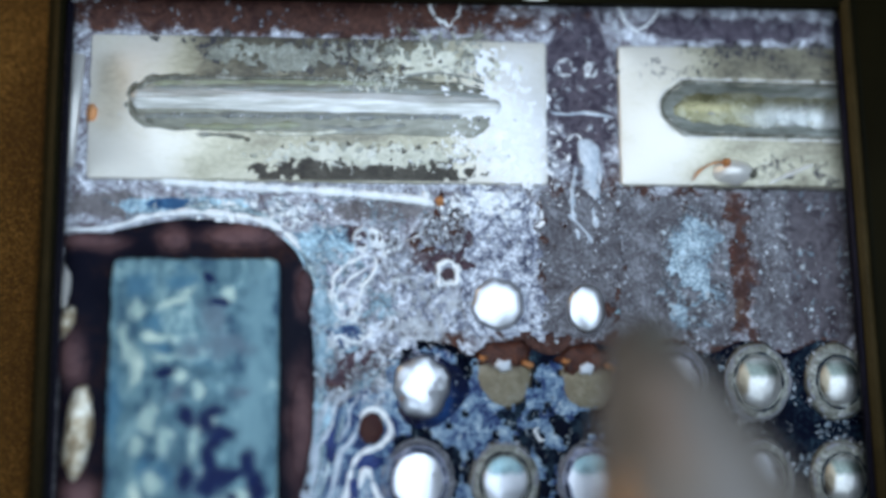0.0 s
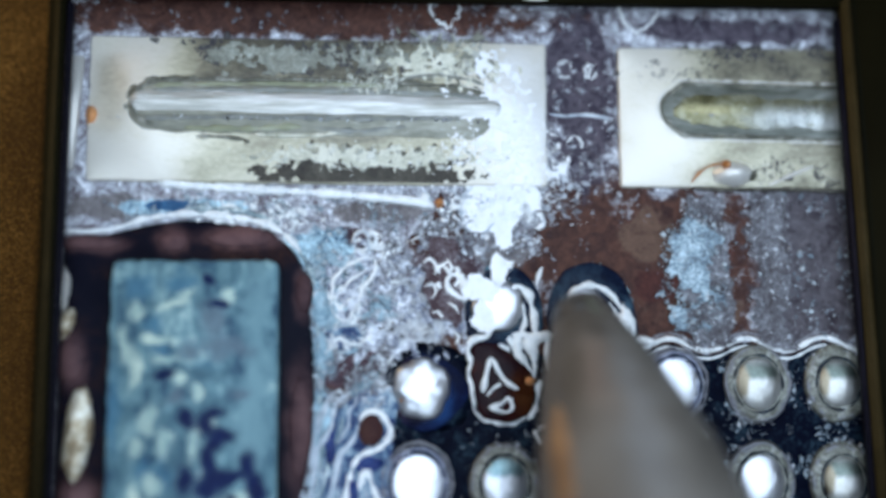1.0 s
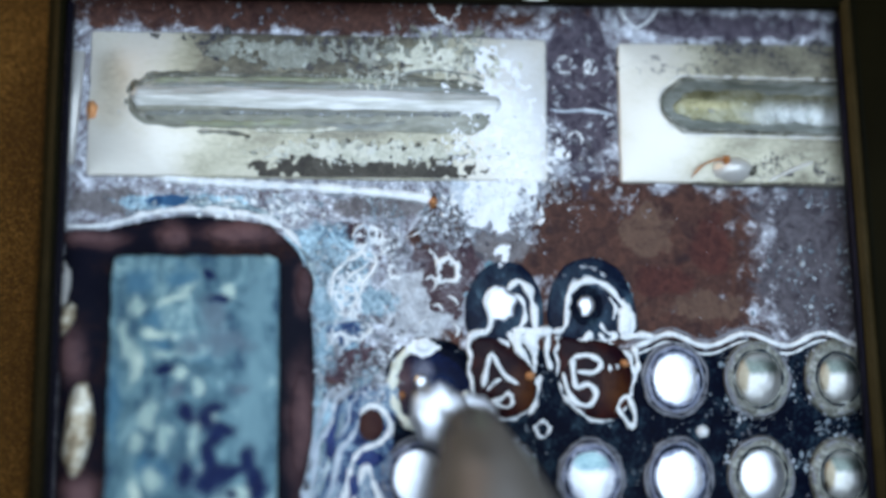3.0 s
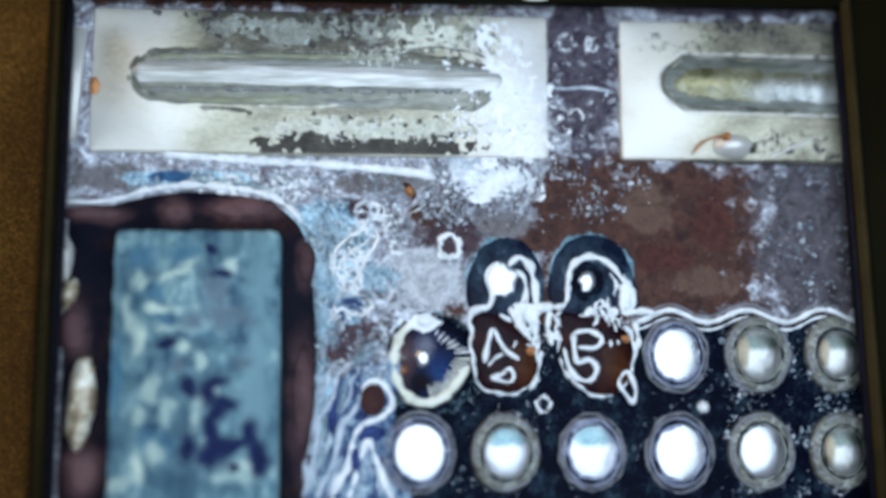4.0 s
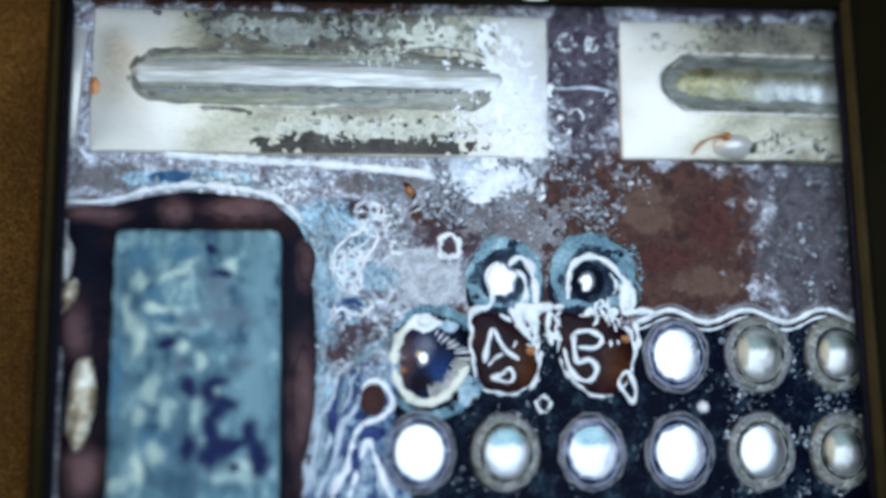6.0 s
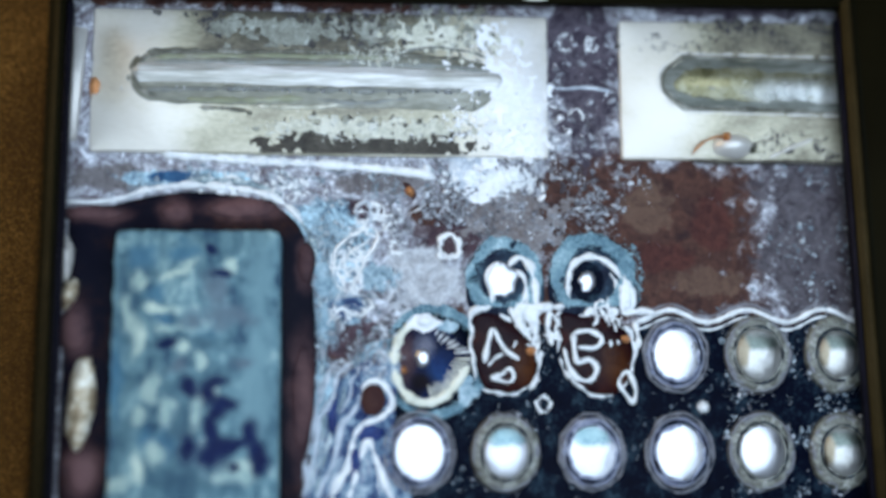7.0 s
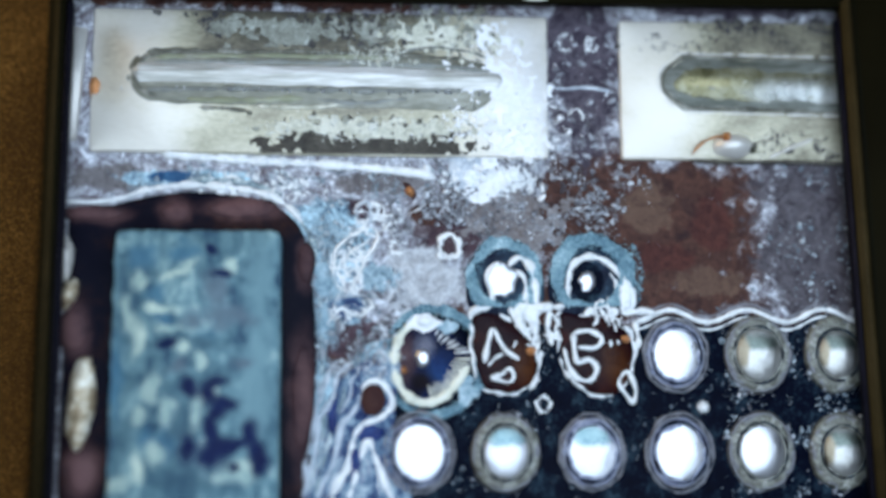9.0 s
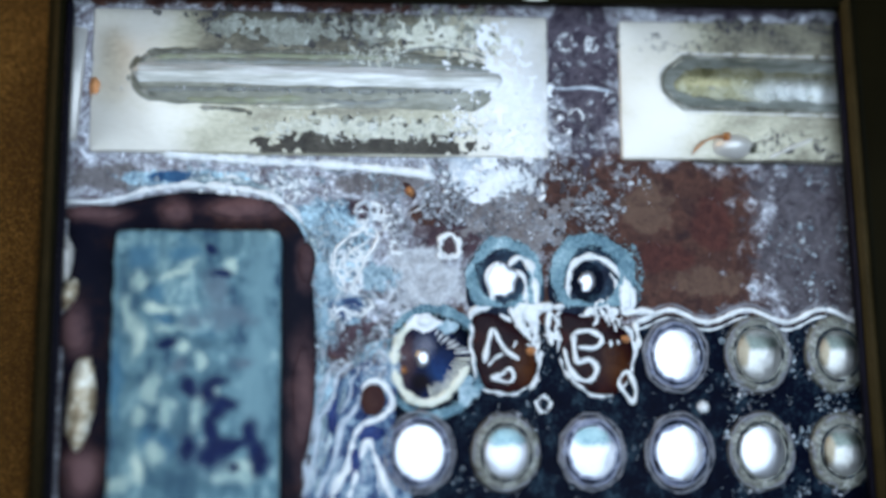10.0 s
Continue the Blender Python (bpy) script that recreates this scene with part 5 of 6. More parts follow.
pool2 = pool((0.0400, -0.0273), [(0.0306, -0.0174), (0.0370, -0.0174), (0.0446, -0.0183), (0.0494, -0.0226), (0.0500, -0.0301), (0.0470, -0.0375), (0.0409, -0.0389), (0.0343, -0.0353), (0.0309, -0.0284)],
             [([(0.0341, -0.0225), (0.0384, -0.0219), (0.0418, -0.0240), (0.0398, -0.0264), (0.0349, -0.0261)], 5, False),
              ([(0.0341, -0.0222), (0.0343, -0.0270), (0.0351, -0.0302), (0.0381, -0.0294), (0.0402, -0.0318), (0.0383, -0.0349), (0.0347, -0.0341), (0.0326, -0.0307), (0.0316, -0.0261)], 5, False),
              ([(0.0435, -0.0240), (0.0442, -0.0253), (0.0437, -0.0270)], 4, False), ([(0.0454, -0.0238), (0.0462, -0.0250), (0.0457, -0.0265)], 4, False),
              ([(0.0459, -0.0354), (0.0484, -0.0327), (0.0504, -0.0375), (0.0496, -0.0407), (0.0476, -0.0384)], 4.5, True)], "dark red-brown flux pool with white curls", 5)
for root, at in ((pool1, (0.0228, -0.0272)), (pool2, (0.0481, -0.0242))):
    bm = bmesh.new()
    dome(bm, 0.00135, 0.0012, lambda u: 0.0012 * (1 - u * u), z=0.0014, at=at, rough=0.3, seed=at[0] * 90)
    part("copper_speck", bm, M_COPPER, root, "orange copper speck", placed=True)

# open cup with a toothed flux fringe
rng = random.Random(17)
cup = thing("solder_cup", (-0.0053, -0.0296), "dark empty solder cup with a toothed white flux fringe", "solder joint")
bm = bmesh.new()
dome(bm, 0.0114, 0.0117, lambda u: 0.0004 * (1 - u ** 6), z=0.0004, at=(-0.0027, -0.0287), rough=0.15, seed=8, rings=4)
part("film", bm, M_NAVY, cup, "bluish flux film", placed=True)
bm = bmesh.new()
slab(bm, spline([(-0.0070, -0.0199), (-0.0014, -0.0208), (0.0039, -0.0241), (0.0070, -0.0285), (0.0062, -0.0318), (0.0029, -0.0358), (-0.0007, -0.0387), (-0.0051, -0.0398), (-0.0095, -0.0383), (-0.0124, -0.0336), (-0.0130, -0.0284), (-0.0109, -0.0228)], True), 0.0005, 0.0010, 0.0002)
part("cup", bm, M_CUP, cup, placed=True)
bm = bmesh.new()
ridge(bm, spline([(-0.0023, -0.0205), (-0.0075, -0.0196), (-0.0115, -0.0231), (-0.0131, -0.0295), (-0.0118, -0.0357), (-0.0080, -0.0395), (-0.0036, -0.0401), (0.0005, -0.0381), (0.0038, -0.0344), (0.0065, -0.0304)]), 0.00125, 0.0009, 0.0008, False, 0.5, 3)
part("rim", bm, M_CREAMRIM, cup, "cream flux rim", placed=True)
c = (-0.0051, -0.0196)
ragged(cup, (-0.0129, 0.0027, -0.0235, -0.0157), lambda x, y: 0.8 - 1.2 * math.hypot((x - c[0]) / 0.0060, (y - c[1]) / 0.0030), 0.0016, M_WHITE, 141, "flux_lump", 0.0003, 0.7)
bm = bmesh.new()
dome(bm, 0.0030, 0.0020, lambda u: 0.0014 * (1 - u ** 3), z=0.0009, at=(-0.0050, -0.0192), rough=0.25, seed=2)
part("flux_lump", bm, M_RIDGE, cup, "white lump of flux", placed=True)
for k in range(13):
    # teeth along the open side, all pointing to the cup's middle
    u = k / 12
    a = Vector((0.0072, -0.0290)).lerp(Vector((-0.0033, -0.0395)), u) + Vector((0.0014, -0.0014)) * math.sin(3.14 * u)
    c = Vector((-0.0056, -0.0290))
    bm = bmesh.new()
    ridge(bm, [a.lerp(c, w) for w in (0.0, 0.11, 0.22, 0.30 + 0.12 * rng.random())], 0.00052, 0.00050, 0.0012, False, 0.3, k)
    part("tooth", bm, M_CREAMRIM, cup, placed=True)
for k in range(7):
    u = k / 6
    a = Vector((-0.0014, -0.0211)).lerp(Vector((0.0069, -0.0271)), u)
    bm = bmesh.new()
    ridge(bm, [a.lerp(Vector((-0.0050, -0.0281)), w) for w in (0.0, 0.14, 0.26 + 0.12 * rng.random())], 0.00050, 0.00040, 0.0012, False, 0.3, k)
    part("tooth", bm, M_RIDGE, cup, placed=True)
bm = bmesh.new()
dome(bm, 0.0021, 0.0024, lambda u: 0.0009 * (1 - u ** 3), z=0.001, at=(-0.0056, -0.0287), rough=0.15, seed=6)
part("solder_bead", bm, M_SOLDER, cup, "tiny bright solder bead", placed=True)
bm = bmesh.new()
dome(bm, 0.0009, 0.0011, lambda u: 0.0012 * (1 - u * u), z=0.001, at=(-0.0107, -0.0318), rough=0.4, seed=4)
part("copper_speck", bm, M_COPPER, cup, "orange copper speck", placed=True)


# curls of flux beside the chip, a blue wet spot and a burnt patch with a ringed bubble
for k, (pts, r, m) in enumerate((([(-0.0287, -0.0077), (-0.0283, -0.0004), (-0.0247, 0.0033), (-0.0189, 0.0054), (-0.017, 0.003), (-0.0198, -0.0014), (-0.0222, -0.0062), (-0.0245, -0.0111), (-0.0277, -0.0103), (-0.0287, -0.0077)], 3.6, M_RIDGE),
                                 ([(-0.0262, -0.0041), (-0.0243, -0.0009), (-0.0216, 0.0009), (-0.0202, 0.003)], 3, M_RIDGE),
                                 ([(-0.0262, -0.0086), (-0.0246, -0.0058), (-0.022, -0.0051)], 3, M_RIDGE),
                                 ([(-0.027, -0.0111), (-0.0282, -0.0131)], 3, M_RIDGE),
                                 ([(-0.0304, -0.0203), (-0.0286, -0.0173), (-0.0265, -0.0156), (-0.0235, -0.0173), (-0.0202, -0.0169), (-0.0187, -0.0148), (-0.0202, -0.0127)], 4, M_RIDGE),
                                 ([(-0.0202, -0.0127), (-0.0259, -0.0125), (-0.0296, -0.015)], 3, M_PALELINE),
                                 ([(-0.0223, 0.0072), (-0.0227, 0.0111), (-0.0208, 0.0128), (-0.0191, 0.0106), (-0.0198, 0.007)], 3, M_PALELINE),
                                 ([(-0.0168, 0.0041), (-0.0137, 0.0068), (-0.0107, 0.0083)], 3.4, M_RIDGE),
                                 ([(-0.0093, 0.0092), (-0.0063, 0.0105), (-0.0039, 0.0124)], 3.2, M_RIDGE))):
    bead([q + Vector((0.0009 * n2(q.x, q.y, 300, k + 50), 0.0009 * n2(q.x, q.y, 300, k + 54))) for q in spline(pts)], 0.00012 * r, seed=k + 80, z=0.0011, wob=0.7, material=m)
bead(oval(0.0017, 0.0005, 0.0027, 0.0031, 30, 0.45, 5), 0.00065, closed=True, seed=91, wob=0.7, z=0.0011, label="white ring of a burst flux bubble")
for c, rx, ry, m, seed in (((-0.0243, -0.0148), 0.0062, 0.0024, M_TRACE, 201), ((-0.0051, 0.0047), 0.0046, 0.0024, M_BURNTFILM, 207), ((0.0017, 0.0005), 0.0026, 0.0028, M_BURNTFILM, 213)):
    ragged(board, (c[0] - 1.3 * rx, c[0] + 1.3 * rx, c[1] - 1.3 * ry, c[1] + 1.3 * ry), lambda x, y, c=c, rx=rx, ry=ry: 0.9 - 1.2 * math.hypot((x - c[0]) / rx, (y - c[1]) / ry), 0.00115, m, seed, "film", 0.0003, 0.7)
crust("grit", board, 420, between((-0.0141, 0.0159), (0.0068, 0.0023)), (0.0003, 0.0012), M_FLAKE, 0.0011, 260, "", clumpy(90, -0.1, 4), 0.2)

# two wetted pads with looped beads
def wet_pad(at, label, halo, dot, ringed, loops, seed):
    root = thing("solder_pad", at, label, "solder pad", "wetted pads above the pools")
    b = bmesh.new()
    slab(b, spline(halo, True), 0.0004, 0.0012, 0.0006, jag=0.0004, seed=seed)
    part("halo", b, M_HALO, root, "teal-black glassy flux halo", placed=True)
    if ringed:
        b = bmesh.new()
        dome(b, 0.00495, 0.0057, lambda u: 0.0005 * (1 - u ** 3), z=0.0011, at=at, rough=0.05, seed=seed)
        part("collar", b, M_NAVY, root, "dark blue collar", placed=True)
    b = bmesh.new()
    dome(b, 0.00015 * dot, 0.000165 * dot, lambda u: 0.0008 * (1 - u ** 2.4), z=0.0014, at=at, rough=0.25, seed=seed)
    part("dot", b, M_SOLDER, root, "bright solder dot", placed=True)
    for k, (pts, r) in enumerate(loops):
        b = bmesh.new()
        line = [p + Vector((0.0003 * n2(p.x, p.y, 420, seed + k), 0.0003 * n2(p.x, p.y, 420, seed + k + 9))) for p in spline(pts, False, 0.0006)]
        ridge(b, line, 0.00015 * r, 0.00015 * r * 0.8, 0.0012, False, 0.6, seed + k)
        part("loop", b, M_RIDGE, root, "white looped flux bead", placed=True)
    return root


pad1 = wet_pad((0.0156, -0.0083), "bright wetted solder pad in a teal flux halo",
        [(0.0070, -0.0164), (0.0062, -0.0074), (0.0094, -0.0001), (0.0161, 0.0032), (0.0231, 0.0005), (0.0263, -0.0074), (0.0256, -0.0157), (0.0157, -0.0179)], 27, False,
        [([(0.0064, -0.0173), (0.0085, -0.0161), (0.0118, -0.0152), (0.0128, -0.0119), (0.0114, -0.0080), (0.0126, -0.0050), (0.0154, -0.0038)], 5.5), ([(0.0172, -0.0047), (0.0200, -0.0024), (0.0227, -0.0044), (0.0241, -0.0089), (0.0246, -0.0144), (0.0267, -0.0153)], 6.5),
         ([(0.0187, -0.0056), (0.0211, -0.0074), (0.0219, -0.0107), (0.0206, -0.0143), (0.0182, -0.0164)], 4), ([(0.0173, -0.0157), (0.0193, -0.0194), (0.0217, -0.0224), (0.0234, -0.0248)], 6), ([(0.0180, -0.0149), (0.0248, -0.0157), (0.0291, -0.0150)], 7),
         ([(0.0221, -0.0161), (0.0240, -0.0209), (0.0243, -0.0248)], 6), ([(0.0282, -0.0157), (0.0274, -0.0210), (0.0285, -0.0257)], 5), ([(0.0255, -0.0269), (0.0247, -0.0328), (0.0222, -0.0372)], 4.5)], 2)
pad2 = wet_pad((0.0383, -0.0088), "bright wetted solder pad in a teal flux halo",
        [(0.0291, -0.0157), (0.0287, -0.0059), (0.0329, 0.0017), (0.0399, 0.0041), (0.0472, 0.0015), (0.0509, -0.0059), (0.0518, -0.0158), (0.0400, -0.0183)], 17, True,
        [([(0.0288, -0.0156), (0.0325, -0.0147), (0.0332, -0.0089), (0.0343, -0.0047), (0.0374, -0.0025), (0.0414, -0.0025), (0.0451, -0.0047), (0.0481, -0.0084), (0.0507, -0.0126), (0.0502, -0.0163), (0.0471, -0.0175)], 5.5),
         ([(0.0417, -0.0135), (0.0435, -0.0158), (0.0462, -0.0168), (0.0434, -0.0180), (0.0413, -0.0158)], 4), ([(0.0370, -0.0183), (0.0389, -0.0162), (0.0397, -0.0183)], 4),
         ([(0.0444, -0.0062), (0.0462, -0.0093), (0.0454, -0.0132)], 3.5), ([(0.0477, -0.0175), (0.0524, -0.0166), (0.0570, -0.0172)], 7), ([(0.0504, -0.0196), (0.0518, -0.0241), (0.0497, -0.0316)], 5)], 6)
for root, at, rx, ry in ((pad2, (0.0485, -0.0123), 15, 32), (pad1, (0.0233, -0.0179), 16, 18), (pad1, (0.0199, -0.0179), 9, 20)):
    bm = bmesh.new()
    dome(bm, 0.00015 * rx, 0.00015 * ry, lambda u: 0.0009 * (1 - u ** 3), z=0.0012, at=at, rough=0.5, seed=at[0] * 70)
    part("flux_lump", bm, M_RIDGE, root, "white lump of flux", placed=True)
bm = bmesh.new()
dome(bm, 0.0018, 0.00165, lambda u: 0.0016 * (1 - u * u), z=0.0005, at=(0.0688, -0.0422), rough=0.1)
part("flux_drop", bm, M_RIDGE, board, "single pale flux drop")

# tangled threads of flux between the pads and pools
threads = thing("flux_threads", (0, 0), "tangled white flux threads between the pads and pools", "flux thread", "flux residue")
rng = random.Random(5)
for k in range(26):
    a = Vector((0.0240, -0.0202)) + Vector((rng.gauss(0, 0.003), rng.gauss(0, 0.0033))) if k < 16 else Vector((0.0455, -0.0158)) + Vector((rng.gauss(0, 0.0036), rng.gauss(0, 0.0018)))
    d = rng.uniform(-0.9, 0.9) - 1.57
    line = []
    for i in range(9):
        line.append(a.copy())
        d += rng.uniform(-0.7, 0.7)
        a = a + Vector((math.cos(d), math.sin(d))) * 0.000675
    bead(line, 0.00015 * rng.uniform(1.8, 3.6), z=0.0015, seed=k, label="tangled white flux thread", root=threads)

# ---- loose residue ----
def residue(label, at=(0, 0)):
    return thing("flux_residue", at, label, "flux residue", "flux residue", kind="stuff")


RES = residue("pale gritty flux residue scattered on the board")
for n, a, b, size, m, z, seed, keep in (
        (240, (0.0295, 0.0798), (0.0489, 0.0249), (2, 11), M_FLAKE, 0.0004, 21, clumpy(110, 0.08, 2)),
        (330, (-0.0335, 0.0213), (0.0067, -0.0179), (1.5, 8), M_FLAKE, 0.0005, 22, clumpy(90, 0.0, 3)),
        (90, (0.0227, 0.0241), (0.0567, 0.0142), (1.5, 7), M_FLAKE, 0.0002, 23, clumpy(110, 0.0, 5)),
        (260, (0.0883, 0.0240), (0.1173, -0.0153), (1.5, 8), M_BLUEFLAKE, 0.0004, 24, clumpy(90, 0.0, 7)),
        (600, (-0.0976, 0.0230), (-0.0035, 0.0139), (1.5, 7), M_BLUEFLAKE, 0.0005, 25, clumpy(100, 0.0, 8)),
        (260, (-0.0334, 0.0091), (-0.0186, -0.0236), (1.5, 8), M_BLUEFLAKE, 0.0008, 26, clumpy(100, 0.0, 9))) + (
        (900, (0.0724, -0.0212), (0.1165, -0.0695), (1.5, 7), M_BLUEFLAKE, 0.0005, 27, clumpy(120, 0.05, 10)),
        (300, (-0.0156, -0.0237), (0.0701, -0.0685), (1.5, 5), M_BLUEFLAKE, 0.0005, 28, clumpy(140, 0.2, 11)),
        (260, (0.0496, 0.0821), (0.1165, 0.0664), (1.5, 8), M_DIMFLAKE, 0.0003, 29, clumpy(110, 0.05, 12)),
        (170, (-0.0910, 0.0764), (0.0284, 0.0682), (1.5, 7), M_DIMFLAKE, 0.0005, 32, clumpy(120, 0.1, 13)),
        (70, (0.0507, 0.0220), (0.0868, -0.0159), (1.5, 4), M_FLAKE, 0.0001, 30, None)):
    crust("grit", RES, n, between(a, b), (size[0] * 0.00015, size[1] * 0.00015), m, z, seed, "", keep, 0.35)
crust("grit", RES, 420, patch(*(0.0136, 0.0186), 0.0057, 0.0021), (0.00045, 0.00195), M_RIDGE, 0.0006, 31, "", None, 0.4)
# frost of drying flux that comes up through the wet film round the pads and the cup
frost = thing("flux_frost", (0, 0), "teal-grey frost on drying flux round the pads", "flux frost", "flux residue", kind="stuff", rides=False)


def shell(c, rx, ry, low, high, y_low):
    """Keeps what lies between two ovals round c, above y_low."""
    return lambda x, y: y > y_low and low < math.hypot((x - c[0]) / rx, (y - c[1]) / ry) < high


def band(c, rx, ry, low, high, y_low):
    """Inside an oval ring round c, above y_low."""
    mid, half = (low + high) / 2, (high - low) / 2
    return lambda x, y: -9 if y < y_low else 0.9 - 1.1 * abs(math.hypot((x - c[0]) / rx, (y - c[1]) / ry) - mid) / half


for k, (at, size, z, keep) in enumerate((((0.0159, -0.0074), 0.0125, 0.0014, band((0.0159, -0.0074), 0.0099, 0.0105, 0.60, 1.10, -0.0156)),
                                         ((0.0397, -0.0074), 0.0140, 0.0014, band((0.0397, -0.0074), 0.0111, 0.0114, 0.58, 1.12, -0.0156)),
                                         ((-0.0030, -0.0296), 0.0155, 0.00085, band((-0.0030, -0.0296), 0.0114, 0.012, 0.98, 1.30, -1.0)))):
    ragged(frost, (at[0] - size, at[0] + size, at[1] - size, at[1] + size), keep, z, M_FROST, 60 + 5 * k, "frost", 0.0004, 0.45, 0.00045)
for k, (c, rx, ry) in enumerate((((0.0023, -0.0206), 0.0052, 0.0036), ((0.0066, -0.0373), 0.0048, 0.0052), ((-0.0168, -0.0269), 0.0062, 0.0060))):
    ragged(frost, (c[0] - 1.3 * rx, c[0] + 1.3 * rx, c[1] - 1.3 * ry, c[1] + 1.3 * ry), lambda x, y, c=c, rx=rx, ry=ry: 0.75 - 1.2 * math.hypot((x - c[0]) / rx, (y - c[1]) / ry), 0.0010, M_PALETEAL, 151 + 3 * k, "frost", 0.0004, 0.6)
for k, (n, a, b, size, m, z, keep) in enumerate((
        (420, (0.0055, 0.0038), (0.0271, -0.0174), (0.9, 4.2), M_FROSTGRIT, 0.0013, shell((0.0159, -0.0074), 0.0099, 0.0105, 0.64, 1.02, -0.0156)),
        (520, (0.0281, 0.0051), (0.0527, -0.0175), (0.9, 4.2), M_FROSTGRIT, 0.0013, shell((0.0397, -0.0074), 0.0111, 0.0114, 0.62, 1.06, -0.0156)),
        (160, (0.0484, 0.0018), (0.0555, -0.0151), (1.5, 6), M_FROSTGRIT, 0.0006, shell((0.0397, -0.0074), 0.0111, 0.0114, 1.0, 1.3, -0.0145)),
        (300, (-0.0141, -0.0172), (0.0093, -0.0429), (0.9, 4), M_FROSTGRIT, 0.0010, shell((-0.0030, -0.0296), 0.0114, 0.012, 0.98, 1.22, -1.0)),
        (300, (0.0217, 0.0171), (0.0476, 0.0018), (1.5, 6), M_FLAKE, 0.0006, clumpy(110, 0.0, 5)))):
    crust("frost_grit", frost, n, between(a, b), (size[0] * 0.00015, size[1] * 0.00015), m, z, 200 + 7 * k, "", keep, 0.06)
# grey film that dries above the pads once the iron has gone
HAZE = residue("grey film of drying flux above the pads")
ragged(HAZE, (-0.0100, 0.0200, -0.0120, 0.0240), lambda x, y: 0.60 - 1.2 * math.hypot((x + 0.0010) / 0.0120, (y - 0.0090) / 0.0100), 0.0009, M_FILM, 77, "film", 0.0005)
crust("grit", HAZE, 260, between((0.0060, 0.0220), (0.0500, 0.0090)), (0.0002, 0.0010), M_FLAKE, 0.0009, 240, "", clumpy(110, 0.0, 5), 0.2)
# a second film dries later, close above the first pad
DRY = residue("grey-brown film of drying flux close above a pad")
ragged(DRY, (0.0040, 0.0560, -0.0020, 0.0240), lambda x, y: 0.95 - 1.2 * math.hypot((x - 0.0205) / 0.0195, (y - 0.0075) / 0.0115), 0.0009, M_HAZE, 71, "film", 0.0005, 0.7, 0.0005)
crust("grit", DRY, 260, between((0.0060, 0.0220), (0.0420, 0.0010)), (0.0003, 0.0013), M_DIMFLAKE, 0.0009, 241, "", clumpy(90, -0.2, 3), 0.1)
crust("grit", DRY, 260, between((0.0060, 0.0160), (0.0420, 0.0010)), (0.0002, 0.0009), M_FLAKE, 0.0009, 242, "", clumpy(110, 0.0, 5), 0.2)
# white streak that stays below the contact's corner
streak = thing("flux_smear", (0, 0), "bright white streak of dried flux below the contact", "flux smear", "flux residue")


def streak_at(x, y):
    """A slanting spindle."""
    u, v = (x - 0.0131) * 0.875 + (y - 0.0166) * 0.484, (y - 0.0166) * 0.875 - (x - 0.0131) * 0.484
    return 1.0 - 1.2 * math.hypot(u / 0.0104493, v / 0.0036)


for k, (z, less) in enumerate(((0.0011, 0.0), (0.0014, 0.35))):
    ragged(streak, (0.0011, 0.0251, 0.0066, 0.0266), lambda x, y, less=less: streak_at(x, y) - less, z, M_WHITE, 221 + 3 * k, "smear", 0.0004, 0.6)
FLECK = ((-0.0004, 0.0200), (-0.0088, 0.0154))
fleck = thing("copper_fleck", FLECK[1], "orange copper fleck with a burnt tail", "copper fleck", rides=False, z=0.0006)
bm = bmesh.new()
dome(bm, 0.0014, 0.0014, lambda u: 0.0016 * (1 - u * u), rough=0.3, seed=6)
part("fleck", bm, M_COPPER, fleck)
bm = bmesh.new()
ridge(bm, spline([(0.0003, 0.003), (0.0006, 0), (-0.0009, -0.0033), (-0.0024, -0.006)]), 0.00105, 0.00045, 0.0, False, 0.5, 3)
part("tail", bm, M_BROWN, fleck, "burnt brown tail")

# crust that the iron pushes aside
SWEPT = residue("grey flux crust that the iron pushes aside")
crust("grit", SWEPT, 1000, between((0.0312, 0.0234), (0.0638, -0.0044)), (0.0003, 0.0015), M_FLAKE, 0.0004, 41, "", clumpy(70, -0.2, 3), 0.35)
for k, pts in enumerate(([(0.0402, 0.0362), (0.0434, 0.0283), (0.0411, 0.0172), (0.0442, 0.0064)], [(0.0368, 0.0298), (0.0353, 0.0188), (0.0377, 0.0064)], [(0.0334, 0.0172), (0.0394, 0.0110), (0.0426, 0.0033)])):
    bm = bmesh.new()
    ridge(bm, spline(pts), 0.0006, 0.0006, 0.0006, False, 0.8, k)
    part("flux_strand", bm, M_PALELINE, SWEPT, "white strand of flux")
crust("grit", SWEPT, 420, between((0.0312, 0.0234), (0.0500, -0.0044)), (0.0006, 0.00195), M_DIMFLAKE, 0.0003, 45, "", clumpy(60, -0.5, 3), 0.06)
bm = bmesh.new()
slab(bm, spline([(0.0375, 0.0368), (0.0432, 0.0349), (0.0424, 0.0241), (0.0455, 0.0134), (0.0440, 0.0026), (0.0346, 0.0024), (0.0331, 0.0102), (0.0377, 0.0164), (0.0385, 0.0257)], True), 0.0003, 0.0009, 0.0004, jag=0.0008, seed=6)
part("flux_tongue", bm, M_PALELINE, SWEPT, "pale grey tongue of flux")
RIDERS.remove(SWEPT)


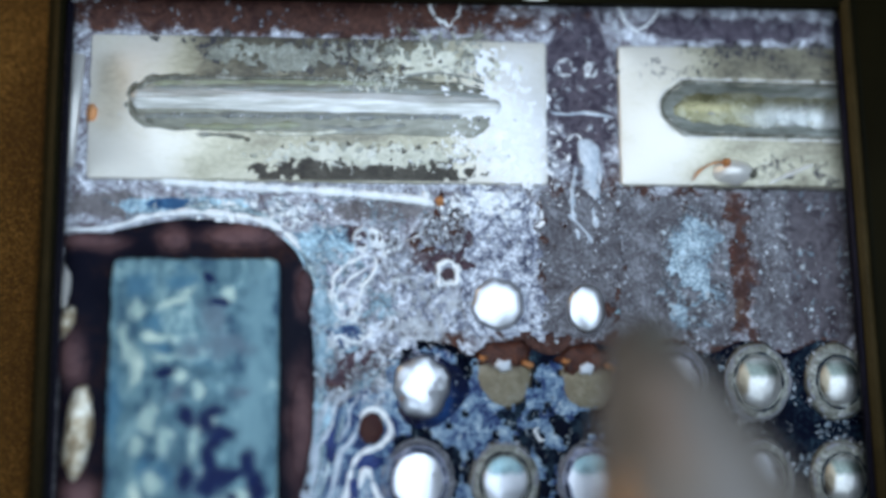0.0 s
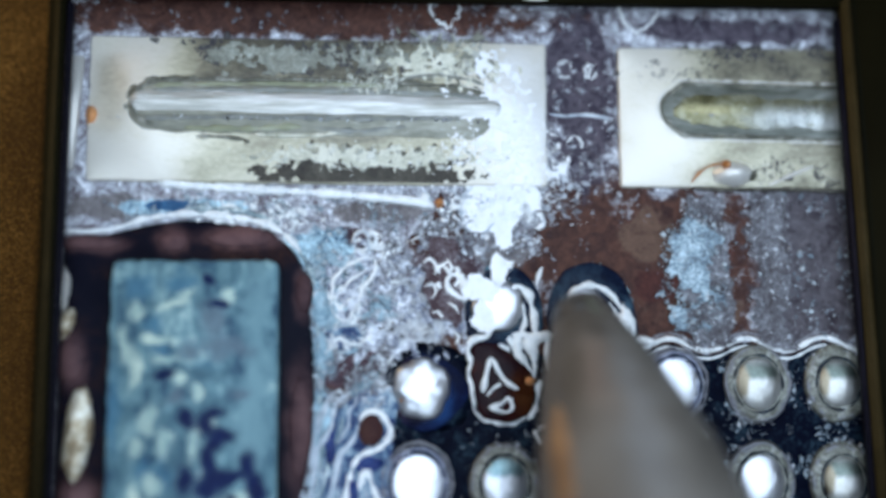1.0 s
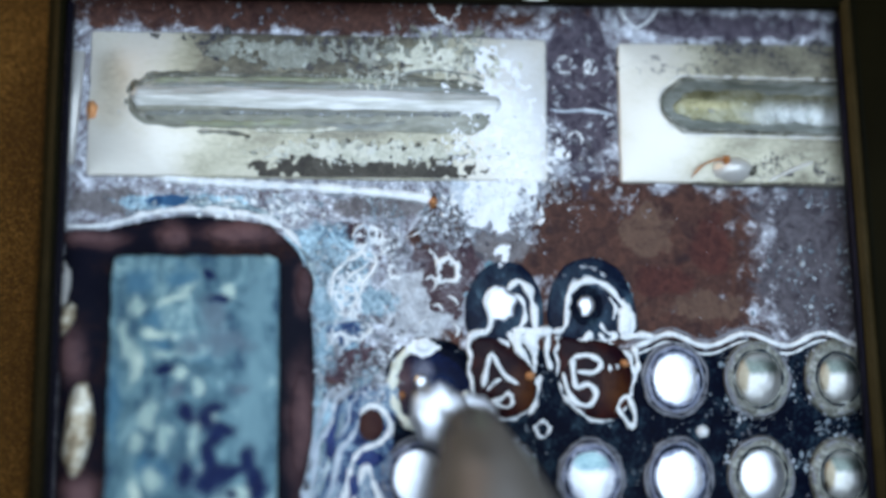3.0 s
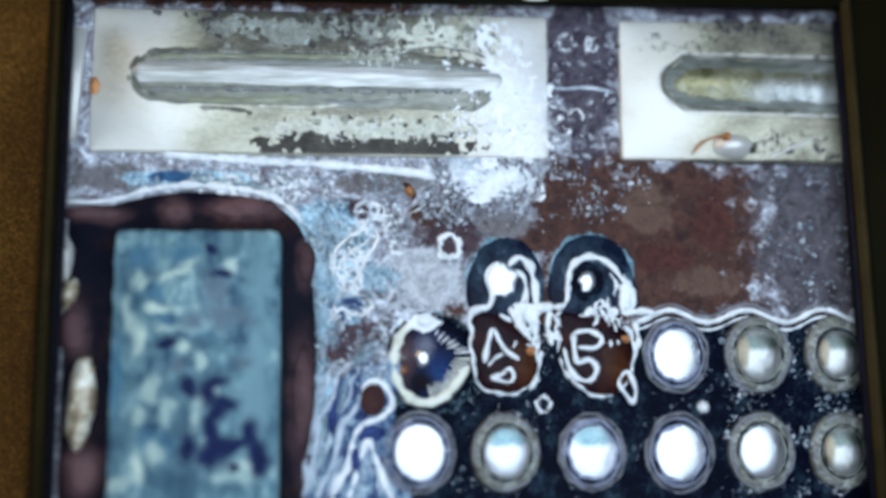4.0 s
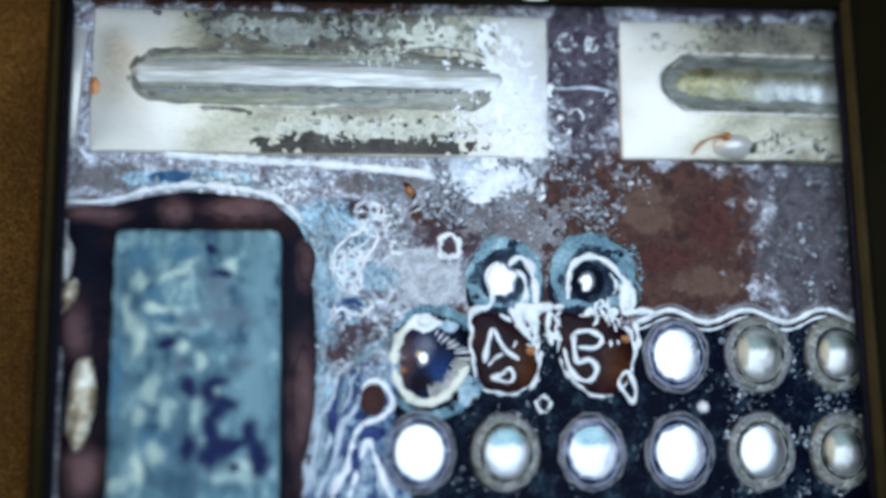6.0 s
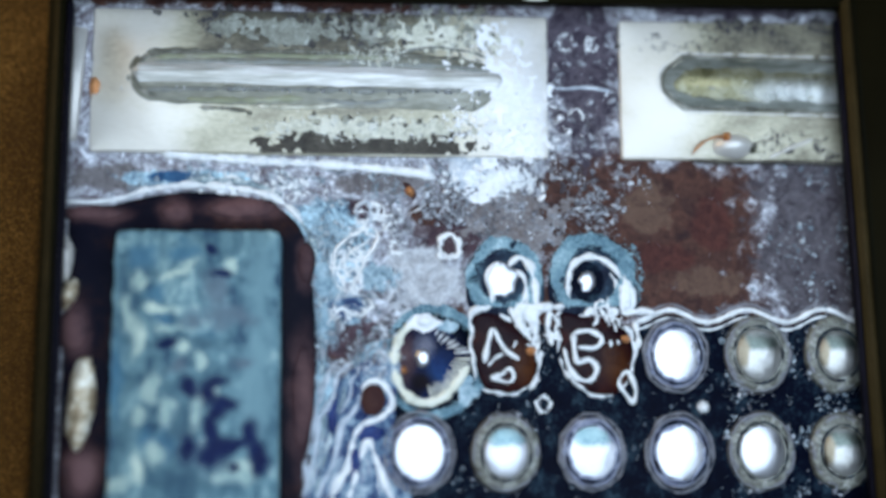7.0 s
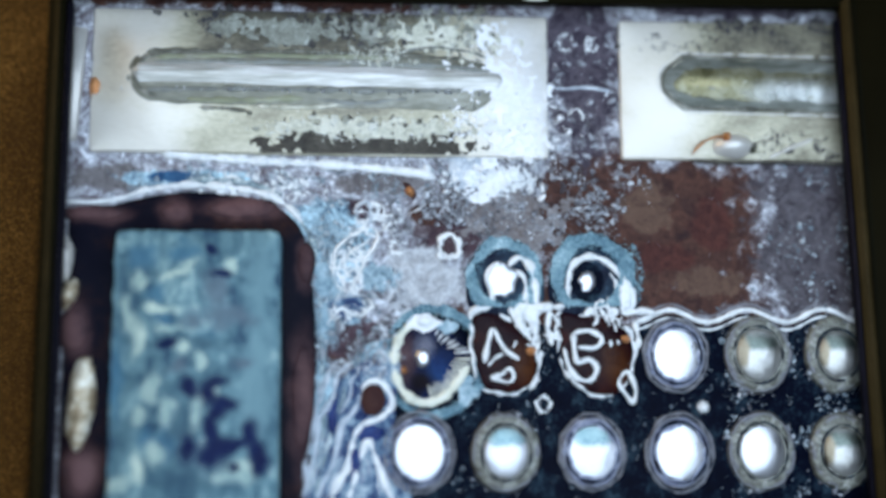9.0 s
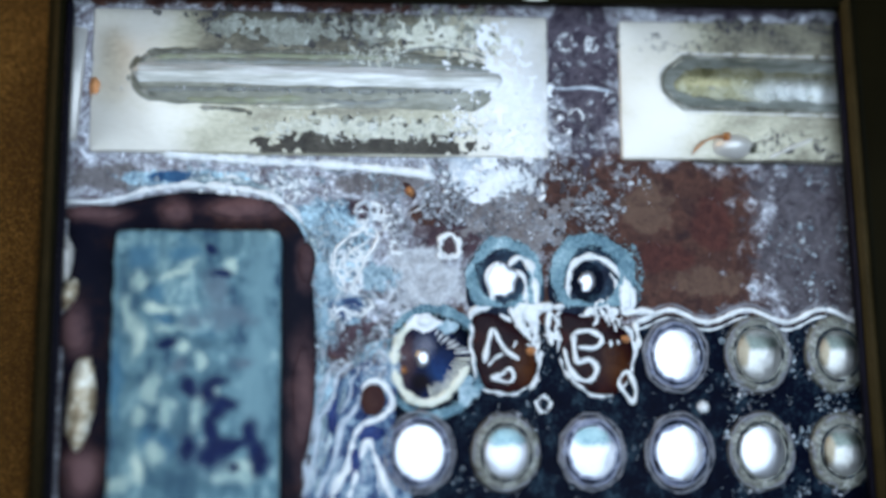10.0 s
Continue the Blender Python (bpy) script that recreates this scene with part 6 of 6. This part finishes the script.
def crust_sheet(x0, x1, y0, y1, material, label, seed, n_grit, grit_material, round_=False, z=0.0010):
    """A sheet of dried flux with grit on it, above the scalloped edge."""
    root = thing("flux_crust", (0, 0), label, "flux crust", "flux residue")
    cx, cy, rx, ry = (x0 + x1) / 2, (y0 + y1) / 2, (x1 - x0) / 2, (y1 - y0) / 2

    def inside(x, y):
        if y < scallop(x) + 0.0006:
            return -9
        if round_:
            return 1.1 - 1.5 * math.hypot((x - cx) / rx, (y - cy) / ry)
        return min(0.9, min(x - x0, x1 - x, y - y0, y1 - y) / 0.004 - 0.3)

    ragged(root, (x0 - 0.004, x1 + 0.004, y0, y1 + 0.001), inside, z, material, seed)
    crust("grit", root, n_grit, field(x0, x1, y0, y1), (0.0002, 0.0010), grit_material, z, 300 + seed, "", lambda x, y: inside(x, y) > -0.2 and clumpy(90, -0.1, seed)(x, y), 0.3)
    return root


CRUSTS = [(crust_sheet(0.0040, 0.0290, -0.0190, 0.0240, M_LAVENDER, "lavender-white speckled flux crust round a pad", 7, 320, M_FLAKE, False, 0.0011), 0.42, 0.70),
          (crust_sheet(0.0245, 0.0500, -0.0185, 0.0240, M_CRUST, "dim violet-grey flux crust round the pads", 2, 300, M_FLAKE), 0.42, 0.62),
          (crust_sheet(0.0460, 0.0680, -0.0210, 0.0250, M_CRUST, "dim violet-grey flux crust on the brown mask", 3, 300, M_DIMFLAKE), 0.52, 0.72),
          (crust_sheet(0.0570, 0.0790, -0.0180, 0.0220, M_BLUECRUST, "bluish flux crust on the brown mask", 4, 420, M_BLUEFLAKE, True, 0.0014), 1.00, 1.60),
          (crust_sheet(0.0640, 0.0800, -0.0210, 0.0250, M_CRUST, "dim speckled flux crust on the brown mask", 5, 380, M_FLAKE), 1.60, 2.60),
          (crust_sheet(0.0825, 0.0960, -0.0210, 0.0250, M_CRUST, "dim violet-grey flux crust beside a brown streak", 6, 320, M_FLAKE), 2.50, 3.60)]
grid_crust = thing("flux_crust", (0, 0), "blue-grey flux crust between the solder points", "flux crust", "flux residue")
ragged(grid_crust, (-0.0150, 0.0560, -0.0740, -0.0180), lambda x, y: -9 if y > scallop(x) - 0.0006 else 0.35 + 0.3 * min(0.0, (0.050 - x) / 0.006), 0.0009, M_TRACE, 31, "sheet", 0.0006)
crust("grit", grid_crust, 420, between((-0.0140, -0.0200), (0.0500, -0.0720)), (0.0002, 0.0009), M_BLUEFLAKE, 0.0009, 331, "", clumpy(110, 0.0, 14), 0.3)
CRUSTS.append((grid_crust, 0.65, 1.10))
left_crust = thing("flux_crust", (0, 0), "blue-white flux crust beside the chip", "flux crust", "flux residue")
ragged(left_crust, (-0.0343, 0.0097, -0.0224, 0.0116), lambda x, y: 0.25 - 0.9 * max(0.0, math.hypot((x - (-0.0123)) / 0.0215, (y - (-0.0054)) / 0.0165) - 0.6), 0.0010, M_LAVENDER, 43, "sheet", 0.0005, 1.1, 0.00018, 1.5)
crust("grit", left_crust, 420, patch(-0.0123, -0.0054, 0.0085, 0.0065), (0.0002, 0.0010), M_FLAKE, 0.0010, 343, "", clumpy(110, -0.1, 14), 0.3)
CRUSTS.append((left_crust, 2.00, 3.50))
CAPS = []
for at, t0, t1 in (((0.0161, -0.0262), 0.62, 0.80), ((0.0380, -0.0272), 0.95, 1.15)):
    cap = thing("old_joint", at, "dull brown-grey solder joint under old flux", "solder joint", "old joints under flux")
    bm = bmesh.new()
    dome(bm, 0.0076, 0.0087, lambda u: 0.0017 * (1 - u ** 3), z=0.0004, rough=0.08, seed=at[0] * 100, rings=8, bump=0.0003)
    part("cap", bm, M_CAP, cap)
    bm = bmesh.new()
    dome(bm, 0.0072, 0.0040, lambda u: 0.0012 * (1 - u ** 3), z=0.0012, at=(0.0002, 0.0050), rough=0.45, seed=at[0] * 60, rings=6, bump=0.0003)
    part("burnt_flux", bm, M_REDBROWN, cap, "dark red-brown burnt flux")
    bm = bmesh.new()
    dome(bm, 0.0024, 0.0017, lambda u: 0.0007 * (1 - u ** 3), z=0.0021, at=(-0.0004, 0.0026), rough=0.5, seed=at[0] * 90, rings=5, seg=20)
    part("flux_crumb", bm, M_FLAKE, cap, "pinkish grey crumb of flux")
    for dx, dy in ((0.0066, 0.0026), (0.0054, 0.0030), (-0.0058, 0.0044)):
        bm = bmesh.new()
        dome(bm, 0.0013, 0.0009, lambda u: 0.0009 * (1 - u * u), z=0.0020, at=(dx, dy), rough=0.4, seed=dx * 900, rings=4, seg=16)
        part("copper_speck", bm, M_COPPER, cap, "orange copper speck")
    CAPS.append((cap, t0, t1))


# solder lump that the iron carries off
LUMP_AT = (-0.0056, -0.0287)
lump = thing("solder_lump", LUMP_AT, "bright faceted solder lump in the cup", "solder lump", rides=False, z=0.0014)
bm = bmesh.new()
dome(bm, 0.0075, 0.0078, lambda u: 0.0022 * (1 - u ** 1.9), rough=0.16, seed=3, rings=10, seg=40, bump=0.0003)
part("lump", bm, M_SOLDER, lump)

# white flux smeared down from the contact's corner
SMEAR_AT = (0.0180, 0.0217)
smear = thing("flux_smear", SMEAR_AT, "bright white smear of flux below the contact", "flux smear", rides=False, z=0.0006)
def smear_at(x, y):
    """White under the contact's corner, narrowing to a lobe that runs down to the pad."""
    wide = 1.3 - 1.5 * math.hypot((x - 0.0190) / 0.0125, (y - 0.0245) / 0.0095)
    tail = 1.0 - 1.6 * math.hypot((x - 0.0160) / 0.0042, (y - 0.0105) / 0.0105)
    return max(wide, tail)


ragged(smear, (0.002, 0.036, -0.002, 0.036), smear_at, 0.0006, M_WHITE, 8, "smear", 0.0004)
ragged(smear, (0.002, 0.036, -0.002, 0.036), lambda x, y: smear_at(x, y) - 0.45, 0.0009, M_WHITE, 11, "smear_top", 0.0004)
crust("grit", smear, 420, patch(0, 0.001, 0.0075, 0.006), (0.0002, 0.0010), M_WHITE, 0.0004, 91, "white crumbs of flux", clumpy(150, -0.1, 3), 0.3)

BLOB_AT = (0.0147, -0.0074)
blob = thing("solder_blob", BLOB_AT, "bright molten solder blob on a pad", "solder lump", "solder blobs on the pads", rides=False, z=0.0013)
bm = bmesh.new()
dome(bm, 0.0071, 0.0069, lambda u: 0.0014 * (1 - u ** 3), rough=0.14, seed=14, rings=8, seg=40)
part("blob", bm, M_SOLDER, blob)
bm = bmesh.new()
dome(bm, 0.0033, 0.00225, lambda u: 0.0010 * (1 - u ** 3), at=(-0.0072, 0.0051), rough=0.35, seed=18, rings=6, seg=30)
spatter = part("spatter", bm, M_RIDGE, blob, "white spatter beside the blob")

DROP_AT = (0.0383, -0.0088)
drop = thing("solder_blob", DROP_AT, "round bright solder blob in a dark halo", "solder lump", "solder blobs on the pads", rides=False, z=0.0013)
bm = bmesh.new()
dome(bm, 0.0052, 0.0064, lambda u: 0.0012 * (1 - u ** 3), rough=0.06, seed=21, rings=8, seg=40)
part("blob", bm, M_SOLDER, drop)

# white flux that gathers on the first pad, and ripples round the second, while the iron works
lobe = thing("flux_lobe", (0, 0), "thick white lobe of wet flux with strands on a pad", "flux lobe", "flux residue")
for k, (c, rx, ry) in enumerate((((0.0092, -0.0034), 0.0056, 0.0046), ((0.0106, -0.0106), 0.0042, 0.0052), ((0.0146, 0.0016), 0.0032, 0.0066))):
    ragged(lobe, (c[0] - 1.3 * rx, c[0] + 1.3 * rx, c[1] - 1.3 * ry, c[1] + 1.3 * ry), lambda x, y, c=c, rx=rx, ry=ry: 1.0 - 1.2 * math.hypot((x - c[0]) / rx, (y - c[1]) / ry), 0.0029 + 0.0002 * k, M_WHITE, 171 + 3 * k, "lobe", 0.0003, 0.45)
for k, (pts, r) in enumerate((([(0.0007, 0.0028), (0.0027, 0.0008), (0.0051, 0.0003), (0.0061, -0.0025)], 6), ([(0.0027, 0.0008), (0.0014, -0.0005), (0.0016, -0.0029), (0.0041, -0.0050), (0.0066, -0.0062)], 6),
                              ([(0.0209, -0.0137), (0.0228, -0.0166), (0.0233, -0.0191)], 6), ([(0.0268, 0.0028), (0.0257, 0.0003), (0.0251, -0.0023)], 5))):
    bm = bmesh.new()
    ridge(bm, spline(pts), 0.00015 * r, 0.0005, 0.0016, False, 0.6, k)
    part("flux_strand", bm, M_RIDGE, lobe, "white strand of flux")
bare = thing("flux_film", (0, 0), "thin purple-brown burnt flux film with pale worms of flux", "flux film", "flux residue")
ragged(bare, (-0.0106, 0.0114, -0.0197, 0.0123), lambda x, y: 1.05 - 1.2 * math.hypot((x - 0.0004) / 0.0085, (y - -0.0037) / 0.0130), 0.0014, M_BURNTFILM, 191, "film", 0.0004, 0.7)
for k, pts in enumerate(([(-0.005, 0.0038), (-0.0032, 0.005), (-0.0015, 0.0032), (-0.0018, 0.0005)],
                          [(0.0012, 0.005), (0.0027, 0.0026), (0.0015, 0.0005)],
                          [(-0.0045, -0.0025), (-0.0027, -0.0016), (-0.0015, -0.0037), (-0.003, -0.0057)],
                          [(0.0014, -0.0066), (0.0035, -0.0078), (0.0043, -0.0099)],
                          [(-0.0034, -0.0096), (-0.001, -0.009), (0.0002, -0.0111)],
                          [(-0.0061, -0.014), (-0.004, -0.0128), (-0.0025, -0.0146)],
                          [(0.0025, -0.014), (0.0043, -0.0155), (0.0034, -0.0176)])):
    bm = bmesh.new()
    ridge(bm, spline(pts), 0.00050, 0.0004, 0.0015, False, 0.8, k)
    part("flux_worm", bm, M_RIDGE, bare, "pale worm of flux")
ripples = thing("flux_ripples", (0, 0), "pale concentric ripples of wet flux round a pad", "flux ripple", "flux residue")
for k, (pts, r, m) in enumerate((([(0.0315, -0.0107), (0.0308, -0.0068), (0.0317, -0.0028), (0.0348, 0.0), (0.0384, 0.0007), (0.0419, -0.0005), (0.0449, -0.0038), (0.0468, -0.0078)], 6, M_RIDGE),
                                 ([(0.0335, -0.0093), (0.0334, -0.0058), (0.0352, -0.0030), (0.0383, -0.0020), (0.0413, -0.0033), (0.0428, -0.0063), (0.0437, -0.0103)], 5, M_PALELINE),
                                 ([(0.0345, -0.0063), (0.0363, -0.0042), (0.0393, -0.0038), (0.0414, -0.0058)], 4, M_PALELINE), ([(0.0465, -0.0158), (0.0448, -0.0143), (0.0461, -0.0118)], 6, M_RIDGE))):
    bm = bmesh.new()
    ridge(bm, spline(pts), 0.00015 * r, 0.0004, 0.0018, False, 0.4, 5 + k)
    part("ripple", bm, m, ripples)

# ---- soldering iron ----
iron = thing("soldering_iron", (0.03, -0.01), "grey-brown conical soldering iron tip with a copper-coloured patch on its side", "soldering iron", rides=False, z=0.01)
AX = Vector((0.15, -0.985, 0)).normalized() * math.cos(radians(26)) + Vector((0, 0, math.sin(radians(26))))
AX.normalize()
FRAME = AX.to_track_quat("Z", "Y").to_matrix().to_4x4()


def lathe(b, prof, seg=40, a0=0.0, a1=2 * math.pi, grow=0.0):
    full = abs(a1 - a0 - 2 * math.pi) < 1e-6
    rows = []
    for s, r in prof:
        k = seg if full else seg + 1
        rows.append([b.verts.new(FRAME @ Vector(((r + grow) * math.cos(a0 + (a1 - a0) * i / seg), (r + grow) * math.sin(a0 + (a1 - a0) * i / seg), s))) for i in range(k)])
    for A, B in zip(rows, rows[1:]):
        for i in range(seg):
            j = (i + 1) % len(A)
            b.faces.new((A[i], A[j], B[j], B[i]))
    if full:
        b.faces.new(rows[0][::-1])
        b.faces.new(rows[-1])


def tip_r(s):
    pts = ((0.0, 10), (4, 27), (12, 39), (28, 48), (60, 58), (130, 88), (300, 141), (420, 160), (900, 164))
    for (a, p), (c, q) in zip(pts, pts[1:]):
        if s <= c:
            return p + (q - p) * (s - a) / (c - a)
    return pts[-1][1]


bm = bmesh.new()
lathe(bm, [(0.00015 * s, 0.00015 * tip_r(s)) for s in list(range(50, 360, 12)) + [400, 460, 520]])
tip = part("tip", bm, M_TIP, iron)
bm = bmesh.new()
lathe(bm, [(0.00015 * s, 0.00015 * tip_r(s)) for s in (0, 2, 6, 10, 15, 20, 30, 40, 50)])
part("tip_end", bm, M_TIPDARK, iron, "burnt dark working end")
# copper-coloured oval low on the tip's left side
bm = bmesh.new()
side = FRAME.to_3x3().inverted() @ Vector((-1.0, -0.1, 0.75))
mid = math.atan2(side.y, side.x)
spots = []
for i in range(-6, 7):
    for j in range(-4, 5):
        u, v = i / 6, j / 4
        w = math.sqrt(max(0.0, 1 - u * u)) * (1 + 0.3 * n2(u, v, 2.0, 3))
        s_at = 300 + 90 * u
        a = mid + 0.17 * v * w + 0.06 * n2(u, 0, 1.5, 7)
        rr = 0.00015 * (tip_r(s_at) + 2.0 * (1 - v * v) * w - 0.3)
        spots.append(bm.verts.new(FRAME @ Vector((rr * math.cos(a), rr * math.sin(a), 0.00015 * s_at))))
for i in range(12):
    for j in range(8):
        bm.faces.new((spots[i * 9 + j], spots[i * 9 + j + 1], spots[i * 9 + j + 10], spots[i * 9 + j + 9]))
part("worn_patch", bm, M_ORANGE, tip, "orange copper-coloured patch")
bm = bmesh.new()
side = FRAME.to_3x3().inverted() @ Vector((0.15, 0.2, 1.0))
mid = math.atan2(side.y, side.x)
gleam = []
for i in range(-4, 5):
    for j in range(-3, 4):
        u, v = i / 4, j / 3
        w = math.sqrt(max(0.0, 1 - u * u)) * (1 + 0.3 * n2(u, v, 2.0, 5))
        s_at = 46 + 22 * u
        a = mid + 0.24 * v * w
        rr = 0.00015 * (tip_r(s_at) + 1.6 * (1 - v * v) * w - 0.3)
        gleam.append(bm.verts.new(FRAME @ Vector((rr * math.cos(a), rr * math.sin(a), 0.00015 * s_at))))
for i in range(8):
    for j in range(6):
        bm.faces.new((gleam[i * 7 + j], gleam[i * 7 + j + 1], gleam[i * 7 + j + 8], gleam[i * 7 + j + 7]))
part("solder_film", bm, M_SHOULDER, tip, "dull film of burnt solder")
bm = bmesh.new()
lathe(bm, [(0.00015 * s, 0.00015 * tip_r(s)) for s in (520, 540, 700, 1100)], grow=0.0009)
part("shaft", bm, M_TIP, iron)

# ---- what moves ----
SHIFT = [(0.0, -0.0004, -0.0072), (0.5, -0.0013, -0.0077), (1.0, -0.0005, -0.0077), (1.5, -0.0004, -0.0075), (2.0, -0.0004, -0.0075),
         (2.5, -0.0005, -0.0083), (2.7, -0.0005, -0.0083), (3.2, -0.0003, -0.0040), (3.7, 0.0, 0.0), (4.0, 0.0, 0.0), (10.0, 0.0, 0.0)]


def shift(t):
    for (a, x0, y0), (b, x1, y1) in zip(SHIFT, SHIFT[1:]):
        if t <= b:
            u = (t - a) / (b - a)
            return x0 + (x1 - x0) * u, y0 + (y1 - y0) * u
    return 0.0, 0.0


TIP = [(0.0, (0.0489, -0.0206)), (0.1, (0.0596, -0.0013)), (0.2, (0.0482, -0.0006)), (0.3, (0.0360, -0.0021)), (0.4, (0.0347, -0.0107)), (0.5, (0.0258, -0.0024)), (0.6, (0.0344, -0.0061)),
       (0.7, (0.0288, -0.0137)), (0.8, (0.0366, 0.0062)), (0.9, (0.0371, -0.0154)), (1.0, (0.0340, -0.0135)), (1.1, (0.0182, -0.0021)), (1.2, (0.0115, -0.0212)), (1.3, (0.0147, -0.0168)),
       (1.4, (0.0164, -0.0144)), (1.5, (0.0380, -0.0125)), (1.6, (0.0173, -0.0144)), (1.7, (0.0428, -0.0028)), (1.8, (0.0382, -0.0115)), (1.9, (0.0374, -0.0061)), (2.0, (0.0470, -0.0085)),
       (2.1, (0.0385, -0.0199)), (2.2, (0.0422, 0.0024)), (2.3, (0.0366, -0.0095)), (2.4, (0.0332, -0.0242)), (2.5, (0.0345, -0.0200)), (2.6, (0.0330, -0.0139)), (2.7, (0.0130, -0.0126)),
       (2.9, (0.0015, -0.0298)), (3.1, (0.0156, -0.0526)), (3.4, (0.0644, -0.1088)), (3.7, (0.0948, -0.2001)), (10.0, (0.0948, -0.2001))]


LIFT = [(0.0, 0.056), (0.1, 0.044), (0.2, 0.027), (0.3, 0.011), (2.7, 0.011), (3.1, 0.016), (10.0, 0.016)]


def tip_pose(t, p):
    """The tip over the place p of the board, as seen from above, lifted off it."""
    z = level(LIFT, t)
    k = (0.2490 - z) / 0.2430
    return pose(-0.0215 + (p[0] + 0.0215) * k, -0.0335 + (p[1] + 0.0335) * k, z)


def level(rows, t):
    """The height at t between rows of (seconds, height)."""
    for (a, p), (b, q) in zip(rows, rows[1:]):
        if t <= b:
            return p + (q - p) * max(0.0, t - a) / (b - a)
    return rows[-1][1]


def sink(t0, t1, depth=0.0022):
    return [(0.0, 0.0), (t0, 0.0), (t1, -depth), (10.0, -depth)]


def swell(t0, t1, depth=0.0024):
    return [(0.0, -depth), (t0, -depth), (t1, 0.0), (10.0, 0.0)]


def motions():
    # crust melts away where the iron passes, and wet flux wells up in its stead
    heights = {root: sink(t0, t1) for root, t0, t1 in CRUSTS}
    heights.update({root: sink(t0, t1, 0.0030) for root, t0, t1 in CAPS})
    heights.update({pad1: swell(0.45, 0.65), pad2: swell(0.50, 0.68), pool1: swell(0.65, 0.85), pool2: swell(1.0, 1.2), HAZE: swell(2.75, 3.65), streak: swell(0.5, 0.7), DRY: [(0.0, -0.0024), (3.8, -0.0014), (4.2, -0.0009), (5.0, -0.0005), (7.0, 0.0), (10.0, 0.0)], edging: swell(0.05, 0.5, 0.0016), threads: swell(2.7, 3.6),
                    lobe: [(0.0, -0.004), (0.62, -0.004), (0.78, 0.0), (2.5, 0.0), (2.72, -0.004), (10.0, -0.004)], bare: [(0.0, -0.003), (0.6, -0.003), (0.8, 0.0), (2.72, 0.0), (3.5, -0.003), (10.0, -0.003)], ripples: [(0.0, -0.004), (2.15, -0.004), (2.35, 0.0), (2.8, 0.0), (3.4, -0.004), (10.0, -0.004)]})
    for ob in RIDERS:
        x, y, z = ob.location
        rises = heights.get(ob, [])
        times = sorted({t for t, *_ in SHIFT} | {t for t, _ in rises})
        walk(ob, [(t, pose(x + shift(t)[0], y + shift(t)[1], z + (level(rises, t) if rises else 0.0))) for t in times])
    for ob in cup.children:
        kind = ob.name.split(".")[0]
        if kind in ("rim", "flux_lump", "tooth"):
            walk(ob, [(t, pose(0, 0, dz)) for t, dz in (swell(3.0, 3.6) if kind == "tooth" else swell(1.0, 1.25))])
    walk(iron, [(t, tip_pose(t, p)) for t, p in TIP])
    walk(spatter, [(t, pose(0, 0, dz)) for t, dz in swell(0.5, 0.7)])
    pushed = ((0.0, 0, 0), (0.5, 0, 0), (0.75, -0.026, 0.010), (2.7, -0.030, 0.014), (3.7, -0.031, 0.014), (10.0, -0.031, 0.014))
    walk(SWEPT, [(t, pose(dx + shift(t)[0], dy + shift(t)[1], 0)) for t, dx, dy in pushed])
    walk(fleck, [(t, pose(FLECK[0][0] + dx, FLECK[0][1] + dy, 0.0006, 0, 0, 0)) for t, dx, dy in SHIFT if t < 2.8]
         + [(t, pose(FLECK[1][0], FLECK[1][1], 0.0006, 0, 0, 40)) for t in (3.7, 10.0)])
    # the lump sticks to the tip at 2.9 s and leaves with it
    rows = [(t, pose(LUMP_AT[0] + dx, LUMP_AT[1] + dy, 0.0014)) for t, dx, dy in SHIFT if t < 2.8]
    grab = TIP[-5][1]
    off = (LUMP_AT[0] + shift(2.9)[0] - grab[0], LUMP_AT[1] + shift(2.9)[1] - grab[1])
    rows += [(t, pose(p[0] + off[0], p[1] + off[1], 0.004 if t < 3 else 0.008)) for t, p in TIP[-5:]]
    walk(lump, rows)
    # so does the blob, a moment earlier
    rows = [(t, pose(BLOB_AT[0] + dx, BLOB_AT[1] + dy, 0.0013)) for t, dx, dy in SHIFT if t < 2.8]
    grab = TIP[-6][1]
    off = (BLOB_AT[0] + shift(2.7)[0] - grab[0], BLOB_AT[1] + shift(2.7)[1] - grab[1])
    rows += [(t, pose(p[0] + off[0], p[1] + off[1], 0.005)) for t, p in TIP[-5:]]
    walk(blob, rows)
    # the round one sticks under the tip at 2.6 s
    rows = [(t, pose(DROP_AT[0] + shift(t)[0], DROP_AT[1] + shift(t)[1], 0.0013)) for t in (0.0, 0.5, 1.0, 1.5, 2.0, 2.5, 2.6)]
    rows += [(t, pose(p[0], p[1] - 0.0051, 0.0013 if t < 2.8 else 0.006)) for t, p in TIP[-6:]]
    walk(drop, rows)
    # the white smear runs out from under the contact and is drawn back at last
    rows = [(t, pose(SMEAR_AT[0] - 0.0045 * u + shift(t)[0], SMEAR_AT[1] + 0.018 * u + shift(t)[1], 0.0006)) for t, u in
            ((0.0, 1.0), (0.25, 1.0), (0.4, 0.5), (0.6, 0.0), (1.0, 0.0), (1.5, 0.0), (2.0, 0.0), (2.5, 0.0), (2.7, 0.0))]
    rows += [(t, pose(SMEAR_AT[0] - 0.0040, SMEAR_AT[1] + 0.0140, 0.0006)) for t in (3.7, 10.0)]
    walk(smear, rows)
    walk(frost, [(t, pose(dx, dy, -0.0012)) for t, dx, dy in SHIFT if t < 3.8]
         + [(t, pose(0, 0, z)) for t, z in ((4.0, -0.0007), (4.5, -0.00042), (5.0, -0.0003), (5.7, -0.00015), (7.0, 0.0), (8.0, 0.00008), (10.0, 0.00012))])


motions()
